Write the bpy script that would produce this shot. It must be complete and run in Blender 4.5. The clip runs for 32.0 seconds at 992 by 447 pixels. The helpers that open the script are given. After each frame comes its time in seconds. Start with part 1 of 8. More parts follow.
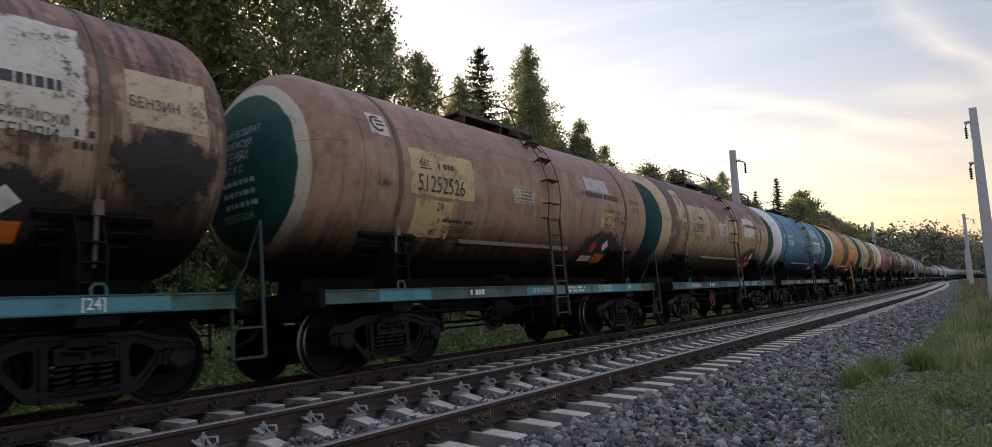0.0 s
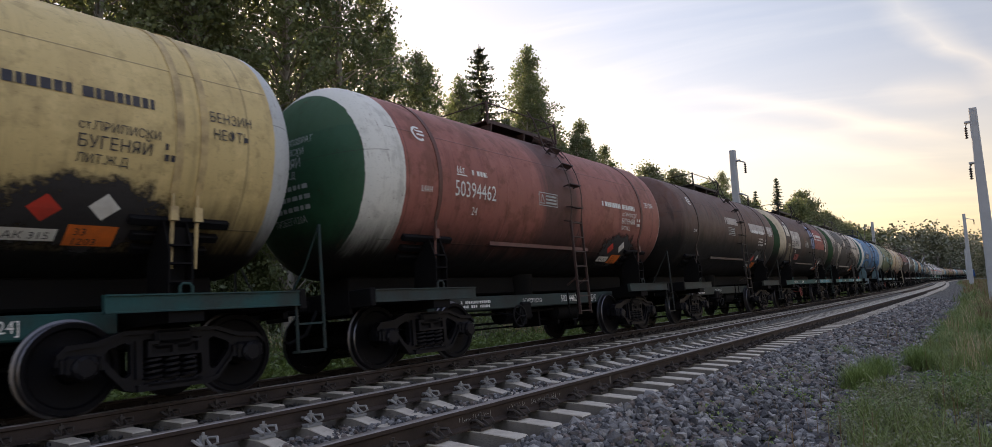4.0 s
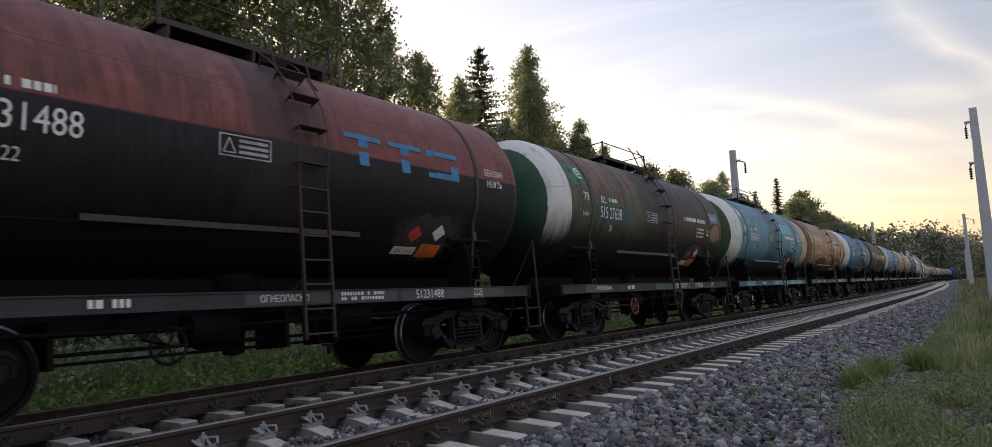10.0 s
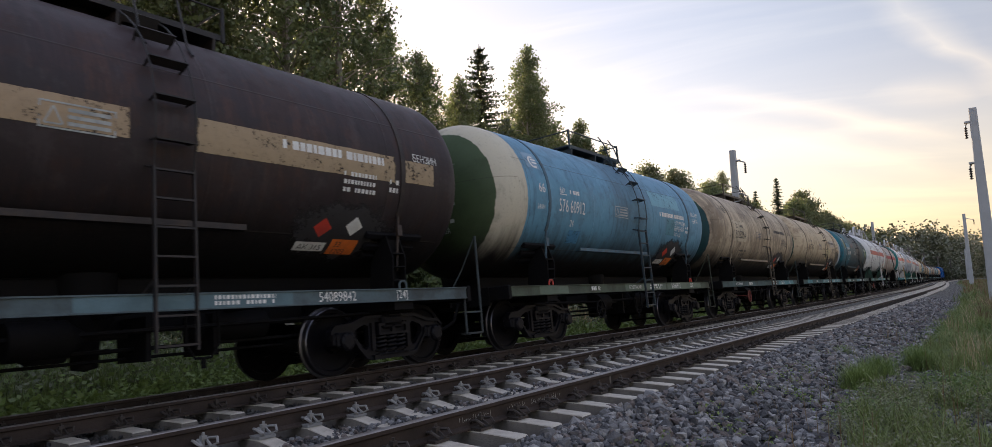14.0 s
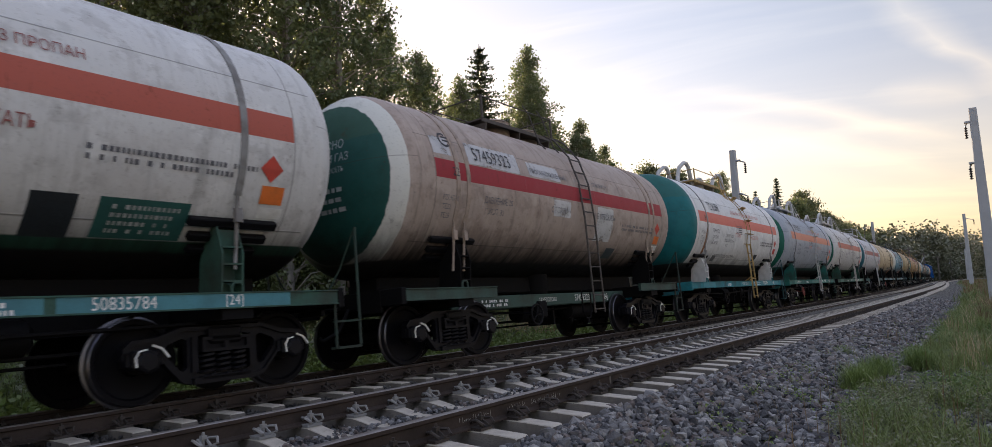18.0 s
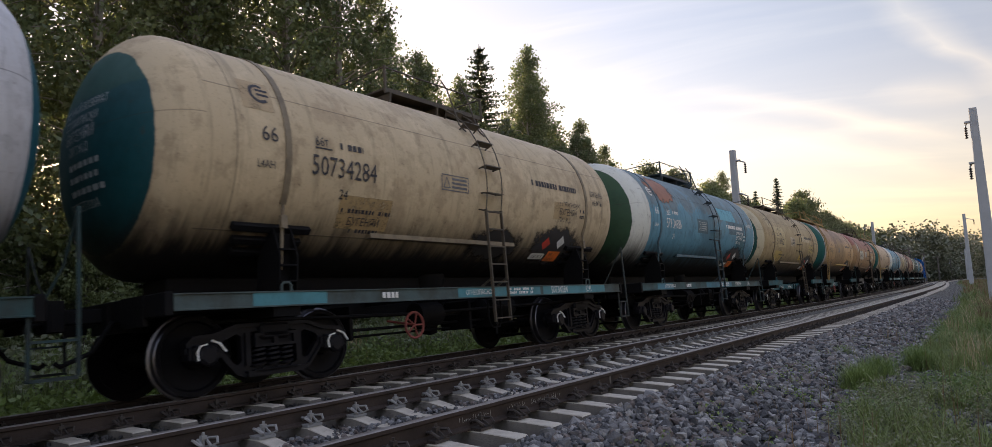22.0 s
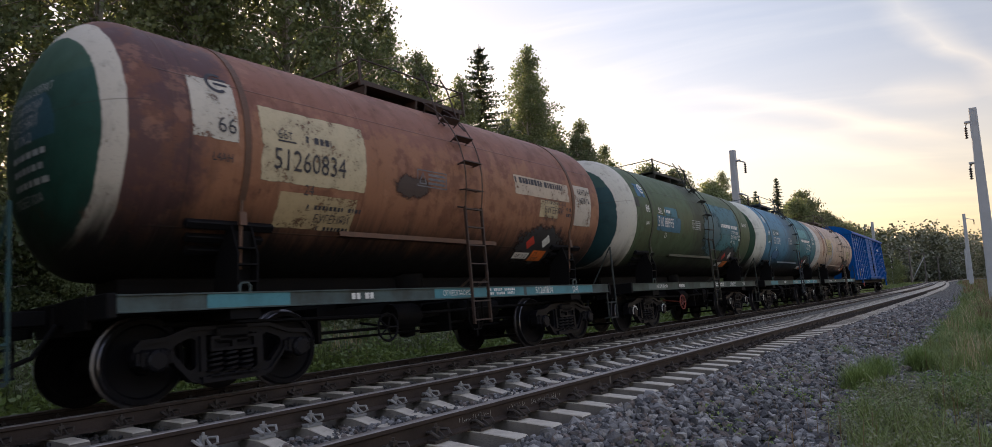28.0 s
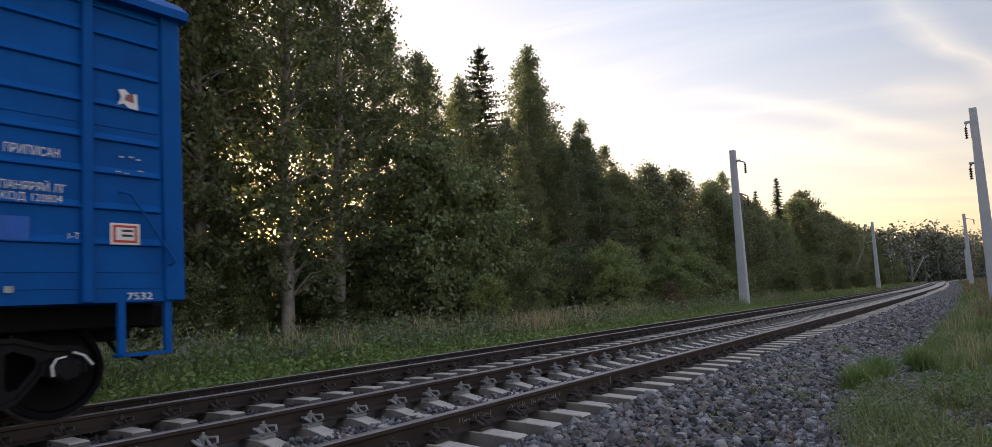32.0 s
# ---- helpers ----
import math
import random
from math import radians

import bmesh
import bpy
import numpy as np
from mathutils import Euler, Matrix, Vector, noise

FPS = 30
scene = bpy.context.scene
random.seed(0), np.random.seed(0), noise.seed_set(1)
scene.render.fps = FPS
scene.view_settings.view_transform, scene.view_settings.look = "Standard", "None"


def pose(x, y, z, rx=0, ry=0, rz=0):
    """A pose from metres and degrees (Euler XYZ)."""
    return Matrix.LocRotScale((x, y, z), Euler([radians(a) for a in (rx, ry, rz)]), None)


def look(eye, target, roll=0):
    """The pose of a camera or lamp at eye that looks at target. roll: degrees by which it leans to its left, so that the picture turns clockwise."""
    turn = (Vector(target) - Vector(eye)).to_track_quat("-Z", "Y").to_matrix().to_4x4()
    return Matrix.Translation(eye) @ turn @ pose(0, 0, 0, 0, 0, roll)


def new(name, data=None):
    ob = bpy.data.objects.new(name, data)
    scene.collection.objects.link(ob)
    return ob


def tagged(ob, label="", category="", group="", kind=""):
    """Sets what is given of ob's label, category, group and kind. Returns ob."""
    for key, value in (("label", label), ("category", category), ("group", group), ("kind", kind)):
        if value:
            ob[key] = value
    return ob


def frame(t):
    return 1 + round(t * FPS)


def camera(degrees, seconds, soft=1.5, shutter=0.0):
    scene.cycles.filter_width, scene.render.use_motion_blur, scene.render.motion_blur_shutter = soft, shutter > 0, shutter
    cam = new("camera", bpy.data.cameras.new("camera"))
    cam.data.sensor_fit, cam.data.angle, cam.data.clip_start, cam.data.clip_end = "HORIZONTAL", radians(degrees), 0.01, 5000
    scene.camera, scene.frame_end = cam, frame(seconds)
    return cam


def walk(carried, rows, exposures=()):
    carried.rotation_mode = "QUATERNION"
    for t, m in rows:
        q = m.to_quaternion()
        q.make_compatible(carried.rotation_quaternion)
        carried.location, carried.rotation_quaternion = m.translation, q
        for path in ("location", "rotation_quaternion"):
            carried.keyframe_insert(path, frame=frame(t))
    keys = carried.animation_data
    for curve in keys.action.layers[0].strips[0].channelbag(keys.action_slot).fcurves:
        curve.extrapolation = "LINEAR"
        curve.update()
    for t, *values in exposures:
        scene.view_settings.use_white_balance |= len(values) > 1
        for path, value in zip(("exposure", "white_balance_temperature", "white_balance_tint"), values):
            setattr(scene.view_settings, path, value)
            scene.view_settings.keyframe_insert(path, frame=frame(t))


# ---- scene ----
# One still camera beside a double-track line; a long tank train passes on the far track.
# z = 0 is the head of the nearest rail; the line runs along +y.
CLIP = 32.0
cam = camera(73.45, CLIP, 0.8, 0.06)


def still_camera():
    """The camera's fixed place, turned left of the line, tilted up a little and rolled."""
    y, p, r = radians(36.2055), radians(6.278), radians(2.443)
    fwd = Vector((-math.sin(y) * math.cos(p), math.cos(y) * math.cos(p), math.sin(p)))
    right = Vector((math.cos(y), math.sin(y), 0.0))
    up = right.cross(fwd)
    right, up = (right * math.cos(r) - up * math.sin(r)), (right * math.sin(r) + up * math.cos(r))
    m = Matrix((right, up, -fwd)).transposed().to_4x4()
    m.translation = (0, 0, 0.952)
    return m


STILL = still_camera()
walk(cam, [(0.0, STILL), (CLIP, STILL)], exposures=[(0.0, 2.56, 6300.0, 16.0), (CLIP, 2.56, 6300.0, 16.0)])

# ---- the line's geometry ----
GAUGE = 1.59                      # between the centres of the rail heads
NEAR_X, FAR_X = -3.784 - 0.795, -7.602 - 0.795   # centres of the two tracks beside the camera
NEAR_Z, FAR_Z = 0.0, -0.12
NEAR_CANT, FAR_CANT = 0.0, -3.5


def bend(y):
    """Sideways swing of the line: straight, then left, then right."""
    a = min(max(y - 22.34, 0.0), 142.66)
    b = min(max(y - 165.0, 0.0), 420.0)
    c = max(y - 585.0, 0.0)
    k1, k2 = -0.00034, 0.00047
    return k1 * a * a / 2 + k1 * a * b + k2 * b * b / 2 + (k1 * 142.66 + k2 * 420) * c


def heading(y):
    return math.degrees(math.atan2(-(bend(y + 1) - bend(y - 1)), 2.0))


def gone(t):
    """Metres that the train has run since the start."""
    return 6.9312 + 14.64706 * t + 0.0397872 * t * t - 0.00027251 * t ** 3
# ---- sky, sun ----
SUN_DIR = Vector((-0.82, 0.57, 0.070)).normalized()
world = bpy.data.worlds.new("sky")
scene.world = world
world.use_nodes = True
wt = world.node_tree
wt.nodes.clear()
w_out = wt.nodes.new("ShaderNodeOutputWorld")
w_bg = wt.nodes.new("ShaderNodeBackground")
w_sky = wt.nodes.new("ShaderNodeTexSky")
w_sky.sky_type = "NISHITA"
w_sky.sun_disc = False
w_sky.sun_elevation = math.asin(SUN_DIR.z)
w_sky.sun_rotation = math.atan2(SUN_DIR.x, SUN_DIR.y)
w_sky.air_density, w_sky.dust_density, w_sky.ozone_density = 1.0, 1.6, 1.5
w_bg.inputs["Strength"].default_value = 0.15


def cirrus():
    """Thin evening streaks over the sky: brightened veils drawn out along one way."""
    lk = wt.links.new
    co = wt.nodes.new("ShaderNodeTexCoord")
    sep = wt.nodes.new("ShaderNodeSeparateXYZ")
    lk(co.outputs["Generated"], sep.inputs[0])

    def m(op, a, b=0.0):
        n = wt.nodes.new("ShaderNodeMath")
        n.operation = op
        for i, v in enumerate((a, b)):
            if isinstance(v, bpy.types.NodeSocket):
                lk(v, n.inputs[i])
            else:
                n.inputs[i].default_value = v
        return n.outputs[0]

    up = m("ADD", m("MAXIMUM", sep.outputs[2], 0.0), 0.12)
    px, py = m("DIVIDE", sep.outputs[0], up), m("DIVIDE", sep.outputs[1], up)
    # streaks run across the line, slightly aslant
    along, across = m("ADD", m("MULTIPLY", px, 0.94), m("MULTIPLY", py, 0.34)), m("SUBTRACT", m("MULTIPLY", py, 0.94), m("MULTIPLY", px, 0.34))
    join = wt.nodes.new("ShaderNodeCombineXYZ")
    lk(m("MULTIPLY", along, 0.28), join.inputs[0])
    lk(m("MULTIPLY", across, 1.1), join.inputs[1])
    nz = wt.nodes.new("ShaderNodeTexNoise")
    nz.inputs["Scale"].default_value, nz.inputs["Detail"].default_value, nz.inputs["Roughness"].default_value, nz.inputs["Distortion"].default_value = 1.3, 7.0, 0.58, 0.6
    lk(join.outputs[0], nz.inputs["Vector"])
    ramp = wt.nodes.new("ShaderNodeMapRange")
    ramp.interpolation_type = "SMOOTHSTEP"
    ramp.inputs[1].default_value, ramp.inputs[2].default_value, ramp.inputs[3].default_value, ramp.inputs[4].default_value = 0.46, 0.72, 0.0, 0.22
    lk(nz.outputs["Fac"], ramp.inputs[0])
    veil = wt.nodes.new("ShaderNodeMix")
    veil.data_type, veil.blend_type = "RGBA", "MIX"
    lk(ramp.outputs[0], veil.inputs[0])
    lk(w_sky.outputs["Color"], veil.inputs[6])
    lift = wt.nodes.new("ShaderNodeMix")
    lift.data_type, lift.blend_type = "RGBA", "MULTIPLY"
    lift.inputs[0].default_value = 1.0
    lk(w_sky.outputs["Color"], lift.inputs[6])
    lift.inputs[7].default_value = (2.3, 1.9, 1.5, 1)
    lk(lift.outputs[2], veil.inputs[7])
    # high thin haze: peach low down, lavender above
    grad = wt.nodes.new("ShaderNodeMapRange")
    grad.interpolation_type = "SMOOTHSTEP"
    grad.inputs[1].default_value, grad.inputs[2].default_value = 0.03, 0.38
    lk(sep.outputs[2], grad.inputs[0])
    peach = wt.nodes.new("ShaderNodeMix")
    peach.data_type = "RGBA"
    lk(grad.outputs[0], peach.inputs[0])
    peach.inputs[6].default_value = (1.60, 1.10, 0.74, 1)
    peach.inputs[7].default_value = (0.80, 0.77, 0.86, 1)
    zenith = wt.nodes.new("ShaderNodeMapRange")
    zenith.interpolation_type = "SMOOTHSTEP"
    zenith.inputs[1].default_value, zenith.inputs[2].default_value = 0.34, 0.7
    lk(sep.outputs[2], zenith.inputs[0])
    haze = wt.nodes.new("ShaderNodeMix")
    haze.data_type = "RGBA"
    lk(zenith.outputs[0], haze.inputs[0])
    lk(peach.outputs[2], haze.inputs[6])
    haze.inputs[7].default_value = (1.14, 1.22, 1.52, 1)
    soft = wt.nodes.new("ShaderNodeMix")
    soft.data_type = "RGBA"
    soft.inputs[0].default_value = 0.66
    lk(veil.outputs[2], soft.inputs[6])
    lk(haze.outputs[2], soft.inputs[7])
    # the evening sky is darkest at a right angle to the sun and lifts again behind
    def level(lo, hi, a, b):
        r = wt.nodes.new("ShaderNodeMapRange")
        r.interpolation_type = "SMOOTHSTEP"
        r.inputs[1].default_value, r.inputs[2].default_value, r.inputs[3].default_value, r.inputs[4].default_value = lo, hi, a, b
        lk(m("ADD", m("MULTIPLY", sep.outputs[0], SUN_DIR.x), m("MULTIPLY", sep.outputs[1], SUN_DIR.y)), r.inputs[0])
        return r.outputs[0]

    glow = m("ADD", level(0.35, 0.97, 0.58, 0.84), level(0.4, -0.4, 0.0, 0.2))
    dim = wt.nodes.new("ShaderNodeVectorMath")
    dim.operation = "SCALE"
    wide = wt.nodes.new("ShaderNodeTexNoise")
    wide.inputs["Scale"].default_value, wide.inputs["Detail"].default_value = 1.6, 5.0
    flat = wt.nodes.new("ShaderNodeCombineXYZ")
    lk(px, flat.inputs[0])
    lk(py, flat.inputs[1])
    lk(flat.outputs[0], wide.inputs["Vector"])
    sway = m("MULTIPLY", m("SUBTRACT", wide.outputs["Fac"], 0.5), 0.22)

    def wisp(x0, y0, dx, dy, half, long, power):
        """A feathered plume of ice cloud from a point of the cloud sheet along a way."""
        ax, ay = m("SUBTRACT", px, x0), m("SUBTRACT", py, y0)
        off = m("ADD", m("SUBTRACT", m("MULTIPLY", ax, dy), m("MULTIPLY", ay, dx)), sway)
        run = m("ADD", m("MULTIPLY", ax, dx), m("MULTIPLY", ay, dy))
        body = m("POWER", m("MAXIMUM", m("SUBTRACT", 1.0, m("DIVIDE", m("ABSOLUTE", off), half)), 0.0), 1.4)
        ends = m("MAXIMUM", m("SUBTRACT", 1.0, m("POWER", m("ABSOLUTE", m("DIVIDE", run, long)), 2.0)), 0.0)
        return m("MULTIPLY", m("MULTIPLY", body, ends), m("MULTIPLY", m("ADD", wide.outputs["Fac"], 0.3), power))

    plumes = m("ADD", m("ADD", wisp(0.0, 2.45, 0.30, 0.954, 0.085, 0.75, 1.0), wisp(-0.42, 2.85, 0.523, 0.853, 0.12, 0.75, 0.75)), m("ADD", wisp(-0.10, 2.78, 0.75, 0.66, 0.16, 0.22, 0.6), wisp(-0.5, 3.3, 0.45, 0.89, 0.16, 0.9, 0.5)))
    streak = wt.nodes.new("ShaderNodeMix")
    streak.data_type, streak.blend_type = "RGBA", "MULTIPLY"
    lk(m("MINIMUM", m("ADD", ramp.outputs[0], plumes), 1.0), streak.inputs[0])
    lk(soft.outputs[2], streak.inputs[6])
    streak.inputs[7].default_value = (1.55, 1.38, 1.15, 1)
    lk(streak.outputs[2], dim.inputs[0])
    lk(glow, dim.inputs[3])
    lk(dim.outputs[0], w_bg.inputs["Color"])


cirrus()
wt.links.new(w_bg.outputs["Background"], w_out.inputs["Surface"])
sun_lamp = bpy.data.lights.new("sun", "SUN")
sun_lamp.energy, sun_lamp.angle, sun_lamp.color = 2.0, radians(0.6), (1.0, 0.78, 0.52)
sun_ob = new("sun", sun_lamp)
sun_ob.matrix_world = look(SUN_DIR * 100, (0, 0, 0))
# ---- materials ----
def tree_of(name):
    m = bpy.data.materials.new(name)
    m.use_nodes = True
    return m, m.node_tree, m.node_tree.nodes["Principled BSDF"]


class Net:
    """Small helper to wire node trees."""

    def __init__(self, tree):
        self.t = tree

    def node(self, kind, **inputs):
        n = self.t.nodes.new(kind)
        for k, v in inputs.items():
            self.put(n.inputs[k.replace("_", " ")], v)
        return n

    def put(self, socket, v):
        if isinstance(v, bpy.types.NodeSocket):
            self.t.links.new(v, socket)
        elif isinstance(v, tuple) and len(v) == 3 and socket.type == "RGBA":
            socket.default_value = (*v, 1)
        else:
            socket.default_value = v

    def math(self, op, a, b=0.0, c=0.0):
        n = self.t.nodes.new("ShaderNodeMath")
        n.operation = op
        for i, v in enumerate((a, b, c)):
            self.put(n.inputs[i], v)
        return n.outputs[0]

    def mix(self, f, a, b, mode="MIX"):
        n = self.t.nodes.new("ShaderNodeMix")
        n.data_type, n.blend_type = "RGBA", mode
        self.put(n.inputs[0], f)
        self.put(n.inputs[6], a)
        self.put(n.inputs[7], b)
        return n.outputs[2]

    def step(self, v, lo, hi):
        n = self.t.nodes.new("ShaderNodeMapRange")
        n.interpolation_type = "SMOOTHSTEP"
        for i, x in zip((0, 1, 2), (v, lo, hi)):
            self.put(n.inputs[i], x)
        return n.outputs[0]

    def noise(self, vec, scale, detail=4.0, rough=0.6):
        n = self.t.nodes.new("ShaderNodeTexNoise")
        self.put(n.inputs["Vector"], vec)
        n.inputs["Scale"].default_value, n.inputs["Detail"].default_value, n.inputs["Roughness"].default_value = scale, detail, rough
        return n.outputs["Fac"]

    def coords(self):
        n = self.t.nodes.new("ShaderNodeTexCoord")
        return n.outputs["Object"]

    def split(self, v):
        n = self.t.nodes.new("ShaderNodeSeparateXYZ")
        self.put(n.inputs[0], v)
        return n.outputs

    def join(self, x, y, z):
        n = self.t.nodes.new("ShaderNodeCombineXYZ")
        for i, v in enumerate((x, y, z)):
            self.put(n.inputs[i], v)
        return n.outputs[0]

    def bump(self, h, strength, dist=0.02):
        n = self.t.nodes.new("ShaderNodeBump")
        self.put(n.inputs["Height"], h)
        n.inputs["Strength"].default_value, n.inputs["Distance"].default_value = strength, dist
        return n.outputs[0]

    def random(self):
        return self.t.nodes.new("ShaderNodeObjectInfo").outputs["Random"]

    def island(self):
        return self.t.nodes.new("ShaderNodeNewGeometry").outputs["Random Per Island"]


def paint(name, col, rough=0.6, metal=0.0, dirt=(0.05, 0.04, 0.03), amount=0.5, scale=3.0, bump=0.15, spec=0.5):
    """Paint, metal or concrete with dirt at two scales."""
    m, t, b = tree_of(name)
    n = Net(t)
    c = n.coords()
    big, fine = n.noise(c, scale), n.noise(c, scale * 14, 3)
    f = n.math("MULTIPLY", n.step(big, 0.35, 0.75), amount)
    k = n.mix(f, col, dirt)
    k = n.mix(n.math("MULTIPLY", n.step(fine, 0.5, 0.75), amount * 0.6), k, tuple(x * 0.6 for x in col))
    n.put(b.inputs["Base Color"], k)
    n.put(b.inputs["Roughness"], n.math("MULTIPLY_ADD", fine, 0.25, rough - 0.12))
    b.inputs["Metallic"].default_value = metal
    b.inputs["Specular IOR Level"].default_value = spec
    n.put(b.inputs["Normal"], n.bump(fine, bump))
    return m


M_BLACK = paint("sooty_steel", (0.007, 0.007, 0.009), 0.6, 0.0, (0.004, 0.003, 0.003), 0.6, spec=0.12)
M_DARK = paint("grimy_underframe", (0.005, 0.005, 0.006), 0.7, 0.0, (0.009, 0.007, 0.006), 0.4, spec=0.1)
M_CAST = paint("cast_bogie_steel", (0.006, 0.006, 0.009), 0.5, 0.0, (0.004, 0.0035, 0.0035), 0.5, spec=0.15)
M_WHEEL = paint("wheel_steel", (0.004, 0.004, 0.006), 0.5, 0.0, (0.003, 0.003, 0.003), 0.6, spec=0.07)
M_TREAD = paint("polished_steel", (0.13, 0.13, 0.15), 0.34, 1.0, (0.2, 0.18, 0.16), 0.3)
M_RUSTY = paint("rusty_rail_web", (0.050, 0.036, 0.030), 0.75, 0.0, (0.018, 0.014, 0.012), 0.7, spec=0.2)
M_RAILHEAD = paint("worn_rail_head", (0.30, 0.28, 0.27), 0.5, 0.9, (0.15, 0.1, 0.07), 0.4)
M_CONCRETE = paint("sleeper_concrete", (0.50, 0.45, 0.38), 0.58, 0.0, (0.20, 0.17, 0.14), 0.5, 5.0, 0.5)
# sleeper sides: grime and side shade put in the colour; also rail welds
M_SHADE_WELD = paint("grimy_shade_and_weld", (0.17, 0.15, 0.13), 0.9, 0.0, (0.08, 0.07, 0.06), 0.6, 5.0, 0.5)
M_DUSTY = paint("dusty_clip_steel", (0.24, 0.235, 0.23), 0.8, 0.0, (0.10, 0.09, 0.08), 0.5)
M_CHALK = paint("chalk_marks", (0.40, 0.39, 0.36), 0.9, 0.0, (0.08, 0.07, 0.06), 0.7, 20)
M_CLIP = paint("rail_clip_steel", (0.045, 0.036, 0.032), 0.65, 0.2, (0.02, 0.015, 0.012), 0.5)
M_MAST = paint("galvanised_mast", (0.40, 0.42, 0.45), 0.6, 0.0, (0.25, 0.26, 0.28), 0.4, 1.2)
M_WHITE = paint("white_lettering", (0.72, 0.72, 0.70), 0.6, 0.0, (0.3, 0.28, 0.25), 0.35, 6)
M_INK = paint("black_lettering", (0.02, 0.02, 0.03), 0.6, 0.0, (0.12, 0.1, 0.09), 0.3, 6)
M_RED = paint("red_sign", (0.55, 0.05, 0.03), 0.5, 0.0, (0.1, 0.05, 0.04), 0.3, 6)
M_ORANGE = paint("orange_sign", (0.75, 0.18, 0.03), 0.5, 0.0, (0.15, 0.06, 0.03), 0.3, 6)
M_TEAL = paint("teal_panel", (0.02, 0.16, 0.18), 0.55, 0.0, (0.05, 0.06, 0.06), 0.3, 5)
M_YELLOW = paint("yellow_panel", (0.55, 0.42, 0.07), 0.55, 0.0, (0.2, 0.15, 0.07), 0.3, 5)


M_STENCIL = paint("faded_stencil", (0.40, 0.42, 0.42), 0.7, 0.0, (0.10, 0.12, 0.12), 0.6, 6)
M_GREY_INK = paint("faded_ink", (0.10, 0.10, 0.12), 0.7, 0.0, (0.3, 0.29, 0.28), 0.4, 6)

PAINTS = {}
WORN = {}


def worn(col, round_=False):
    """Thin paint or oil on a tank: chipped panel with frayed edges, or a ragged round stain."""
    if (col, round_) in WORN:
        return WORN[col, round_]
    m, t, b = tree_of("oil_stain" if round_ else "worn_panel_paint")
    n = Net(t)
    tc = t.nodes.new("ShaderNodeTexCoord")
    c = tc.outputs["Object"]
    gx, gy, gz = n.split(tc.outputs["Generated"])
    u, v = n.math("MULTIPLY", n.math("SUBTRACT", gy, 0.5), 2.0), n.math("MULTIPLY", n.math("SUBTRACT", gz, 0.5), 2.0)
    mid, fine = n.noise(c, 3.2, 6, 0.7), n.noise(c, 22.0, 4, 0.7)
    k = n.mix(n.math("MULTIPLY", n.step(mid, 0.4, 0.7), 0.5), col, tuple(0.45 * q for q in col))
    k = n.mix(n.math("MULTIPLY", n.step(fine, 0.5, 0.7), 0.3), k, tuple(0.5 * q for q in col))
    n.put(b.inputs["Base Color"], k)
    b.inputs["Roughness"].default_value = 0.6
    if round_:
        far = n.math("SQRT", n.math("ADD", n.math("MULTIPLY", u, u), n.math("MULTIPLY", v, v)))
        keep = n.step(n.math("MULTIPLY_ADD", n.math("SUBTRACT", mid, 0.5), 1.3, n.math("MULTIPLY_ADD", n.math("SUBTRACT", fine, 0.5), 0.45, far)), 0.98, 0.62)
    else:
        far = n.math("MAXIMUM", n.math("ABSOLUTE", u), n.math("ABSOLUTE", v))
        keep = n.math("MULTIPLY", n.step(n.math("MULTIPLY_ADD", n.math("SUBTRACT", mid, 0.5), 0.16, far), 1.0, 0.97), n.math("SUBTRACT", 1.0, n.math("MULTIPLY", n.step(n.math("MULTIPLY_ADD", mid, 0.6, n.math("MULTIPLY", fine, 0.5)), 0.60, 0.66), 0.75)))
    n.put(b.inputs["Alpha"], keep)
    WORN[col, round_] = m
    return m



def shade(col):
    """A matt stencil or patch paint of a colour, made once."""
    if col not in PAINTS:
        PAINTS[col] = paint("patch_paint", col, 0.6, 0.0, tuple(0.45 * v for v in col), 0.55, 2.5)
    return PAINTS[col]
# ---- mesh tools ----
def mesh_of(name, bm, *mats, smooth=None):
    me = bpy.data.meshes.new(name)
    bm.to_mesh(me)
    bm.free()
    for m in mats:
        me.materials.append(m)
    if smooth is not None:
        for p in me.polygons:
            p.use_smooth = True
        me.set_sharp_from_angle(angle=radians(smooth))
    return me


def part(name, bm, mat, parent, label="", smooth=None):
    """Links a bmesh (or a mesh) as one object under a thing or a part."""
    me = mesh_of(name, bm, mat, smooth=smooth) if isinstance(bm, bmesh.types.BMesh) else bm
    ob = new(name, me)
    ob.parent = parent
    if label:
        tagged(ob, label)
    return ob


def thing(name, label, category, group="", kind="", data=None):
    return tagged(new(name, data), label, category, group, kind)


def box(bm, c, s, rot=None, bev=0.0):
    m = Matrix.Translation(c) @ (rot.to_4x4() if rot else Matrix()) @ Matrix.Diagonal((*s, 1))
    r = bmesh.ops.create_cube(bm, size=1, matrix=m)
    if bev:
        es = list({e for v in r["verts"] for e in v.link_edges})
        bmesh.ops.bevel(bm, geom=es, offset=bev, segments=1, affect="EDGES")
    return r["verts"]


def ring_of(p, a, b, r, n):
    return [p + (a * math.cos(2 * math.pi * i / n) + b * math.sin(2 * math.pi * i / n)) * r for i in range(n)]


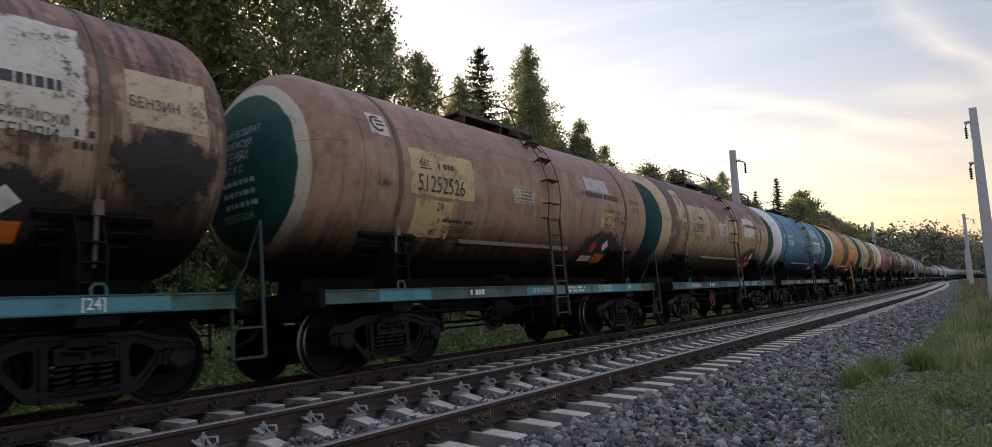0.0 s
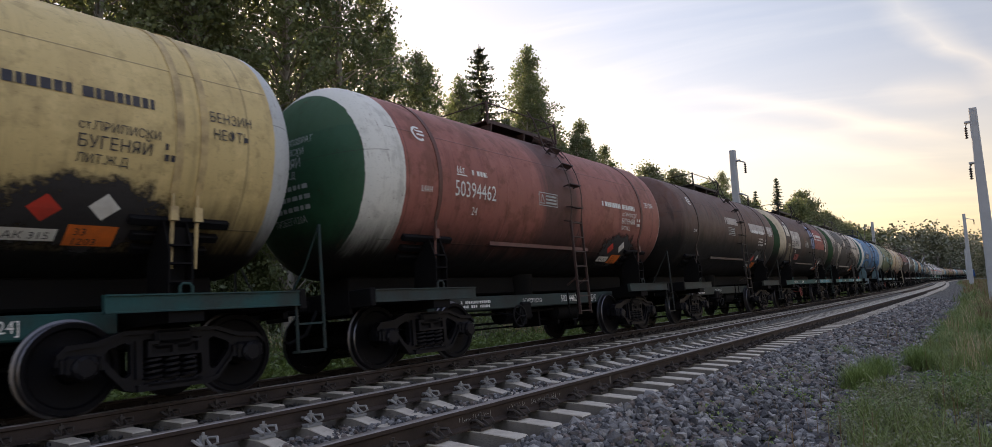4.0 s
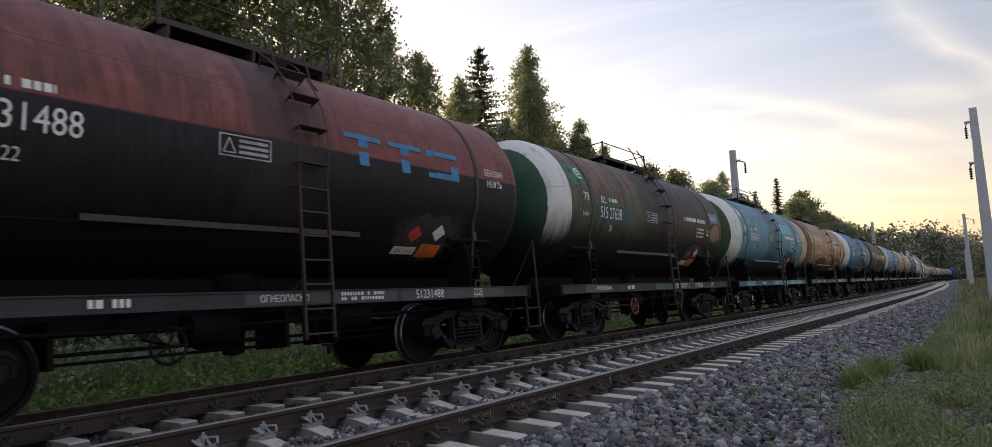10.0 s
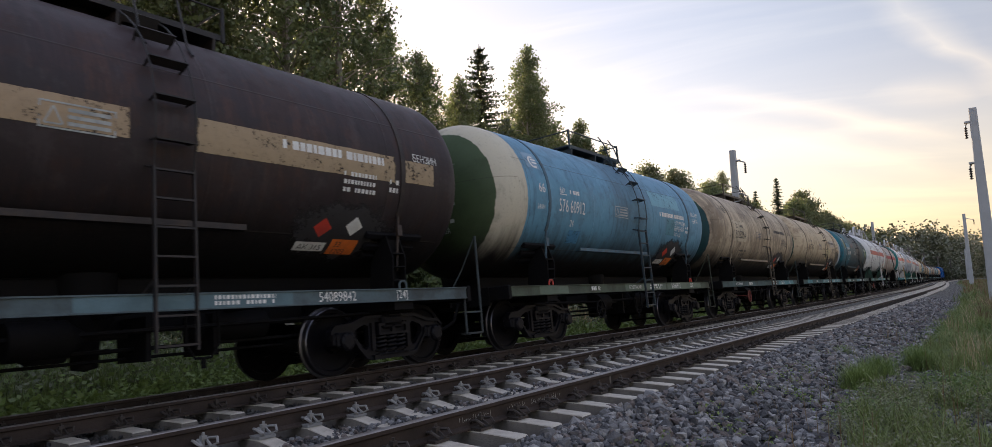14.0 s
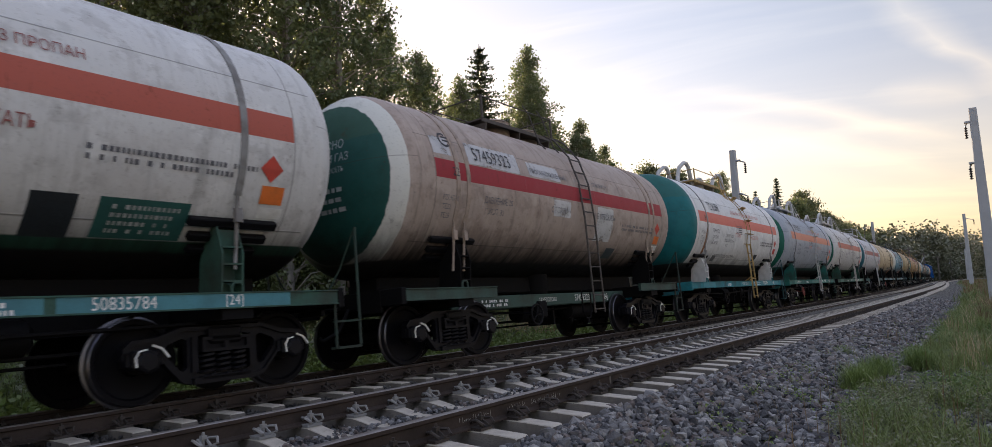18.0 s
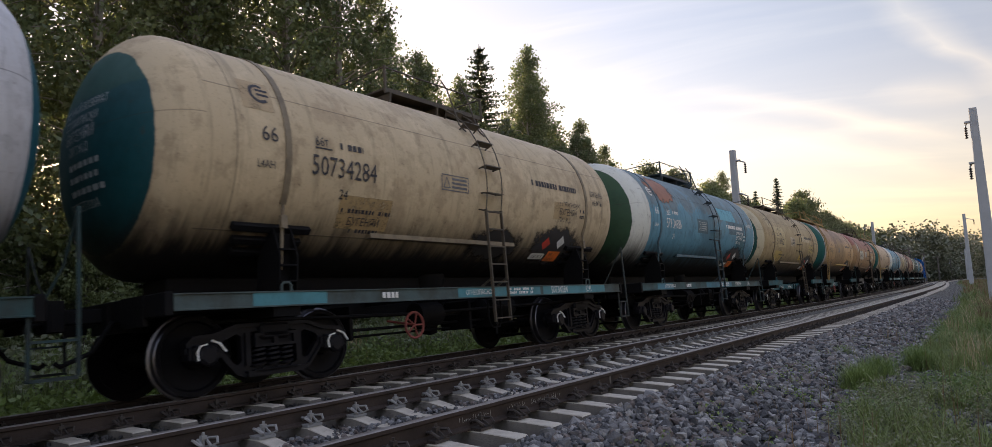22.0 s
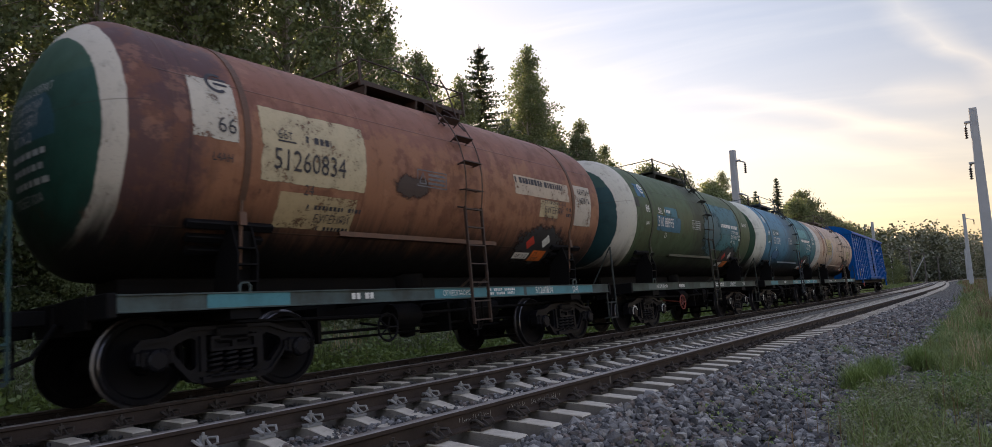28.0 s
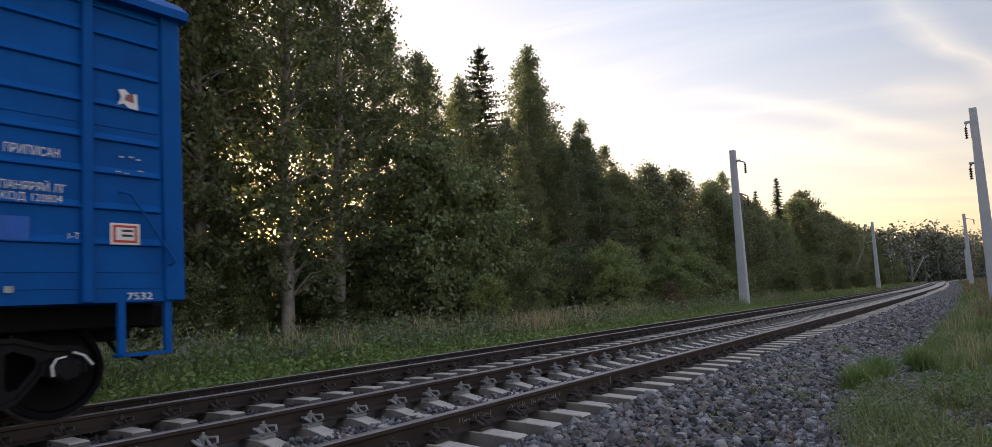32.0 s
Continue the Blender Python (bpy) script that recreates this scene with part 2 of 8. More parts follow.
def rod(bm, pts, r, n=6, cap=True):
    """A round bar through points."""
    pts = [Vector(p) for p in pts]
    rings = []
    for i, p in enumerate(pts):
        d = ((pts[min(i + 1, len(pts) - 1)] - pts[max(i - 1, 0)])).normalized()
        a = d.orthogonal().normalized() if i == 0 else (rings[-1][1] - d * rings[-1][1].dot(d)).normalized()
        b = d.cross(a)
        rad = r[i] if isinstance(r, (list, tuple)) else r
        rings.append(([bm.verts.new(v) for v in ring_of(p, a, b, rad, n)], a))
    for (u, _), (v, _) in zip(rings, rings[1:]):
        for i in range(n):
            bm.faces.new((u[i], u[(i + 1) % n], v[(i + 1) % n], v[i]))
    if cap:
        bm.faces.new(list(reversed(rings[0][0])))
        bm.faces.new(rings[-1][0])


def lathe(bm, prof, axis="y", n=32, c=(0, 0, 0)):
    """Turns (along, radius) pairs about an axis."""
    c = Vector(c)
    rings = []
    for h, r in prof:
        row = []
        for i in range(n):
            a = 2 * math.pi * i / n
            u, v = r * math.cos(a), r * math.sin(a)
            p = {"y": (u, h, v), "x": (h, u, v), "z": (u, v, h)}[axis]
            row.append(bm.verts.new(c + Vector(p)))
            if r < 1e-5:
                break
        rings.append(row)
    for a, b in zip(rings, rings[1:]):
        for i in range(n):
            j = (i + 1) % n
            if len(a) == 1 and len(b) > 1:
                bm.faces.new((a[0], b[j], b[i]))
            elif len(b) == 1 and len(a) > 1:
                bm.faces.new((a[i], a[j], b[0]))
            elif len(a) > 1:
                bm.faces.new((a[i], a[j], b[j], b[i]))
    bmesh.ops.recalc_face_normals(bm, faces=bm.faces)


def prism(bm, outline, lo, hi, axis="x"):
    """An outline of (u, v) pairs drawn out from lo to hi along an axis: x -> (u, v) are (y, z)."""
    def at(u, v, w):
        return {"x": (w, u, v), "y": (u, w, v), "z": (u, v, w)}[axis]
    a = [bm.verts.new(at(u, v, lo)) for u, v in outline]
    b = [bm.verts.new(at(u, v, hi)) for u, v in outline]
    k = len(a)
    fs = [bm.faces.new(a), bm.faces.new(list(reversed(b)))]
    fs += [bm.faces.new((a[i], b[i], b[(i + 1) % k], a[(i + 1) % k])) for i in range(k)]
    bmesh.ops.recalc_face_normals(bm, faces=fs)


def soup(name, verts, faces, *mats, smooth=False):
    me = bpy.data.meshes.new(name)
    me.from_pydata(verts, [], faces)
    for m in mats:
        me.materials.append(m)
    if smooth:
        me.polygons.foreach_set("use_smooth", [True] * len(me.polygons))
    return me
# ---- ground, ballast, tracks ----
def shelf(u):
    """Height of the earth across the line; u is measured from the line's swing."""
    pts = ((-4000, -0.75), (-60, -0.75), (-14, -0.7), (-11.4, -0.72), (-10.9, -1.0), (-3, -1.0), (-2.3, -0.62), (-1.2, -0.50), (0.6, -0.52), (3, -0.45), (40, -0.4), (4000, -0.4))
    for (a, p), (b, q) in zip(pts, pts[1:]):
        if a <= u <= b:
            return p + (q - p) * (u - a) / (b - a)
    return -0.75


def bed(u):
    """Height of the ballast across the line."""
    pts = ((-11.6, -0.95), (-11.4, -0.8), (-10.2, -0.42), (-9.9, -0.36), (-7.2, -0.33), (-6.4, -0.34), (-5.9, -0.30), (-5.75, -0.30), (-5.5, -0.32), (-5.0, -0.255), (-4.2, -0.255), (-3.75, -0.335), (-3.4, -0.33), (-3.15, -0.285), (-2.9, -0.30), (-2.2, -0.45), (-1.75, -0.56), (-1.3, -0.75))
    for (a, p), (b, q) in zip(pts, pts[1:]):
        if a <= u <= b:
            return p + (q - p) * (u - a) / (b - a)
    return -0.95


def strip(name, us, ys, height, rough, mat):
    vs, fs = [], []
    for y in ys:
        for u in us:
            h = noise.noise((u * 0.7, y * 0.7, 3.0)) * rough
            vs.append((u + bend(y), y, height(u) + h))
    w = len(us)
    for j in range(len(ys) - 1):
        for i in range(w - 1):
            fs.append((j * w + i, j * w + i + 1, (j + 1) * w + i + 1, (j + 1) * w + i))
    return soup(name, vs, fs, mat, smooth=True)


def earth_mat():
    m, t, b = tree_of("grassy_earth")
    n = Net(t)
    c = n.coords()
    a, f = n.noise(c, 0.35), n.noise(c, 5.0)
    k = n.mix(n.step(a, 0.35, 0.7), (0.035, 0.06, 0.018), (0.075, 0.085, 0.03))
    k = n.mix(n.math("MULTIPLY", n.step(f, 0.45, 0.7), 0.5), k, (0.06, 0.045, 0.03))
    n.put(b.inputs["Base Color"], k)
    b.inputs["Roughness"].default_value = 0.95
    n.put(b.inputs["Normal"], n.bump(f, 0.8, 0.08))
    return m


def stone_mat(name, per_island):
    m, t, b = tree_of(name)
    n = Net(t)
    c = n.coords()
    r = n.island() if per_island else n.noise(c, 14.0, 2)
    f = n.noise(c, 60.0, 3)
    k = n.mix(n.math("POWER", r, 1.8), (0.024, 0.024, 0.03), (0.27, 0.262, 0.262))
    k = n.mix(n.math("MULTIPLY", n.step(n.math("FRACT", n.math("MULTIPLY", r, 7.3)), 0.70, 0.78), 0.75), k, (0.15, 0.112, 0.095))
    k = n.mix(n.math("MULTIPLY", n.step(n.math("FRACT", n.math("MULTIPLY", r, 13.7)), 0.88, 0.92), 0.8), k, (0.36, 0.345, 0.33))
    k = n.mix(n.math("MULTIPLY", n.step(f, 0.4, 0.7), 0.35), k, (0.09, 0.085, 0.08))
    # the stones under the busy far track turn nearly black
    far_dark = n.math("MULTIPLY", n.step(n.math("MULTIPLY_ADD", n.noise(c, 1.3, 3), 0.8, n.split(c)[0]), -5.6, -6.4), 0.85)
    k = n.mix(far_dark, k, n.mix(0.88, k, (0.012, 0.010, 0.009)))
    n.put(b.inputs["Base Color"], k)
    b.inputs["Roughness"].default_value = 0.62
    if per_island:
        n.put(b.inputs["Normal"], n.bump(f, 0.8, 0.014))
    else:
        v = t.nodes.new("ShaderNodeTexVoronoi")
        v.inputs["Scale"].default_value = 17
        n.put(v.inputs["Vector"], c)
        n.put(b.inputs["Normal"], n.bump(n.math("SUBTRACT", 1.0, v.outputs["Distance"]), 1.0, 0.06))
        # near-black between the cells: the shade of stone gaps painted into the bed
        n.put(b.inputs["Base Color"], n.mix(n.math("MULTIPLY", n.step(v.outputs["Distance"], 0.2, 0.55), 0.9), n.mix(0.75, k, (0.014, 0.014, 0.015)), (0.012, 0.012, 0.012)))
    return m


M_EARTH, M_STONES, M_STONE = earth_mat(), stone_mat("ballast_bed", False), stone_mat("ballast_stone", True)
YS = [-30 + 1.5 * i for i in range(60)] + [60 + 6 * i for i in range(90)] + [620, 800, 1100, 1600, 2400, 4000]
US = [-4000, -900, -300, -120, -60, -40] + [-30 + i for i in range(16)] + [-13.5, -12.6, -12, -11.6, -11.2, -10.9, -10.5, -8, -6, -4, -3, -2.6, -2.3, -2, -1.6, -1.2, -0.6, 0, 0.6, 1.4, 2.4, 3.6, 5, 8, 13, 20, 40, 100, 400, 1500, 4000]
tagged(new("ground", strip("ground", US, YS, shelf, 0.05, M_EARTH)), "grassy trackside earth with weeds", "ground", kind="structure")
BUS = [-11.6, -11.4, -11, -10.6, -10.2, -9.9, -9.3, -8.4, -7.4, -6.6, -6, -5.75, -5.5, -5.0, -4.6, -4.2, -3.75, -3.4, -3.15, -2.95, -2.7, -2.45, -2.2, -1.95, -1.75, -1.5, -1.3]
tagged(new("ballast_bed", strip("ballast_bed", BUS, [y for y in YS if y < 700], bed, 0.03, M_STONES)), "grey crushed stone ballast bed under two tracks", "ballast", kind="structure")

RAIL_PROF = ((-0.075, -0.18), (0.075, -0.18), (0.075, -0.165), (0.012, -0.145), (0.009, -0.05), (0.036, -0.038), (0.037, -0.008), (0.028, 0.0), (-0.028, 0.0), (-0.037, -0.008), (-0.036, -0.038), (-0.009, -0.05), (-0.012, -0.145), (-0.075, -0.165))


def rail(x0, z0):
    ys = [-14 + i for i in range(90)] + [76 + 4 * i for i in range(140)]
    vs, fs, top = [], [], []
    k = len(RAIL_PROF)
    for y in ys:
        vs += [(x0 + bend(y) + u, y, z0 + v) for u, v in RAIL_PROF]
    for j in range(len(ys) - 1):
        for i in range(k):
            fs.append((j * k + i, j * k + (i + 1) % k, (j + 1) * k + (i + 1) % k, (j + 1) * k + i))
            top.append(1 if i in (6, 7, 8) else 0)
    me = soup("rail", vs, fs, M_RUSTY, M_RAILHEAD)
    me.polygons.foreach_set("material_index", top)
    return tagged(new("rail", me), "rust-brown steel rail with a worn bright head", "rail", "rails of the line", "structure")


def side(centre, z, cant, u):
    """A point on a canted track, u to the right of its centre: x, z."""
    a = radians(cant)
    return centre + u * math.cos(a), z - u * math.sin(a)


for cx, cz, ca in ((NEAR_X, NEAR_Z, NEAR_CANT), (FAR_X, FAR_Z, FAR_CANT)):
    for u in (GAUGE / 2, -GAUGE / 2):
        rail(*side(cx, cz, ca, u))


def sleeper_mesh():
    """Concrete sleeper, 2.7 m, lower in the middle, with sloped ends and sides coloured darker for shade and grime; its
    top under the rails is at z = 0.
    """
    xs = [(-1.35, -0.030, 0.084), (-1.335, -0.018, 0.086), (-0.98, 0.0, 0.084), (-0.62, 0.0, 0.08), (-0.35, -0.05, 0.075), (0.35, -0.05, 0.075), (0.62, 0.0, 0.08), (0.98, 0.0, 0.084), (1.335, -0.018, 0.086), (1.35, -0.030, 0.084)]
    bm = bmesh.new()
    rows = []
    for x, z, w in xs:
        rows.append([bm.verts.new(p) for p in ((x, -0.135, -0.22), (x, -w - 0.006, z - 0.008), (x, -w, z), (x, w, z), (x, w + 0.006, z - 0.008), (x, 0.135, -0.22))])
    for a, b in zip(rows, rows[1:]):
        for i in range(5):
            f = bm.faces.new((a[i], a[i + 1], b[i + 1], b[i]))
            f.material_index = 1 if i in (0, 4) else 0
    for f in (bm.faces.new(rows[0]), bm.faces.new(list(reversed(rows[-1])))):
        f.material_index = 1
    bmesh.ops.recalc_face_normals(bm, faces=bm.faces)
    return mesh_of("sleeper", bm, M_CONCRETE, M_SHADE_WELD)


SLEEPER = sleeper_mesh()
PITCH = 0.545


def clip_geometry():
    """A wire spring clip with its bolt and pad, one side of a rail foot, at u = 0 pointing to +x."""
    bm = bmesh.new()
    box(bm, (0.03, 0, 0.012), (0.19, 0.17, 0.024))
    for s in (-1, 1):
        rod(bm, [(-0.03, 0.02 * s, 0.05), (0.03, 0.075 * s, 0.085), (0.10, 0.10 * s, 0.09), (0.15, 0.075 * s, 0.055), (0.12, 0.035 * s, 0.035), (0.03, 0.034 * s, 0.085)], 0.0125, 5)
    rod(bm, [(0.06, 0, 0.0), (0.06, 0, 0.14)], 0.013, 5)
    box(bm, (0.06, 0, 0.10), (0.045, 0.045, 0.03))
    bm.verts.index_update()
    vs, fs = [v.co.copy() for v in bm.verts], [[v.index for v in f.verts] for f in bm.faces]
    bm.free()
    return vs, fs


CLIP_V, CLIP_F = clip_geometry()


def track(name, cx, cz, cant, phase, label):
    top = tagged(new(name), label, "track", kind="structure")
    cv, cf = [], []
    rest_v, rest_f = [], []
    dv, df = [], []
    SLEEPER_V, SLEEPER_F = [v.co.copy() for v in SLEEPER.vertices], [tuple(p.vertices) for p in SLEEPER.polygons]
    rnd = random.Random(5)
    for i in range(-12, 700):
        y = phase + i * PITCH
        m = Matrix.Translation((cx + bend(y), y, cz - 0.188)) @ Euler((0, radians(cant), radians(heading(y)) + rnd.gauss(0, 0.006))).to_matrix().to_4x4() @ Matrix.Translation((rnd.gauss(0, 0.012), 0, 0))
        if y < 75:
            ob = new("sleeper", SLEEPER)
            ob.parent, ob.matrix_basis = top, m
        else:
            o = len(rest_v)
            rest_v += [m @ v for v in SLEEPER_V]
            rest_f += [tuple(o + j for j in f) for f in SLEEPER_F]
        if y < 60:
            for u in (-1, 1):
                for d in (-1, 1):
                    k = m @ Matrix.Translation((u * GAUGE / 2 + d * 0.06, 0, 0.004)) @ Matrix.Rotation(0 if d > 0 else math.pi, 4, "Z")
                    inner = u * d < 0 and cant == 0
                    tv, tf = (dv, df) if inner else (cv, cf)
                    o = len(tv)
                    tv += [k @ v for v in CLIP_V]
                    tf += [tuple(o + j for j in f) for f in CLIP_F]
    ob = tagged(new("rail_clips", soup("rail_clips", cv, cf, M_CLIP)), kind="stuff")
    ob.parent = top
    if dv:
        ob = tagged(new("dusty_rail_clips", soup("dusty_rail_clips", dv, df, M_DUSTY)), kind="stuff")
        ob.parent = top
    ob = tagged(new("far_sleepers", soup("far_sleepers", rest_v, rest_f, M_CONCRETE)), kind="stuff")
    ob.parent = top


def chalk():
    """Worker's chalk scrawl on the web of the nearest rail, and the pale welds of the rails."""
    rnd = random.Random(2)
    x = NEAR_X + GAUGE / 2 + 0.0125
    for y0, y1 in ((4.50, 4.92), (5.20, 5.52), (5.60, 6.18)):
        vs, fs = [], []
        y = y0
        while y < y1:
            for q in range(rnd.choice((1, 2, 2))):
                a, b = (y + rnd.uniform(0, 0.02), -0.125 + rnd.uniform(0, 0.03)), (y + rnd.uniform(-0.005, 0.03), -0.075 + rnd.uniform(-0.015, 0.01))
                if q:
                    b = (a[0] + 0.025, a[1] + rnd.uniform(-0.005, 0.02))
                d = Vector((b[0] - a[0], b[1] - a[1])).normalized() * 0.0022
                o = len(vs)
                vs += [(x, a[0] - d.y, a[1] + d.x), (x, a[0] + d.y, a[1] - d.x), (x, b[0] + d.y, b[1] - d.x), (x, b[0] - d.y, b[1] + d.x)]
                fs.append((o, o + 1, o + 2, o + 3))
            y += 0.042
        tagged(new("chalk_scrawl", soup("chalk_scrawl", vs, fs, M_CHALK)), "faint chalk scrawl on the web of the rail", "marking", kind="structure")
    for u, y in ((GAUGE / 2, 7.34), (-GAUGE / 2, 9.83), (-GAUGE / 2, 20.0), (GAUGE / 2, 30.0)):
        bm = bmesh.new()
        prism(bm, [(a * 1.0 + math.copysign(0.003, a), b) for a, b in RAIL_PROF[3:6]] + [(a * 1.0 + math.copysign(0.003, a), b) for a, b in RAIL_PROF[10:13]], -0.018, 0.018, "y")
        ob = tagged(new("rail_weld", mesh_of("rail_weld", bm, M_SHADE_WELD)), "pale ground weld across a rail", "rail", "welds of the rails", "structure")
        ob.location = (NEAR_X + u + bend(y), y, 0)


def build_tracks():
    chalk()
    track("track_near", NEAR_X, NEAR_Z, NEAR_CANT, 0.30, "empty track of pale concrete sleepers with spring clips")
    track("track_far", FAR_X, FAR_Z, FAR_CANT, 0.12, "track of concrete sleepers that carries the train")
# ---- wagons ----
# Wagon space: y runs along the wagon (front at -y, towards which it travels), +x is the side seen, z = 0 on the rails.
AXIS, RAD = 3.02, 1.58
HALF, DISH = 5.70, 0.72          # half the shell's length, depth of its dished ends
GAS_WIDE, GAS_UP = 1.05, 0.07    # gas tanks are fatter and sit higher


def paint_edge(r):
    """How far from the middle of the tank the paint of a nose or ring of that nominal radius begins."""
    y = 5.38 - 0.72 * (1 - math.sqrt(max(0.0, 1 - (r / 1.55) ** 2)))
    return y - float(np.interp(-y, (-5.3, -5.0, -4.88, -4.66), (-0.19, -0.16, 0.0, 0.07)))


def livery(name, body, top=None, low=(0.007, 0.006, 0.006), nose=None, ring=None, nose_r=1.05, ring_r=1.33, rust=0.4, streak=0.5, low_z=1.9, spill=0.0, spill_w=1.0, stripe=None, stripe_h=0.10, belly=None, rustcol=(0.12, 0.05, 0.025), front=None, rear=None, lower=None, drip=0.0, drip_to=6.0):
    """Tank paint: two-tone body, blackened belly, painted round nose, runs under the hatch, rust and soot."""
    m, t, b = tree_of(name)
    n = Net(t)
    c = n.coords()
    x, y, z = n.split(c)
    # every wagon has stains of its own
    own = n.math("MULTIPLY", n.random(), 80.0)
    c = n.join(x, n.math("ADD", y, own), z)
    big, mid, fine = n.noise(c, 0.9, 5, 0.65), n.noise(c, 3.5, 5, 0.65), n.noise(c, 30, 3)
    ang = n.math("ARCTAN2", n.math("SUBTRACT", z, AXIS), x)
    run = n.noise(n.join(n.math("MULTIPLY", ang, 0.35), n.math("MULTIPLY", y, 2.6), own), 2.2, 6, 0.7)
    k = body
    if top:
        edge = n.math("ADD", n.math("MULTIPLY", n.math("SUBTRACT", big, 0.5), 1.9), n.math("MULTIPLY", n.math("SUBTRACT", mid, 0.5), 1.5))
        k = n.mix(n.step(n.math("ADD", edge, z), AXIS + 0.18, AXIS + 0.40), k, top)
    drift = n.math("MULTIPLY_ADD", n.math("SUBTRACT", big, 0.5), 1.6, n.math("MULTIPLY_ADD", n.math("SUBTRACT", mid, 0.5), 0.8, y))
    if rear:
        k = n.mix(n.math("MULTIPLY", n.step(drift, -0.6, 0.9), 0.85), k, rear)
    if front:
        k = n.mix(n.math("MULTIPLY", n.step(n.math("MULTIPLY_ADD", n.math("SUBTRACT", z, AXIS), -0.25, drift), -4.15, -4.6), 0.9), k, front)
    k = n.mix(n.math("MULTIPLY", n.step(n.math("MULTIPLY_ADD", mid, 0.6, n.math("MULTIPLY", big, 0.7)), 0.64, 0.74), rust), k, rustcol)
    k = n.mix(n.math("MULTIPLY", n.step(mid, 0.52, 0.62), 0.32), k, tuple(0.62 * v for v in body))
    k = n.mix(n.math("MULTIPLY", n.step(n.noise(c, 1.7, 6, 0.7), 0.54, 0.62), 0.32), k, tuple(min(1, 1.3 * v + 0.03) for v in body))
    k = n.mix(n.math("MULTIPLY", n.step(run, 0.52, 0.68), streak), k, tuple(0.35 * v for v in body))
    k = n.mix(n.math("MULTIPLY", n.step(run, 0.42, 0.2), 0.18), k, tuple(min(1, v * 1.35 + 0.05) for v in body))
    if lower:
        k = n.mix(n.step(z, AXIS + 0.06, AXIS + 0.02), k, n.mix(n.math("MULTIPLY", n.step(mid, 0.5, 0.7), 0.5), lower, tuple(0.4 * v for v in lower)))
    if spill:
        d = n.math("ABSOLUTE", n.math("MULTIPLY_ADD", n.math("SUBTRACT", run, 0.5), 1.2, y))
        k = n.mix(n.math("MULTIPLY", n.step(d, spill_w, spill_w * 0.45), spill), k, (0.03, 0.025, 0.025))
    if drip:
        far = n.noise(n.join(n.math("MULTIPLY", ang, 0.55), n.math("MULTIPLY", y, 4.2), own), 2.0, 6, 0.75)
        f = n.math("MULTIPLY", n.step(n.math("MULTIPLY_ADD", big, 0.5, far), 0.70, 0.80), n.step(n.math("MULTIPLY_ADD", mid, 0.8, y), drip_to + 0.8, drip_to))
        k = n.mix(n.math("MULTIPLY", f, drip), k, (0.022, 0.018, 0.02))
    if stripe:
        k = n.mix(n.math("MULTIPLY", n.step(n.math("ABSOLUTE", n.math("SUBTRACT", z, AXIS + stripe_h)), 0.165, 0.158), n.step(n.math("ABSOLUTE", y), 4.62, 4.60)), k, stripe)
    # the rear end is painted less far round than the front
    deep = n.math("MULTIPLY_ADD", n.math("SUBTRACT", mid, 0.5), 0.05, n.math("MAXIMUM", n.math("MULTIPLY", y, -1.0), n.math("SUBTRACT", y, 0.40)))
    if ring:
        e = paint_edge(ring_r)
        k = n.mix(n.step(deep, e - 0.006, e + 0.006), k, n.mix(n.math("MULTIPLY", n.step(n.math("MULTIPLY_ADD", run, 0.5, n.math("MULTIPLY", mid, 0.5)), 0.5, 0.62), 0.45), ring, tuple(0.45 * a + 0.1 * b for a, b in zip(ring, rustcol))))
    if nose:
        e = paint_edge(nose_r)
        nose = tuple(0.72 * v for v in nose)
        nn = n.mix(n.math("MULTIPLY", n.step(mid, 0.4, 0.75), 0.35), nose, tuple(0.4 * v for v in nose))
        nn = n.mix(n.math("MULTIPLY", n.step(n.math("MULTIPLY_ADD", n.math("SUBTRACT", big, 0.5), 0.25, z), AXIS + 0.62, AXIS + 0.66), 0.55), nn, tuple(0.5 * a + 0.5 * b for a, b in zip(nose, (0.06, 0.10, 0.045))))
        k = n.mix(n.step(deep, e - 0.006, e + 0.006), k, nn)
    if belly:
        k = n.mix(n.step(z, AXIS - 1.22, AXIS - 1.24), k, belly)
    # oil grime and the underside's shade, both coloured into the lower plates
    grime_shade = n.math("MULTIPLY_ADD", n.math("SUBTRACT", run, 0.5), 0.9, z)
    k = n.mix(n.step(grime_shade, low_z + 0.60, low_z - 0.2), k, low)
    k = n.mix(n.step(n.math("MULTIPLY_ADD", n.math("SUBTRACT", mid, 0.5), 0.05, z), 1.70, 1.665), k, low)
    k = n.mix(n.math("MULTIPLY", n.step(fine, 0.55, 0.8), 0.35), k, (0.06, 0.05, 0.045))
    scab = n.noise(n.join(n.math("MULTIPLY", ang, 2.6), n.math("MULTIPLY", n.math("ADD", y, own), 9.0), own), 1.0, 6, 0.75)
    k = n.mix(n.math("MULTIPLY", n.step(n.math("MULTIPLY_ADD", big, 0.35, scab), 0.80, 0.90), 0.35 + 0.5 * rust), k, tuple(0.5 * v for v in rustcol))
    chip = n.noise(c, 11.0, 5, 0.8)
    k = n.mix(n.math("MULTIPLY", n.step(n.math("MULTIPLY_ADD", mid, 0.5, chip), 0.90, 0.96), 0.3 + 0.5 * rust), k, tuple(0.4 * v for v in rustcol))
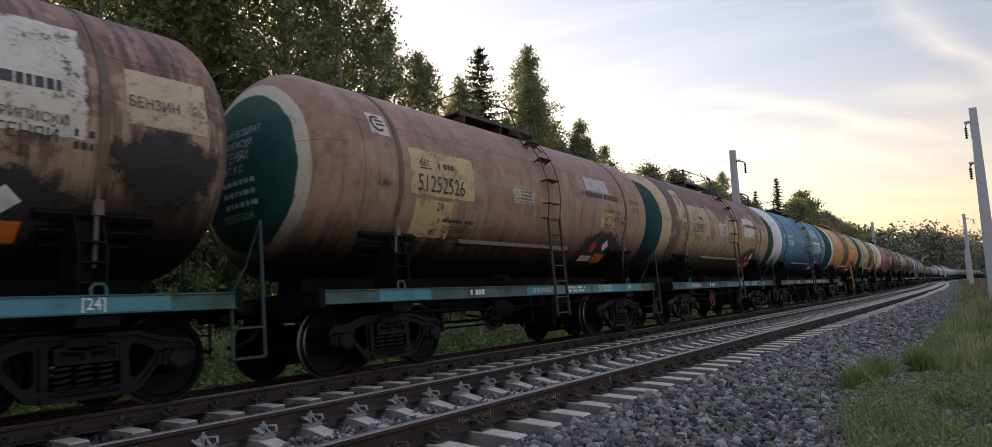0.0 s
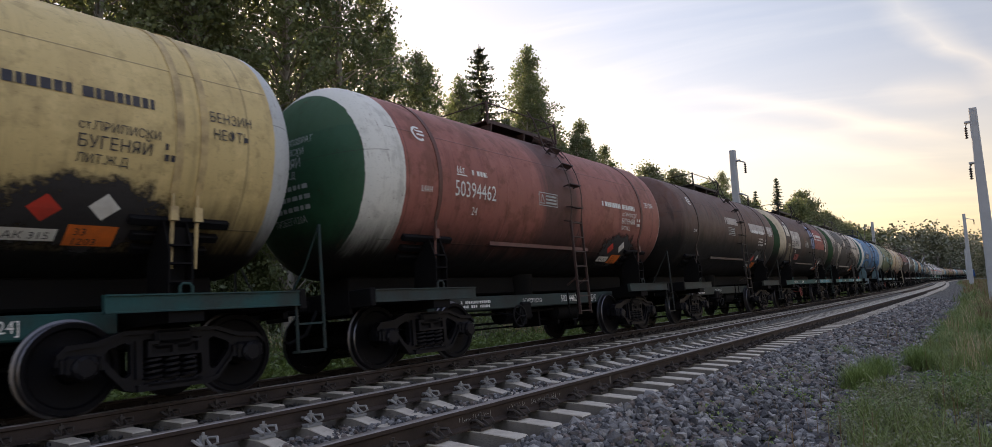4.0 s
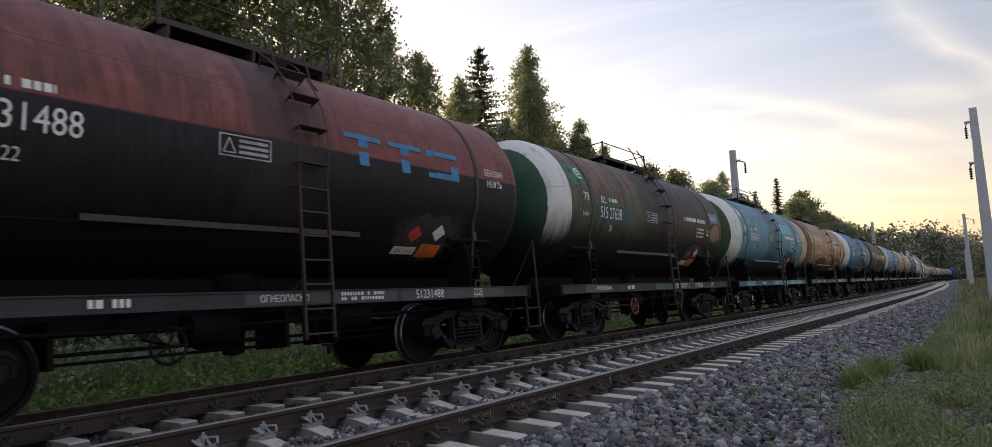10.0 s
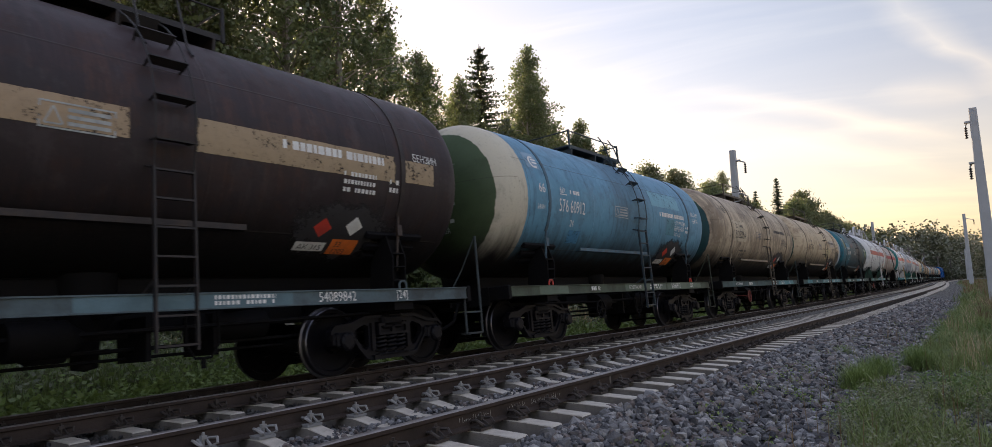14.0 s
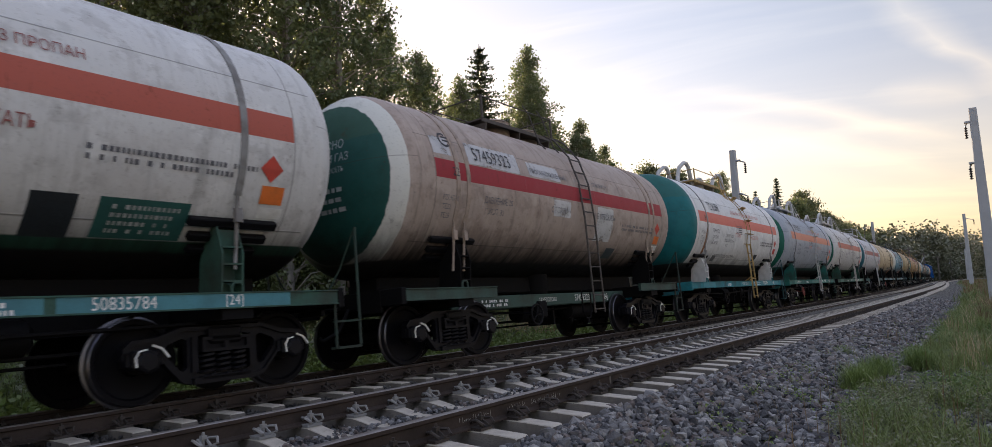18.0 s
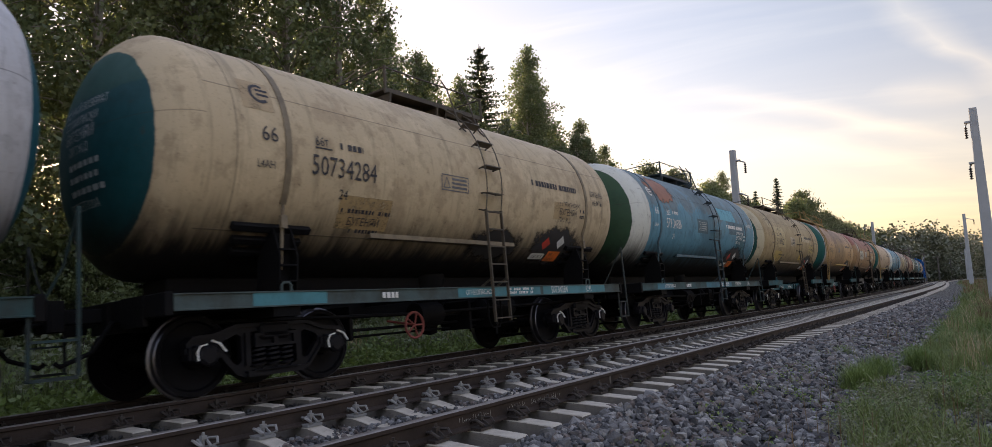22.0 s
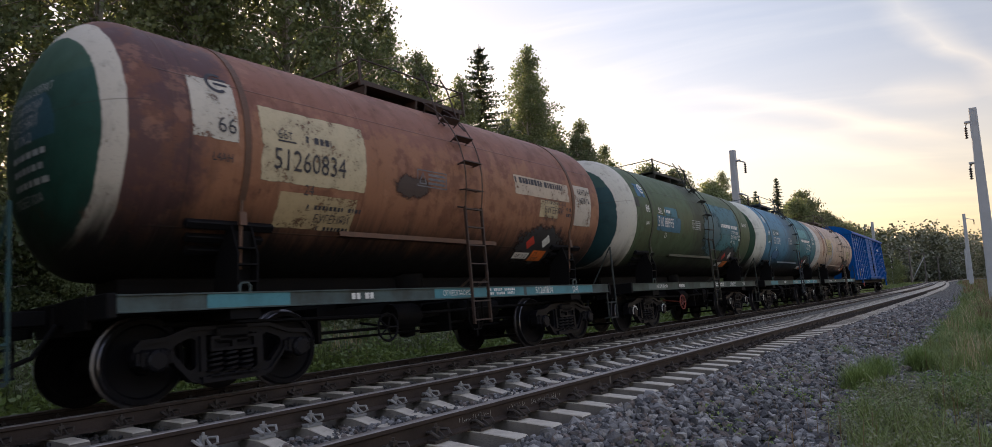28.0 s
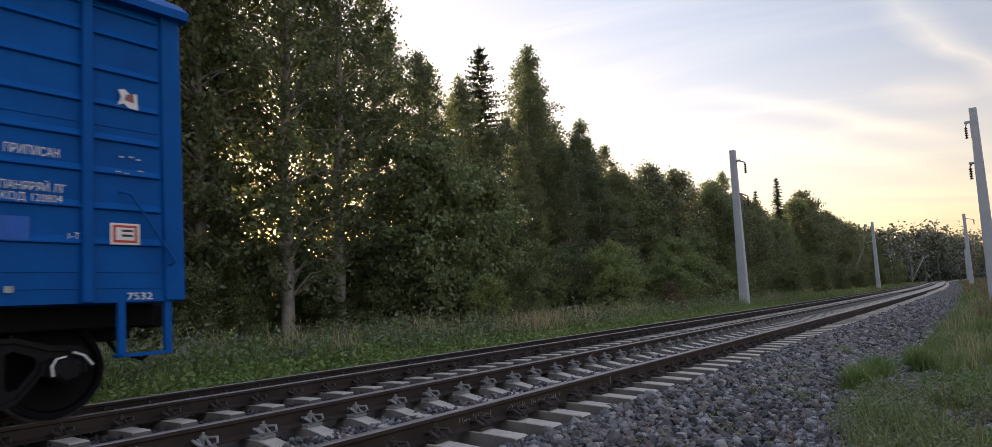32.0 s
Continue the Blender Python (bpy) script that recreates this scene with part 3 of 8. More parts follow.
    weld = n.math("MAXIMUM", n.step(n.math("ABSOLUTE", n.math("SUBTRACT", n.math("ABSOLUTE", y), 4.62)), 0.016, 0.004), n.math("MULTIPLY", n.step(n.math("ABSOLUTE", y), HALF - DISH, HALF - DISH + 0.02), n.step(n.math("ABSOLUTE", n.math("SUBTRACT", z, AXIS + 0.22)), 0.010, 0.003)))
    k = n.mix(n.math("MULTIPLY", weld, 0.45), k, (0.03, 0.025, 0.022))
    barrel = n.step(n.math("ABSOLUTE", y), HALF - DISH, HALF - DISH - 0.02)
    k = n.mix(n.math("MULTIPLY", n.math("MULTIPLY", barrel, n.math("MAXIMUM", n.step(n.math("ABSOLUTE", n.math("SUBTRACT", ang, 0.42)), 0.008, 0.002), n.step(n.math("ABSOLUTE", n.math("ADD", ang, 0.75)), 0.008, 0.002))), 0.5), k, (0.03, 0.025, 0.02))
    n.put(b.inputs["Base Color"], k)
    n.put(b.inputs["Roughness"], n.math("MULTIPLY_ADD", mid, 0.3, 0.42))
    b.inputs["Specular IOR Level"].default_value = 0.28
    lines = n.math("MAXIMUM", n.step(n.math("ABSOLUTE", n.math("SUBTRACT", ang, 0.42)), 0.012, 0.0), n.step(n.math("ABSOLUTE", n.math("ADD", ang, 0.75)), 0.012, 0.0))
    seam = n.math("ADD", n.math("MULTIPLY", lines, barrel), n.step(n.math("ABSOLUTE", n.math("SUBTRACT", n.math("PINGPONG", n.math("ADD", y, 100.0), 1.4), 0.0)), 0.02, 0.0))
    seam = n.math("ADD", seam, n.math("MULTIPLY", fine, 0.12))
    n.put(b.inputs["Normal"], n.bump(n.math("ADD", seam, n.math("MULTIPLY", mid, 0.5)), 0.25, 0.02))
    return m


def shell_profile(half, rad):
    """Cylinder with dished ends."""
    out = []
    for i in range(15):
        a = math.pi / 2 * i / 14
        out.append((-half + DISH * (1 - math.cos(a) ** 0.95), rad * math.sin(a) ** 0.97))
    straight = half - DISH
    ring = [(-straight + straight * 2 * j / 8, rad) for j in range(1, 8)]
    return out + ring + [(-h, r) for h, r in reversed(out)]


def shell_mesh(half, rad, axis):
    bm = bmesh.new()
    lathe(bm, shell_profile(half, rad), "y", 56, (0, 0, axis))
    return mesh_of("tank_shell", bm, None, smooth=40)


def bar(c, s, bev=0.012):
    bm = bmesh.new()
    box(bm, c, s, bev=bev)
    return bm


def wheel_mesh(s):
    """A solid wheel on the s side: flange inside, dished disc, hub."""
    bm = bmesh.new()
    R = 0.478
    prof = [(-0.065, 0.0), (-0.065, 0.13), (-0.02, 0.15), (-0.015, 0.38), (-0.065, 0.40), (-0.065, R + 0.028), (-0.035, R + 0.028), (-0.028, R), (0.056, R - 0.004), (0.066, R - 0.016), (0.063, 0.41), (0.03, 0.39), (0.012, 0.3), (0.035, 0.16), (0.10, 0.135), (0.10, 0.0)]
    lathe(bm, [(h * s, r) for h, r in prof], "x", 32, (s * GAUGE / 2, 0, 0))
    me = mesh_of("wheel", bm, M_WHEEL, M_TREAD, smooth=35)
    for p in me.polygons:
        r = math.hypot(p.center.y, p.center.z)
        if r > 0.462:
            p.material_index = 1
    return me


def axle_mesh():
    bm = bmesh.new()
    lathe(bm, [(-1.12, 0.0), (-1.12, 0.07), (-0.85, 0.08), (-0.7, 0.095), (0.7, 0.095), (0.85, 0.08), (1.12, 0.07), (1.12, 0.0)], "x", 16)
    return mesh_of("wheelset", bm, M_DARK, smooth=40)


WHEELS = {1: wheel_mesh(1), -1: wheel_mesh(-1)}
AXLE = axle_mesh()


def plate(bm, outer, holes, lo, hi):
    """A plate in (y, z) with windows, from x = lo to hi."""
    edges = []
    for loop in (outer, *holes):
        vs = [bm.verts.new((lo, a, b)) for a, b in loop]
        edges += [bm.edges.new((vs[i], vs[(i + 1) % len(vs)])) for i in range(len(vs))]
    made = bmesh.ops.triangle_fill(bm, edges=edges, use_beauty=True, use_dissolve=False)
    faces = [g for g in made["geom"] if isinstance(g, bmesh.types.BMFace)]
    out = bmesh.ops.extrude_face_region(bm, geom=faces)
    for g in out["geom"]:
        if isinstance(g, bmesh.types.BMVert):
            g.co.x = hi
    bmesh.ops.recalc_face_normals(bm, faces=bm.faces)


def side_frame_mesh(s):
    """Cast bogie side frame: bowed top chord, a window beside each axle, an open bay for the springs."""
    bm = bmesh.new()
    half = [(1.15, 0.50), (1.15, 0.62), (1.07, 0.70), (0.80, 0.72), (0.52, 0.81)]
    low = [(0.40, 0.165), (0.52, 0.20), (0.70, 0.40), (0.76, 0.50)]
    outer = half + [(-a, b) for a, b in reversed(half)] + [(-a, b) for a, b in reversed(low)] + low
    window = [(0.44, 0.36), (0.49, 0.32), (0.54, 0.34), (0.69, 0.52), (0.70, 0.59), (0.66, 0.63), (0.50, 0.69), (0.44, 0.66)]
    bay = [(0.33, 0.28), (0.33, 0.68), (0.29, 0.71), (-0.29, 0.71), (-0.33, 0.68), (-0.33, 0.28)]
    plate(bm, outer, (window, [(-a, b) for a, b in window], bay), s * 0.975, s * 1.065)
    # raised lips along the chords, and a friction wedge pocket at each side of the bay
    for a, b in zip(half[1:], half[2:]):
        for q in (1, -1):
            prism(bm, [(q * a[0], a[1]), (q * b[0], b[1]), (q * b[0], b[1] - 0.05), (q * a[0], a[1] - 0.05)], s * 1.06, s * 1.10)
    prism(bm, [(0.52, 0.81), (-0.52, 0.81), (-0.52, 0.765), (0.52, 0.765)], s * 1.06, s * 1.10)
    for q in (1, -1):
        for a, b in zip(low, low[1:]):
            prism(bm, [(q * a[0], a[1]), (q * b[0], b[1]), (q * b[0], b[1] + 0.05), (q * a[0], a[1] + 0.05)], s * 1.06, s * 1.10)
        prism(bm, [(q * 0.33, 0.70), (q * 0.40, 0.70), (q * 0.40, 0.30), (q * 0.33, 0.30)], s * 1.06, s * 1.10)
    prism(bm, [(0.40, 0.165), (-0.40, 0.165), (-0.40, 0.235), (0.40, 0.235)], s * 1.06, s * 1.14)
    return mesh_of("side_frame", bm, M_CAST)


def axle_box_mesh(s):
    bm = bmesh.new()
    box(bm, (s * 1.03, 0, 0.495), (0.24, 0.30, 0.21), bev=0.03)
    for q in (-1, 1):
        box(bm, (s * 1.03, q * 0.175, 0.50), (0.17, 0.05, 0.15), bev=0.012)
    lathe(bm, [(1.14 * s, 0.0), (1.21 * s, 0.0), (1.21 * s, 0.085), (1.19 * s, 0.12), (1.14 * s, 0.125)][1:], "x", 20, (0, 0, 0.47))
    for i in range(6):
        a = i * math.pi / 3 + 0.3
        box(bm, (s * 1.205, 0.1 * math.cos(a), 0.478 + 0.1 * math.sin(a)), (0.02, 0.022, 0.022))
    return mesh_of("axle_box", bm, M_CAST)


def spring_mesh():
    bm = bmesh.new()
    pts = [(0.082 * math.cos(a), 0.082 * math.sin(a), 0.245 + 0.27 * a / (2 * math.pi * 4.5)) for a in [2 * math.pi * i / 9 for i in range(41)]]
    rod(bm, pts, 0.021, 5)
    return mesh_of("spring", bm, M_CAST, smooth=60)


def bolster_mesh():
    bm = bmesh.new()
    box(bm, (0, 0, 0.70), (2.30, 0.42, 0.20), bev=0.03)
    box(bm, (0, 0, 0.86), (0.9, 0.40, 0.16), bev=0.03)
    for s in (-1, 1):
        box(bm, (s * 1.0, 0, 0.60), (0.22, 0.58, 0.16), bev=0.02)
    return mesh_of("bolster", bm, M_BLACK)


def bolster_end_mesh(s):
    """Cast end of the bolster over the springs, with two pockets."""
    bm = bmesh.new()
    plate(bm, [(-0.30, 0.515), (0.30, 0.515), (0.30, 0.685), (-0.30, 0.685)], [[(-0.26, 0.55), (-0.03, 0.55), (-0.03, 0.65), (-0.26, 0.65)], [(0.03, 0.55), (0.26, 0.55), (0.26, 0.65), (0.03, 0.65)]], s * 1.09, s * 1.15)
    return mesh_of("bolster_end", bm, M_CAST)


def spring_plank_mesh():
    bm = bmesh.new()
    box(bm, (0, 0, 0.225), (2.28, 0.62, 0.05), bev=0.01)
    return mesh_of("spring_plank", bm, M_BLACK)


BOLSTER_END, PLANK = {s: bolster_end_mesh(s) for s in (1, -1)}, spring_plank_mesh()
FRAME = {s: side_frame_mesh(s) for s in (1, -1)}
BOX = {s: axle_box_mesh(s) for s in (1, -1)}
SPRING, BOLSTER = spring_mesh(), bolster_mesh()
SETS = []          # (wheelset, its wagon's number) to be turned in motions()


def bogie(parent, yc, num, chalk=False):
    b = part("bogie", BOLSTER, None, parent)
    b.location = (0, yc, 0)
    part("spring_plank", PLANK, None, b)
    for s in (1, -1):
        part("side_frame", FRAME[s], None, b)
        part("bolster_end", BOLSTER_END[s], None, b)
        for q in (-0.925, 0.925):
            part("axle_box", BOX[s], None, b).location = (0, q, 0)
            if chalk and s == 1:
                part("paint_mark", CHALK[s], None, b).location = (0, q, 0)
    for q in (-0.2, 0.0, 0.2):
        for s in (1, -1):
            part("spring", SPRING, None, b).location = (s * 1.045, q, 0)
    for q in (-0.925, 0.925):
        ws = part("wheelset", AXLE, None, parent)
        ws.location = (0, yc + q, 0.478)
        for s in (1, -1):
            part("wheel", WHEELS[s], None, ws)
        SETS.append((ws, num))


def coupler_mesh():
    bm = bmesh.new()
    box(bm, (0, 0.35, 1.04), (0.16, 0.7, 0.18), bev=0.02)
    prism(bm, [(-0.20, 0.10), (0.22, 0.06), (0.22, -0.06), (0.08, -0.03), (0.02, -0.12), (-0.14, -0.10), (-0.22, 0.0)], 0.88, 1.22, "z")
    rod(bm, [(0.25, 0.55, 0.95), (0.3, 0.3, 0.62), (0.28, 0.0, 0.5), (0.26, -0.05, 0.55)], 0.03, 6)
    return mesh_of("coupler", bm, M_DARK)


COUPLER = coupler_mesh()


def sides(me_fn):
    return {s: me_fn(s) for s in (1, -1)}


def channel(s, y0, y1, z0, z1, x=1.45):
    """Channel side sill with its open side out."""
    bm = bmesh.new()
    t = 0.012
    prism(bm, [(s * (x - 0.09), z1), (s * x, z1), (s * x, z1 - t * 1.4), (s * (x - 0.02), z1 - t * 1.6), (s * (x - 0.02), z0 + t * 1.6), (s * x, z0 + t * 1.4), (s * x, z0), (s * (x - 0.09), z0)], y0, y1, "y")
    return bm


def strap_mesh(rad, y):
    bm = bmesh.new()
    w, o = 0.045, 0.014
    a0 = math.radians(-28)
    n = 40
    rows = []
    for i in range(n + 1):
        a = a0 + (math.pi - 2 * a0) * i / n
        rows.append([bm.verts.new((r * math.cos(a), y + d, AXIS + r * math.sin(a))) for r, d in ((rad - 0.01, -w), (rad + o, -w), (rad + o, w), (rad - 0.01, w))])
    for a, b in zip(rows, rows[1:]):
        for i in range(3):
            bm.faces.new((a[i], a[i + 1], b[i + 1], b[i]))
    bmesh.ops.recalc_face_normals(bm, faces=bm.faces)
    # draw bolts at both feet
    for s in (1, -1):
        rod(bm, [((rad + 0.01) * math.cos(a0) * s, y, AXIS + rad * math.sin(a0)), (1.30 * s, y, 1.45)], 0.022, 6)
        box(bm, (1.40 * s, y, 2.05), (0.05, 0.09, 0.16))
    return mesh_of("strap", bm, None)


def ladder_mesh(x_side, foot, head):
    bm = bmesh.new()
    y = 0.3
    out = x_side + 0.07
    for q in (-0.22, 0.22):
        box(bm, (out, y + q, (foot + head) / 2), (0.05, 0.025, head - foot))
    k = int((head - foot) / 0.32)
    for i in range(k + 1):
        z = foot + 0.06 + i * (head - foot - 0.1) / k
        box(bm, (out, y, z), (0.05, 0.42, 0.022))
    for q in (-0.22, 0.22):
        rod(bm, [(out, y + q, head - 0.03), (x_side - 0.09, y + q, head + 0.02)], 0.016, 5)
        rod(bm, [(out, y + q, head - 0.05)] + [((RAD + 0.15) * math.cos(a), y + q, AXIS + (RAD + 0.15) * math.sin(a)) for a in [radians(v) for v in range(-14, 62, 8)]], 0.011, 5)
        rod(bm, [(out, y + q, 1.3), (1.40, y + q, 1.16)], 0.018, 5)
    return mesh_of("ladder", bm, None)


def step_mesh(rad, a):
    """One curved foothold standing off the tank at angle a."""
    bm = bmesh.new()
    e = Vector((math.cos(a), 0, math.sin(a)))
    p = Vector((0, 0, AXIS)) + e * rad
    tang = Vector((-math.sin(a), 0, math.cos(a)))
    p = p + Vector((0, 0.3, 0))
    for q in (-0.2, 0.2):
        rod(bm, [p + Vector((0, q, 0)) - e * 0.02, p + e * 0.15 + Vector((0, q, 0))], 0.014, 5)
    rot = Matrix((e, Vector((0, 1, 0)), tang)).transposed()
    box(bm, p + e * 0.12, (0.13, 0.44, 0.02), rot)
    return mesh_of("step", bm, None)


def platform_mesh(rad, long, wide):
    """Walkway plate with a turned-down rim."""
    bm = bmesh.new()
    z = AXIS + rad + 0.10
    prism(bm, [(-wide / 2, z - 0.06), (-wide / 2, z + 0.02), (wide / 2, z + 0.02), (wide / 2, z - 0.06), (wide / 2 - 0.03, z - 0.06), (wide / 2 - 0.03, z - 0.01), (-wide / 2 + 0.03, z - 0.01), (-wide / 2 + 0.03, z - 0.06)], -long / 2, long / 2, "y")
    return mesh_of("platform", bm, None)


def bracket_mesh(rad, long, wide, q):
    """One bow that carries the walkway."""
    bm = bmesh.new()
    z = AXIS + rad + 0.04
    y = q * long / 2.2
    prism(bm, [(-wide / 2, z), (wide / 2, z), (wide / 2.2, z - 0.34), (wide / 2.4, z - 0.34), (wide / 2.8, z - 0.06), (-wide / 2.8, z - 0.06), (-wide / 2.4, z - 0.34), (-wide / 2.2, z - 0.34)], y - 0.02, y + 0.02, "y")
    return mesh_of("platform_bracket", bm, None)


def railing_mesh(rad, long, wide):
    bm = bmesh.new()
    z = AXIS + rad + 0.10
    for s in (-1, 1):
        for q in (-0.5, 0.0, 0.5):
            if s == 1 and q == 0.0:
                continue
            box(bm, (s * wide / 2, q * long, z + 0.16), (0.04, 0.04, 0.50))
        rod(bm, [(s * wide / 2, -long / 2, z + 0.38), (s * wide / 2, long / 2, z + 0.38)], 0.015, 5)
    for q in (-0.5, 0.5):
        rod(bm, [(-wide / 2, q * long, z + 0.38), (wide / 2, q * long, z + 0.38)], 0.015, 5)
    for q in (0.02, 0.58):
        rod(bm, [(wide / 2 + 0.12, q, z + 0.42), (wide / 2 + 0.25, q, z + 0.2), (1.12, q, AXIS + 1.15), (1.25, q, AXIS + 1.0)], 0.016, 5)
    return mesh_of("railing", bm, None)


def hatch_mesh(rad):
    bm = bmesh.new()
    z = AXIS + rad
    lathe(bm, [(z - 0.1, 0.33), (z + 0.13, 0.33), (z + 0.13, 0.38), (z + 0.17, 0.38), (z + 0.22, 0.25), (z + 0.24, 0.0)], "z", 24)
    for i in range(8):
        a = i * math.pi / 4
        rod(bm, [(0.37 * math.cos(a), 0.37 * math.sin(a), z + 0.06), (0.37 * math.cos(a), 0.37 * math.sin(a), z + 0.2)], 0.018, 5)
    box(bm, (0.25, 0.62, z + 0.07), (0.16, 0.16, 0.2), bev=0.02)
    return mesh_of("hatch", bm, None)


def saddle_mesh(s, rad):
    """Bracket from the sill up to the tank: two gusset plates and a web."""
    bm = bmesh.new()
    for q in (-0.13, 0.13):
        prism(bm, [(s * 0.9, 1.18), (s * 1.38, 1.18), (s * 1.42, 1.62), (s * 1.30, 1.98), (s * 1.20, 1.95), (s * 0.95, 1.60)], q - 0.012, q + 0.012, "y")
    box(bm, (s * 1.26, 0, 1.55), (0.03, 0.26, 0.74), Euler((0, s * 0.08, 0)).to_matrix())
    for z in (1.3, 1.5, 1.7):
        box(bm, (s * 1.36, 0, z), (0.10, 0.26, 0.02))
    return mesh_of("saddle", bm, None)


def pads_mesh(s, rad):
    bm = bmesh.new()
    for i, a in enumerate((-40, -47, -54)):
        a = radians(a)
        rot = Euler((0, -a, 0)).to_matrix()
        box(bm, (s * (rad + 0.02) * math.cos(a), 0, AXIS + (rad + 0.02) * math.sin(a)), (0.10, 1.15 - 0.14 * i, 0.10), Euler((0, -a * s, 0)).to_matrix(), bev=0.012)
    return mesh_of("padding_block", bm, None)


def corner_mesh(y, d):
    """Shunter's step and handrail at a corner of the frame."""
    bm = bmesh.new()
    x = 1.40
    rod(bm, [(x, y, 2.05), (x, y, 0.42), (x, y + 0.02 * d, 0.40), (x, y + 0.42 * d, 0.40), (x, y + 0.42 * d, 1.15)], 0.022, 6)
    box(bm, (x - 0.05, y + 0.21 * d, 0.40), (0.16, 0.40, 0.03))
    box(bm, (x - 0.03, y + 0.21 * d, 0.75), (0.10, 0.40, 0.025))
    rod(bm, [(x, y, 2.05), (x - 0.35, y, 1.5), (x - 0.5, y + 0.1 * d, 1.2)], 0.015, 5)
    return mesh_of("corner_step", bm, None)


def brake_mesh():
    bm = bmesh.new()
    lathe(bm, [(-1.35, 0.0), (-1.35, 0.2), (-0.8, 0.2), (-0.75, 0.15), (-0.6, 0.05), (-0.2, 0.04), (-0.2, 0.0)], "y", 16, (0.75, 0.4, 0.78))
    for q in (-2.4, 0.4, 1.2):
        box(bm, (0.5, q, 0.72), (0.7, 0.06, 0.5))
    rod(bm, [(0.55, -2.9, 0.62), (0.55, 2.9, 0.62)], 0.025, 5)
    rod(bm, [(0.85, -4.6, 0.86), (0.85, -1.0, 0.80), (0.85, 4.6, 0.86)], 0.028, 6)
    rod(bm, [(0.35, -2.5, 0.52), (0.35, 2.5, 0.52)], 0.02, 5)
    return mesh_of("brake_rigging", bm, M_DARK, smooth=50)


def reservoir_mesh():
    bm = bmesh.new()
    lathe(bm, [(-0.55, 0.0), (-0.55, 0.1), (-0.48, 0.19), (0.48, 0.19), (0.55, 0.1), (0.55, 0.0)], "y", 16, (0.55, 1.55, 0.82))
    return mesh_of("air_reservoir", bm, M_DARK, smooth=50)


def handwheel_mesh():
    bm = bmesh.new()
    c = Vector((1.12, -1.35, 0.62))
    pts = [c + Vector((0, 0.2 * math.cos(a), 0.2 * math.sin(a))) for a in [2 * math.pi * i / 20 for i in range(21)]]
    rod(bm, pts, 0.02, 6, False)
    for i in range(5):
        a = 2 * math.pi * i / 5
        rod(bm, [c, c + Vector((0.0, 0.2 * math.cos(a), 0.2 * math.sin(a)))], 0.014, 5)
    rod(bm, [c + Vector((0.02, 0, 0)), c + Vector((-0.6, 0, 0.1))], 0.02, 6)
    return mesh_of("handwheel", bm, None)


def sump_mesh():
    bm = bmesh.new()
    lathe(bm, [(1.5, 0.35), (0.95, 0.3), (0.75, 0.16), (0.45, 0.14), (0.42, 0.0)], "z", 14, (0.2, 0.0, 0.0))
    box(bm, (0.2, 0, 0.62), (0.40, 0.40, 0.06))
    return mesh_of("drain_valve", bm, M_DARK, smooth=40)


def valve_box_mesh():
    return mesh_of("air_valve", bar((0.62, -0.55, 0.72), (0.32, 0.36, 0.36), 0.04), M_DARK)


def hanger_mesh():
    bm = bmesh.new()
    rod(bm, [(1.0, 0.75, 1.1), (1.0, 0.75, 0.6), (1.0, 0.85, 0.45), (1.0, 1.05, 0.45), (1.0, 1.15, 0.6), (1.0, 1.15, 1.1)], 0.018, 5)
    rod(bm, [(1.0, 0.95, 0.45), (1.0, 0.95, 0.33)], 0.03, 5)
    return mesh_of("brake_hanger", bm, M_DARK)


def chalk_mesh(s):
    """Painted angle mark on an axle box and the horn above it."""
    bm = bmesh.new()
    x = s * 1.187
    rod(bm, [(x, -0.13, 0.42), (x, -0.14, 0.52), (x, -0.10, 0.585), (x, -0.02, 0.60)], 0.012, 4)
    rod(bm, [(s * 1.14, 0.06, 0.64), (s * 1.14, 0.16, 0.60), (s * 1.14, 0.24, 0.50)], 0.015, 4)
    return mesh_of("paint_mark", bm, M_WHITE)


CHALK = {s: chalk_mesh(s) for s in (1, -1)}
SUMP, VALVE, HANGER = sump_mesh(), valve_box_mesh(), hanger_mesh()
BRAKE, RESERVOIR, HANDWHEEL = brake_mesh(), reservoir_mesh(), handwheel_mesh()
# ---- lettering and panels that lie on tank and sill ----
TEXTS = {}


def letters(text, size):
    """Vertices and faces of a line of lettering in the built-in font, (right, up)."""
    if text not in TEXTS:
        cu = bpy.data.curves.new("lettering", "FONT")
        cu.body, cu.size, cu.resolution_u = text, 1.0, 2
        ob = bpy.data.objects.new("lettering", cu)
        me = bpy.data.meshes.new_from_object(ob)
        TEXTS[text] = ([(v.co.x, v.co.y) for v in me.vertices], [tuple(p.vertices) for p in me.polygons])
        bpy.data.objects.remove(ob)
        bpy.data.curves.remove(cu)
        bpy.data.meshes.remove(me)
    vs, fs = TEXTS[text]
    return [(x * size, y * size) for x, y in vs], fs


def wrap(y, h, rad, lift):
    """A point of the tank's seen side: h is the height over the axis measured along the plate."""
    a = h / rad
    return ((rad + lift) * math.cos(a), y, AXIS + (rad + lift) * math.sin(a))


def on_tank(parent, text, y, h, size, mat, rad=RAD, narrow=0.8, name="lettering"):
    vs, fs = letters(text, size)
    me = soup(name, [wrap(y + u * narrow, h + v, rad, 0.014) for u, v in vs], fs, mat)
    return part(name, me, None, parent)


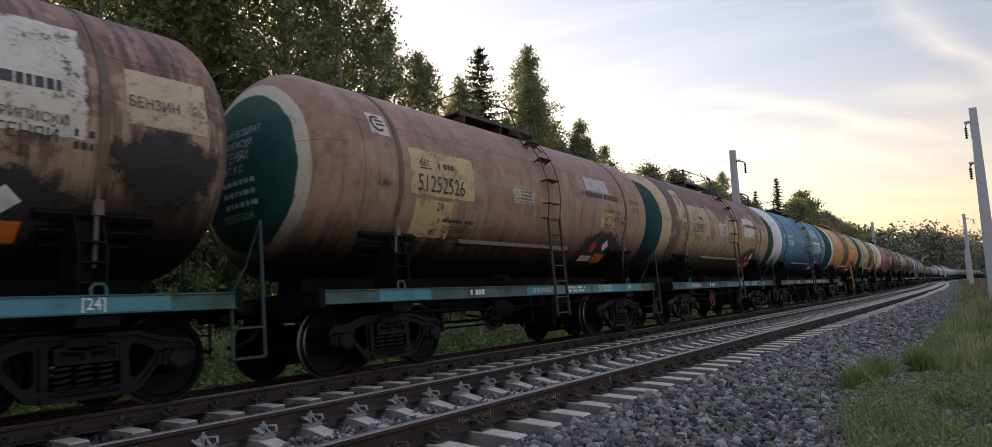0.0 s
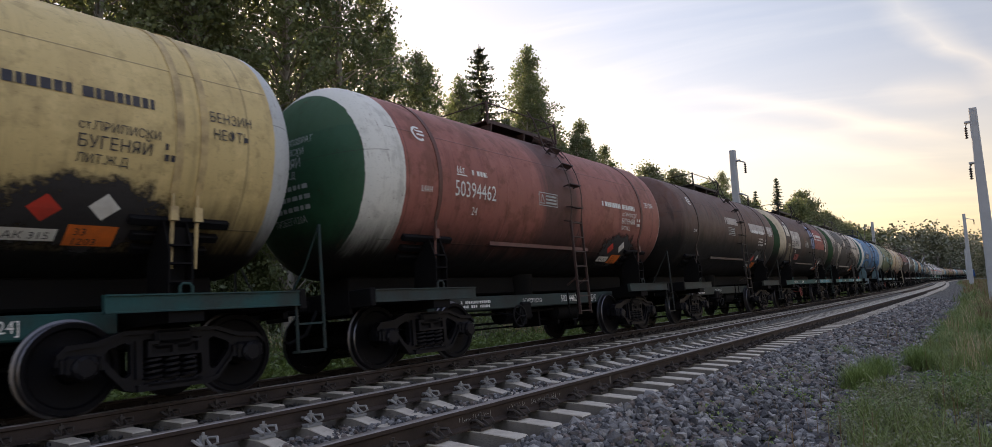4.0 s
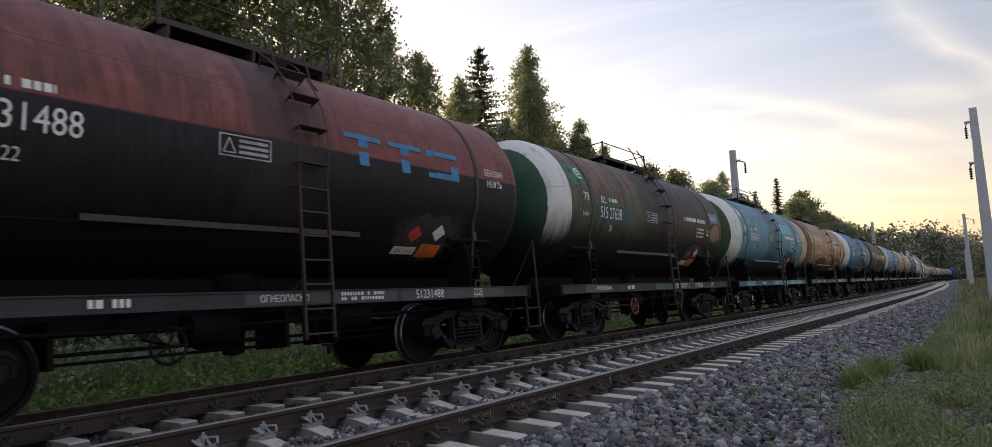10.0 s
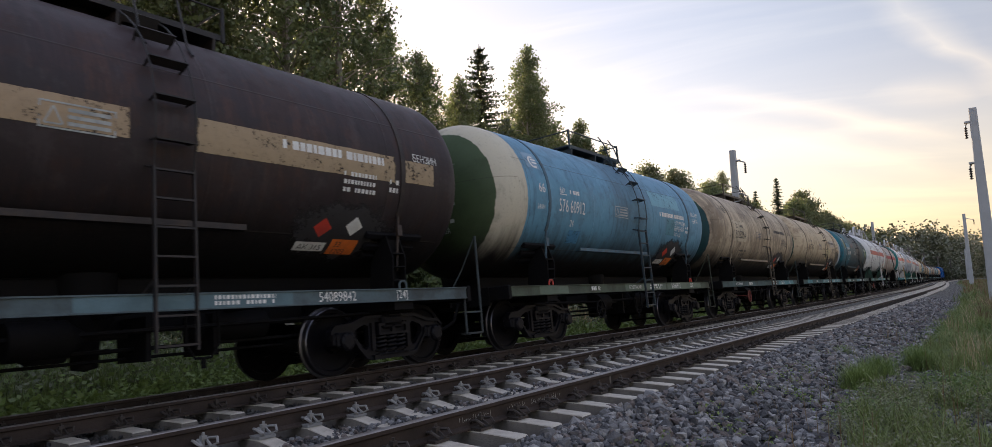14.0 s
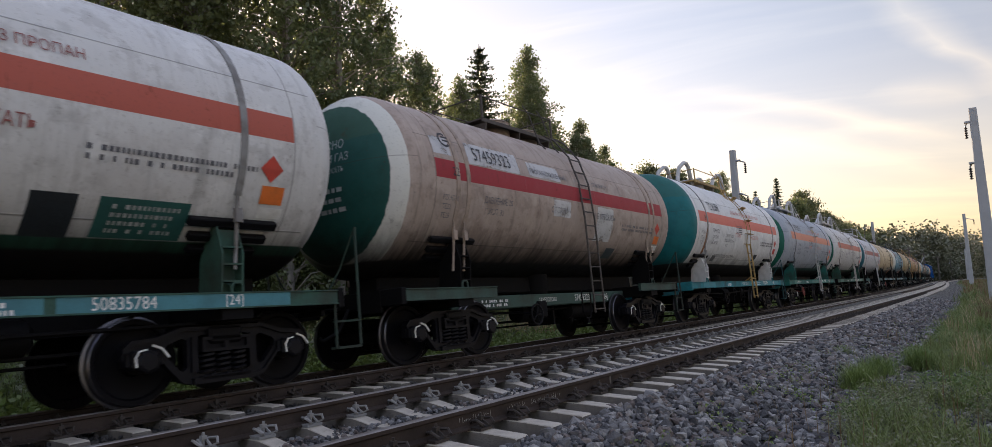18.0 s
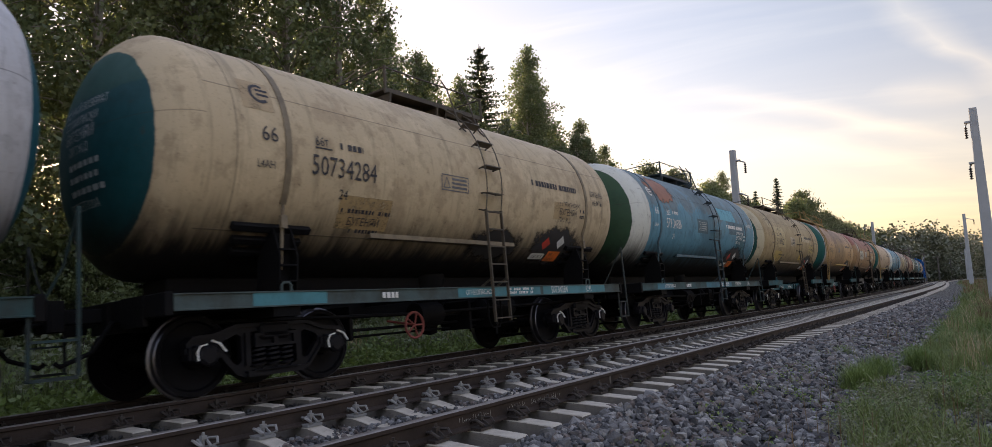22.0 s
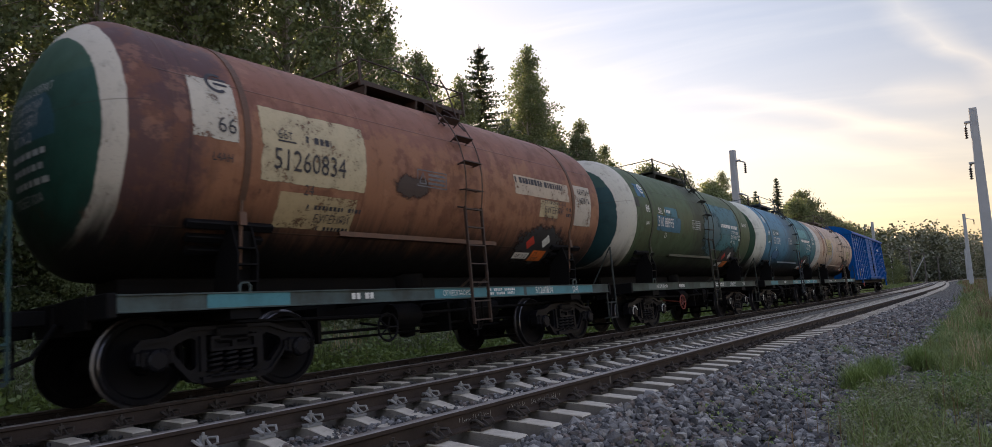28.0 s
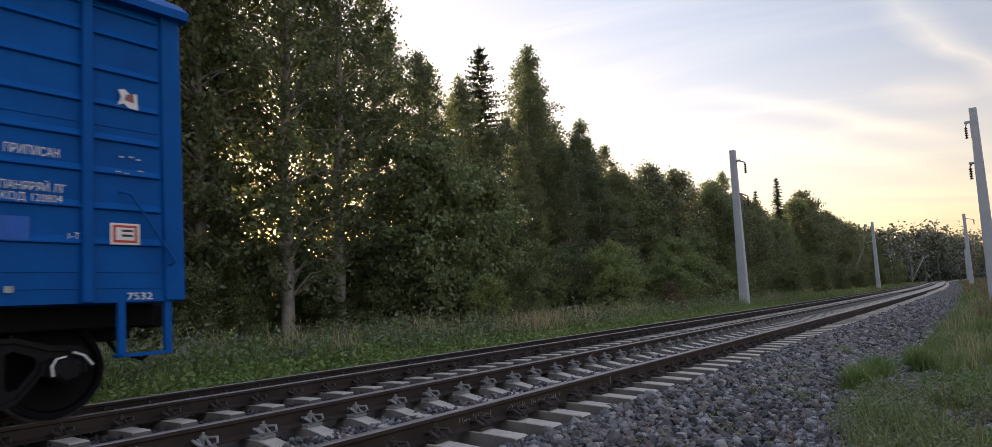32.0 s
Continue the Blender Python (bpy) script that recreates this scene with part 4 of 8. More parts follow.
def panel(parent, y0, y1, h0, h1, mat, rad=RAD, name="paint_panel", lift=0.003):
    vs, fs = [], []
    k = max(2, int(abs(h1 - h0) / 0.08))
    for i in range(k + 1):
        h = h0 + (h1 - h0) * i / k
        vs += [wrap(y0, h, rad, lift), wrap(y1, h, rad, lift)]
    for i in range(k):
        fs.append((2 * i, 2 * i + 1, 2 * i + 3, 2 * i + 2))
    return part(name, soup(name, vs, fs, mat), None, parent)


def bars(parent, y, h, rows, width, mat, rad=RAD, high=0.05, gap=0.05, seed=1, slab=None):
    """Small print that cannot be read: broken bars."""
    rnd = random.Random(seed)
    vs, fs = [], []
    for r in range(rows):
        x = 0.0
        top = h - r * (high + gap)
        while x < width * (1 if r == 0 else 0.95):
            w = rnd.uniform(0.45, 1.0) * min(high * 0.95, 0.16)
            w = min(w, width - x)
            q = [(x, top), (x + w, top), (x + w, top - high), (x, top - high)]
            o = len(vs)
            vs += [(slab, y + u, v) if slab else wrap(y + u, v, rad, 0.007) for u, v in q]
            fs.append((o + 3, o + 2, o + 1, o))
            x += w + (0.022 if rnd.random() < 0.82 else 0.09)
    return part("small_print", soup("small_print", vs, fs, mat), None, parent)


def diamond(parent, y, h, r, mat, rad=RAD, name="placard"):
    vs = [wrap(y - r, h, rad, 0.009), wrap(y, h - r, rad, 0.009), wrap(y + r, h, rad, 0.009), wrap(y, h + r, rad, 0.009), wrap(y, h, rad, 0.009)]
    return part(name, soup(name, vs, [(0, 1, 4), (1, 2, 4), (2, 3, 4), (3, 0, 4)], mat), None, parent)


def on_sill(parent, text, y, z, size, mat, x=1.456):
    vs, fs = letters(text, size)
    return part("sill_lettering", soup("sill_lettering", [(x, y + u * 0.85, z + v) for u, v in vs], fs, mat), None, parent)


def sill_panel(parent, y0, y1, z0, z1, mat, x=1.453):
    return part("sill_panel", soup("sill_panel", [(x, y0, z0), (x, y1, z0), (x, y1, z1), (x, y0, z1)], [(0, 1, 2, 3)], mat), None, parent)


# ---- the wagons' shared pieces ----
SHELL = shell_mesh(HALF, RAD, AXIS)
STRAPS = {y: strap_mesh(RAD, y) for y in (-3.9, 3.9, -4.06, -3.78, 3.78, 4.06)}
LADDER = ladder_mesh(RAD, 0.55, 2.5)
STEPS = [step_mesh(RAD, radians(a)) for a in (-8, 8, 24, 40, 56)]
PLATFORM, RAILING = platform_mesh(RAD, 2.7, 1.3), railing_mesh(RAD, 2.7, 1.3)
BRACKETS = [bracket_mesh(RAD, 2.7, 1.3, q) for q in (-1, 0, 1)]
HATCH = hatch_mesh(RAD)
SADDLE = sides(lambda s: saddle_mesh(s, RAD))
PADS = sides(lambda s: pads_mesh(s, RAD))
CORNER = {-1: corner_mesh(-5.75, 1), 1: corner_mesh(5.75, -1)}
SILL_Z = (0.98, 1.17)


def put(name, me, mat, parent, label="", loc=None):
    """A shared mesh as a part, in the wagon's own paint."""
    ob = part(name, me, None, parent, label)
    if me.materials and me.materials[0] is None:
        ob.material_slots[0].link = "OBJECT"
        ob.material_slots[0].material = mat
    if loc:
        ob.location = loc
    return ob


def sill_meshes():
    out = {}
    for s in (1, -1):
        out["full", s] = mesh_of("side_sill", channel(s, -5.36, 5.36, *SILL_Z), None)
        for e in (1, -1):
            out["end", s, e] = mesh_of("side_sill", channel(s, *sorted((e * 5.36, e * 3.05)), *SILL_Z), None)
    for e in (1, -1):
        bm = bar((0, e * 5.41, 1.06), (2.9, 0.10, 0.26))
        for s in (-1, 1):
            box(bm, (s * 0.75, e * 5.45, 1.02), (0.5, 0.06, 0.34))
        out["beam", e] = mesh_of("end_beam", bm, None)
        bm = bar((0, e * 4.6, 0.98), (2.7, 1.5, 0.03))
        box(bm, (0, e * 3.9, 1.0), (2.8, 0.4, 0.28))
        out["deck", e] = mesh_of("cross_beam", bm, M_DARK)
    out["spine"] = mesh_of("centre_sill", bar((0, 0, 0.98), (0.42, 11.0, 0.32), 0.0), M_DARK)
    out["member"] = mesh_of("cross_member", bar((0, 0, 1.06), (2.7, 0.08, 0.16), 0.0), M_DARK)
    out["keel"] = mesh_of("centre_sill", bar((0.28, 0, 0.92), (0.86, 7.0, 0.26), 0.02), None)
    return out


SILLS = sill_meshes()
CRADLE = mesh_of("tank_cradle", bar((0, 0, 1.29), (0.62, 9.7, 0.36), 0.03), M_DARK)


def ledge_mesh(z=1.95, y0=-2.3, y1=1.4, deep=0.12):
    bm = bmesh.new()
    x = math.sqrt(RAD ** 2 - (AXIS - z) ** 2)
    box(bm, (x + deep / 2 - 0.02, (y0 + y1) / 2, z), (deep, y1 - y0, 0.025))
    box(bm, (x + deep - 0.02, (y0 + y1) / 2, z + 0.025), (0.012, y1 - y0, 0.07))
    return mesh_of("drip_ledge", bm, None)


def eye_mesh():
    bm = bmesh.new()
    rod(bm, [(1.40, -0.07, 1.16), (1.40, -0.07, 1.24), (1.40, -0.04, 1.28), (1.40, 0.04, 1.28), (1.40, 0.07, 1.24), (1.40, 0.07, 1.16)], 0.018, 6)
    return mesh_of("towing_eye", bm, None)


def arch_mesh(y0, y1, x, high=0.62):
    """One bowed guard pipe over the gas valves."""
    bm = bmesh.new()
    z = AXIS + RAD - 0.12
    pts = [(x, y0, z), (x, y0 + 0.12, z + high * 0.38), (x, y0 + 0.35, z + high * 0.72), (x, y1 - 0.62, z + high * 0.97), (x, y1 - 0.36, z + high), (x, y1 - 0.18, z + high * 0.86), (x, y1, z)]
    rod(bm, pts, 0.068, 10)
    return mesh_of("guard_pipe", bm, None, smooth=60)


def dome_mesh(rad, high):
    bm = bmesh.new()
    z = AXIS + RAD - 0.08
    lathe(bm, [(z, rad), (z + high, rad), (z + high + 0.02, rad + 0.02), (z + high + 0.05, rad * 0.95), (z + high + 0.1, 0.0)], "z", 24)
    return mesh_of("valve_dome", bm, None, smooth=40)


def bow_ladder_mesh():
    """Ladder that bows over the shoulder of a tank down to the sill."""
    bm = bmesh.new()
    path = [(1.66, 0.55), (1.66, 2.6), (1.60, 3.4), (1.42, 4.0), (1.10, 4.45), (0.85, 4.62)]
    for q in (0.08, 0.52):
        rod(bm, [(x, q, z) for x, z in path], 0.022, 6)
    for i in range(14):
        f = i / 13 * (len(path) - 1)
        k = min(int(f), len(path) - 2)
        x, z = (path[k][j] + (path[k + 1][j] - path[k][j]) * (f - k) for j in (0, 1))
        z = 0.62 + (4.55 - 0.62) * i / 13
        for (x0, z0), (x1, z1) in zip(path, path[1:]):
            if z0 <= z <= z1:
                x = x0 + (x1 - x0) * (z - z0) / (z1 - z0)
        rod(bm, [(x, 0.08, z), (x, 0.52, z)], 0.015, 5)
    return mesh_of("ladder", bm, None)


def end_ladder_mesh():
    bm = bmesh.new()
    for q in (-5.0, -4.55):
        rod(bm, [(1.46, q, 1.1), (1.62, q, 2.6), (1.60, q, 3.4), (1.30, q, 4.2), (0.8, q, 4.75), (0.75, q, 5.1)], 0.022, 6)
    for i in range(10):
        z = 1.35 + i * 0.33
        x = 1.62 if 2.4 < z < 3.4 else (1.46 + 0.16 * (z - 1.1) / 1.5 if z <= 2.4 else 1.62 - 0.32 * (z - 3.4) / 0.8)
        rod(bm, [(x, -5.0, z), (x, -4.55, z)], 0.015, 5)
    return mesh_of("ladder", bm, None)


LEDGE, EYE = ledge_mesh(), eye_mesh()
DEEP_LEDGE = ledge_mesh(2.02, -1.0, 2.6, 0.16)
ARCHES = [arch_mesh(-2.75, -1.3, x, 0.84) for x in (0.42, -0.3)] + [arch_mesh(0.8, 2.3, x, 0.84) for x in (0.42, -0.3)]
DOME, FAT_DOME = dome_mesh(0.38, 0.42), dome_mesh(0.48, 0.34)
BOW_LADDER, END_LADDER = bow_ladder_mesh(), end_ladder_mesh()
LONG_PLATFORM, LONG_RAILING = platform_mesh(RAD, 6.4, 1.1), railing_mesh(RAD, 6.4, 1.1)


def tank_wagon(num, spec):
    """A four-axle tank wagon in the paint that its row of the table names."""
    get = spec.get
    body = spec["body"]
    top = thing("tank_wagon", spec["label"], "tank wagon", "wagons of the train")
    keys = ("body", "top", "low", "nose", "ring", "nose_r", "ring_r", "rust", "streak", "low_z", "spill", "spill_w", "stripe", "rustcol", "front", "rear", "lower", "belly", "drip", "drip_to")
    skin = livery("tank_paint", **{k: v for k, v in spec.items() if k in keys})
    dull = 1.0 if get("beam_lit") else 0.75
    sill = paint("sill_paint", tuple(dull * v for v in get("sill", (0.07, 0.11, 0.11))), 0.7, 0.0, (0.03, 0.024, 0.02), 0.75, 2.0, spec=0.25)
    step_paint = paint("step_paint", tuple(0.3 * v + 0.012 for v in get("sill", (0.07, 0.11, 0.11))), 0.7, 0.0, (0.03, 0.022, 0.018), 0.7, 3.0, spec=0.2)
    trim = paint("fitting_paint", get("trim", tuple(0.42 * v for v in body)), 0.6, 0.0, (0.05, 0.03, 0.02), 0.6, 4.0)
    lad = paint("ladder_paint", get("ladder", tuple(0.13 * v + 0.006 for v in body)), 0.6, 0.0, (0.03, 0.02, 0.02), 0.6, 4.0)
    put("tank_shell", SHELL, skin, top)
    half, kind = get("half", False), get("kind", "oil")
    for y in ((-4.06, -3.78, 3.78, 4.06) if get("double") else (-3.9, 3.9)):
        put("strap", STRAPS[y], trim, top)
    for s in (1, -1):
        if half:
            for e in (1, -1):
                put("side_sill", SILLS["end", s, e], sill, top)
        else:
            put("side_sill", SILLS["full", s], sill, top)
        for e in (1, -1):
            put("saddle", SADDLE[s], shade(get("saddle")) if get("saddle") else sill if kind == "gas" else M_DARK, top, loc=(0, e * 3.85, 0))
            put("padding_block", PADS[s], M_BLACK, top, loc=(0, e * 3.95, 0))
    for e in (1, -1):
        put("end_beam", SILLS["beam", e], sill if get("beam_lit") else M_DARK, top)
        put("cross_beam", SILLS["deck", e], None, top)
        c = put("coupler", COUPLER, None, top, loc=(0, e * 6.01, 0))
        if e > 0:
            c.rotation_euler = (0, 0, math.pi)
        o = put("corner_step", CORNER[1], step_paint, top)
        if e < 0:
            o.rotation_euler = (0, 0, math.pi)
        put("towing_eye", EYE, M_RED if get("red_eye") else sill, top, loc=(0, e * 3.9, 0))
    if not half:
        for q in (-3.0, -1.5, 0, 1.5, 3.0):
            put("cross_member", SILLS["member"], None, top, loc=(0, q, 0))
    put("centre_sill", SILLS["keel"] if half else SILLS["spine"], sill if half else None, top)
    put("tank_cradle", CRADLE, None, top)
    put("brake_rigging", BRAKE, None, top, loc=(-0.42, 0, -0.1) if half else None)
    put("air_reservoir", RESERVOIR, None, top, loc=(-0.2, 0, -0.16) if half else None)
    put("handwheel", HANDWHEEL, shade((0.22, 0.05, 0.04)) if num % 3 == 2 else M_BLACK, top)
    put("drain_valve", SUMP, None, top)
    put("air_valve", VALVE, None, top)
    put("brake_hanger", HANGER, None, top)
    if kind == "oil":
        put("ladder", LADDER, lad, top)
        for m in STEPS:
            put("step", m, lad, top)
        put("platform", PLATFORM, lad, top, loc=(0, 0.2, 0))
        for m in BRACKETS:
            put("platform_bracket", m, lad, top, loc=(0, 0.2, 0))
        put("railing", RAILING, lad, top, loc=(0, 0.2, 0))
        put("hatch", HATCH, lad, top)
        put("drip_ledge", LEDGE, trim, top)
    elif kind == "long":
        put("ladder", END_LADDER, lad, top)
        put("platform", LONG_PLATFORM, lad, top, loc=(0, -1.7, 0))
        put("railing", LONG_RAILING, lad, top, loc=(0, -1.7, 0))
        put("hatch", HATCH, lad, top)
        put("drip_ledge", DEEP_LEDGE, shade((0.40, 0.26, 0.05)), top)
    elif kind == "gas":
        put("ladder", LADDER, lad, top)
        for m in STEPS:
            put("step", m, lad, top)
        for m in ARCHES:
            put("guard_pipe", m, shade((0.5, 0.5, 0.5)), top)
        put("valve_dome", FAT_DOME, shade((0.5, 0.5, 0.5)), top, loc=(0, -0.35, 0))
        put("platform", PLATFORM, lad, top, loc=(0, -0.3, 0))
        put("railing", RAILING, lad, top, loc=(0, -0.3, 0))
    else:
        put("ladder", BOW_LADDER, lad, top)
        put("valve_dome", FAT_DOME, trim, top, loc=(0, -0.9, 0))
        put("valve_dome", DOME, trim, top, loc=(0, 0.4, -0.05))
        put("platform", PLATFORM, lad, top, loc=(0, -0.6, 0))
        for m in BRACKETS:
            put("platform_bracket", m, lad, top, loc=(0, -0.6, 0))
        put("railing", RAILING, lad, top, loc=(0, -0.6, 0.1))
    for y in (-3.9, 3.9):
        bogie(top, y, num, get("chalk", False))
    marks(top, num, spec)
    if kind == "gas":
        fat = Matrix.Translation((0, 0, AXIS + GAS_UP)) @ Matrix.Diagonal((GAS_WIDE, 1.0, GAS_WIDE, 1)) @ Matrix.Translation((0, 0, -AXIS))
        for o in top.children:
            if o.name.split(".")[0] not in UNDER_TANK:
                o.matrix_basis = fat @ o.matrix_basis
    return top


UNDER_TANK = ("side_sill", "cross_member", "tank_cradle", "saddle", "end_beam", "cross_beam", "coupler", "corner_step", "towing_eye", "centre_sill", "brake_rigging", "air_reservoir", "handwheel", "drain_valve", "air_valve", "brake_hanger", "ladder", "bogie", "wheelset", "sill_lettering", "sill_panel")


def on_nose(u, v, lift=0.012):
    """A point of the front dished end, u to the right, v over the axis."""
    rr = math.hypot(u, v) / RAD
    return (u, DISH - HALF - DISH * math.sqrt(max(0.0, 1 - rr * rr)) - lift, AXIS + v)


def nose_panel(top, u0, u1, v0, v1, col):
    """A painted field on the front dished end."""
    n = 8
    vs = [on_nose(u0 + (u1 - u0) * i / n, v0 + (v1 - v0) * j / n, 0.006) for j in range(n + 1) for i in range(n + 1)]
    fs = [(j * (n + 1) + i, j * (n + 1) + i + 1, (j + 1) * (n + 1) + i + 1, (j + 1) * (n + 1) + i) for j in range(n) for i in range(n)]
    part("paint_panel", soup("paint_panel", vs, fs, shade(col), smooth=True), None, top)


def nose_print(top, num, spec, ink):
    """Rows of stencilled lettering on the dished end."""
    gas = spec.get("kind") in ("gas", "propane")
    if gas:
        rows = (("ПРОПАН", 0.72, 0.15), ("ОГНЕОПАСНО", 0.50, 0.21), ("СЖИЖЕННЫЙ ГАЗ", 0.28, 0.19), ("С ГОРКИ НЕ СПУСКАТЬ", 0.10, 0.13))
    else:
        rows = (("СРОЧНЫЙ ВОЗВРАТ", 0.50, 0.15), ("СТ.ПРИПИСКИ", 0.33, 0.15), ("БУГЕНЯЙ", 0.13, 0.21), ("ЛИТ.Ж.Д", -0.03, 0.15), ("ПРОБЕГ/120А", -0.72, 0.15))
    vs, fs = [], []
    for text, v, size in rows:
        lv, lf = letters(text, size)
        w = max(p[0] for p in lv) * 0.8
        o = len(vs)
        vs += [on_nose(p[0] * 0.8 - w / 2 - 0.05, v + p[1]) for p in lv]
        fs += [tuple(o + k for k in f) for f in lf]
    part("nose_lettering", soup("nose_lettering", vs, fs, ink), None, top)
    rnd = random.Random(num)
    vs, fs = [], []
    for r in range(3):
        x, z = -0.3, -0.14 - 0.16 * r
        while x < 0.42:
            q = rnd.uniform(0.05, 0.14)
            o = len(vs)
            vs += [on_nose(a, b) for a, b in ((x, z), (x + q, z), (x + q, z - 0.07), (x, z - 0.07))]
            fs.append((o, o + 1, o + 2, o + 3))
            x += q + 0.035
    part("small_print", soup("small_print", vs, fs, ink), None, top)


def emblem(top, y, h, r, mat):
    """A plain round railway emblem: a broken ring and two bars."""
    n = 14
    vs, fs = [], []
    for i in range(n + 1):
        a = radians(60 + 250 * i / n)
        vs += [wrap(y + r * math.cos(a), h + r * math.sin(a), RAD, 0.007), wrap(y + 0.7 * r * math.cos(a), h + 0.7 * r * math.sin(a), RAD, 0.007)]
    fs += [(2 * i, 2 * i + 1, 2 * i + 3, 2 * i + 2) for i in range(n)]
    for d in (0.25, -0.25):
        o = len(vs)
        vs += [wrap(y + u * r, h + v * r, RAD, 0.007) for u, v in ((-0.3, d), (0.9, d), (0.9, d + 0.25), (-0.3, d + 0.25))]
        fs.append((o + 0, o + 1, o + 2, o + 3))
    part("emblem", soup("emblem", vs, fs, mat), None, top)


def warning(top, y0, y1, h0, h1, mat, back=None):
    """Framed sign with a triangle and rows of small print."""
    if back:
        panel(top, y0 - 0.12, y1 + 0.12, h0 - 0.08, h1 + 0.08, back, name="sign_panel")
    vs, fs = [], []

    def quad(a, b, c, d):
        o = len(vs)
        vs.extend([wrap(a, c, RAD, 0.007), wrap(b, c, RAD, 0.007), wrap(b, d, RAD, 0.007), wrap(a, d, RAD, 0.007)])
        fs.append((o, o + 1, o + 2, o + 3))

    t = 0.018
    quad(y0, y1, h0, h0 + t), quad(y0, y1, h1 - t, h1), quad(y0, y0 + t, h0, h1), quad(y1 - t, y1, h0, h1)
    hh = h1 - h0
    for i in range(3):
        quad(y0 + 0.36 * (y1 - y0), y1 - 0.05, h0 + hh * (0.18 + 0.25 * i), h0 + hh * (0.32 + 0.25 * i))
    a, b, c = (y0 + 0.05, h0 + 0.05), (y0 + 0.30 * (y1 - y0), h0 + 0.05), (y0 + 0.18 * (y1 - y0), h1 - 0.05)
    for p, q in ((a, b), (b, c), (c, a)):
        d = Vector((q[0] - p[0], q[1] - p[1])).normalized() * 0.009
        o = len(vs)
        vs.extend([wrap(u, v, RAD, 0.007) for u, v in ((p[0] + d.y, p[1] - d.x), (q[0] + d.y, q[1] - d.x), (q[0] - d.y, q[1] + d.x), (p[0] - d.y, p[1] + d.x))])
        fs.append((o, o + 1, o + 2, o + 3))
    part("warning_sign", soup("warning_sign", vs, fs, mat), None, top)


def marks(top, num, spec):
    """Stencils, plates and patches of a wagon."""
    get = spec.get
    ink = M_WHITE if get("ink", "w") == "w" else M_INK
    kind = get("kind", "oil")
    for y0, y1, h0, h1, col in get("patch", ()):
        panel(top, y0, y1, h0, h1, worn(col))
    for k, (y0, y1, h0, h1, col) in enumerate(get("stain", ())):
        dy, dh = 0.22 * (y1 - y0), 0.22 * (h1 - h0)
        panel(top, y0 - dy, y1 + dy, h0 - dh, h1 + dh, worn(col, True), name="stain", lift=0.0045 + 0.0005 * k)
    for text, y, h, size in get("text", ()):
        on_tank(top, text, y, h, size, ink)
    for y0, y1, h0, h1, slant, col in get("stroke", ()):
        vs = [wrap(y0, h0, RAD, 0.009), wrap(y1, h0, RAD, 0.009), wrap(y1 + slant, h1, RAD, 0.009), wrap(y0 + slant, h1, RAD, 0.009)]
        part("sign_stroke", soup("sign_stroke", vs, [(0, 1, 2, 3)], shade(col)), None, top)
    for y, h, r in get("roundel", ()):
        emblem(top, y, h, r, M_WHITE)
    number = get("number")
    gas = kind in ("gas", "propane")
    if number:
        h = 0.36 if gas else -0.33
        wide = 1.45 / (len(number) * 0.62 * 0.385)
        on_tank(top, number, -3.55, h, 0.385, M_INK if get("dark_number") else ink, narrow=min(wide, 0.8), name="wagon_number")
        if not gas:
            on_tank(top, "66т", -3.48, 0.06, 0.19, ink)
            panel(top, -3.48, -3.2, 0.025, 0.045, ink, name="underline", lift=0.008)
            bars(top, -3.05, 0.16, 1, 0.42, ink, high=0.09)
            on_tank(top, get("stamp", "24"), -3.05, -0.62, 0.20, ink)
    if get("code"):
        on_tank(top, get("code"), -4.30, 0.0, 0.28, ink, narrow=0.9)
    if get("logo", True):
        emblem(top, -4.22, 0.66, 0.15, ink)
    if kind == "oil":
        on_tank(top, "L4AH", -4.36, -0.34, 0.14, ink)
    if get("home"):
        hb = -0.86
        bars(top, -2.95, hb + 0.12, 1, 0.95, ink, high=0.06)
        on_tank(top, "БУГЕНЯЙ", -2.8, hb - 0.12, 0.17, ink)
        bars(top, -2.7, hb - 0.18, 1, 0.55, ink, high=0.06)
    if get("sign", kind != "propane"):
        warning(top, -0.95, -0.25, -0.27, 0.0, ink if num in (17, 31) else M_STENCIL if ink == M_WHITE else M_GREY_INK, shade(get("sign_back")) if get("sign_back") else None)
    if get("owner", not gas):
        bars(top, 1.75, 0.22 if ink == M_INK else 0.06, 1, 1.75, ink, high=0.115)
        if num in (7, 10, 14, 18, 22):
            bars(top, 2.75, -0.22, 3, 0.6, ink, high=0.06)
        else:
            for text, h, size in (("ст.ПРИПИСКИ", -0.22, 0.13), ("БУГЕНЯЙ", -0.40, 0.18), ("ЛИТ.Ж.Д", -0.55, 0.13)):
                on_tank(top, text, 2.75, h, size, ink, narrow=0.9)
        if num != 39:
            bars(top, 3.62, -0.24, 2, 0.2, ink, high=0.07)
    if get("goods", not gas):
        on_tank(top, "БЕНЗИН", 4.12, 0.10, 0.17, ink)
        if num % 2:
            on_tank(top, "НЕФТЬ", 4.16, -0.10, 0.17, ink)
    if gas:
        red = M_SALMON if num in (25, 26) else shade((0.30, 0.09, 0.08)) if num == 23 else M_GREY_INK
        for text, h in (("P27,6DN", -0.42), ("TE22", -0.57), ("TE25", -0.72)):
            on_tank(top, text, -4.45, h, 0.13, M_GREY_INK)
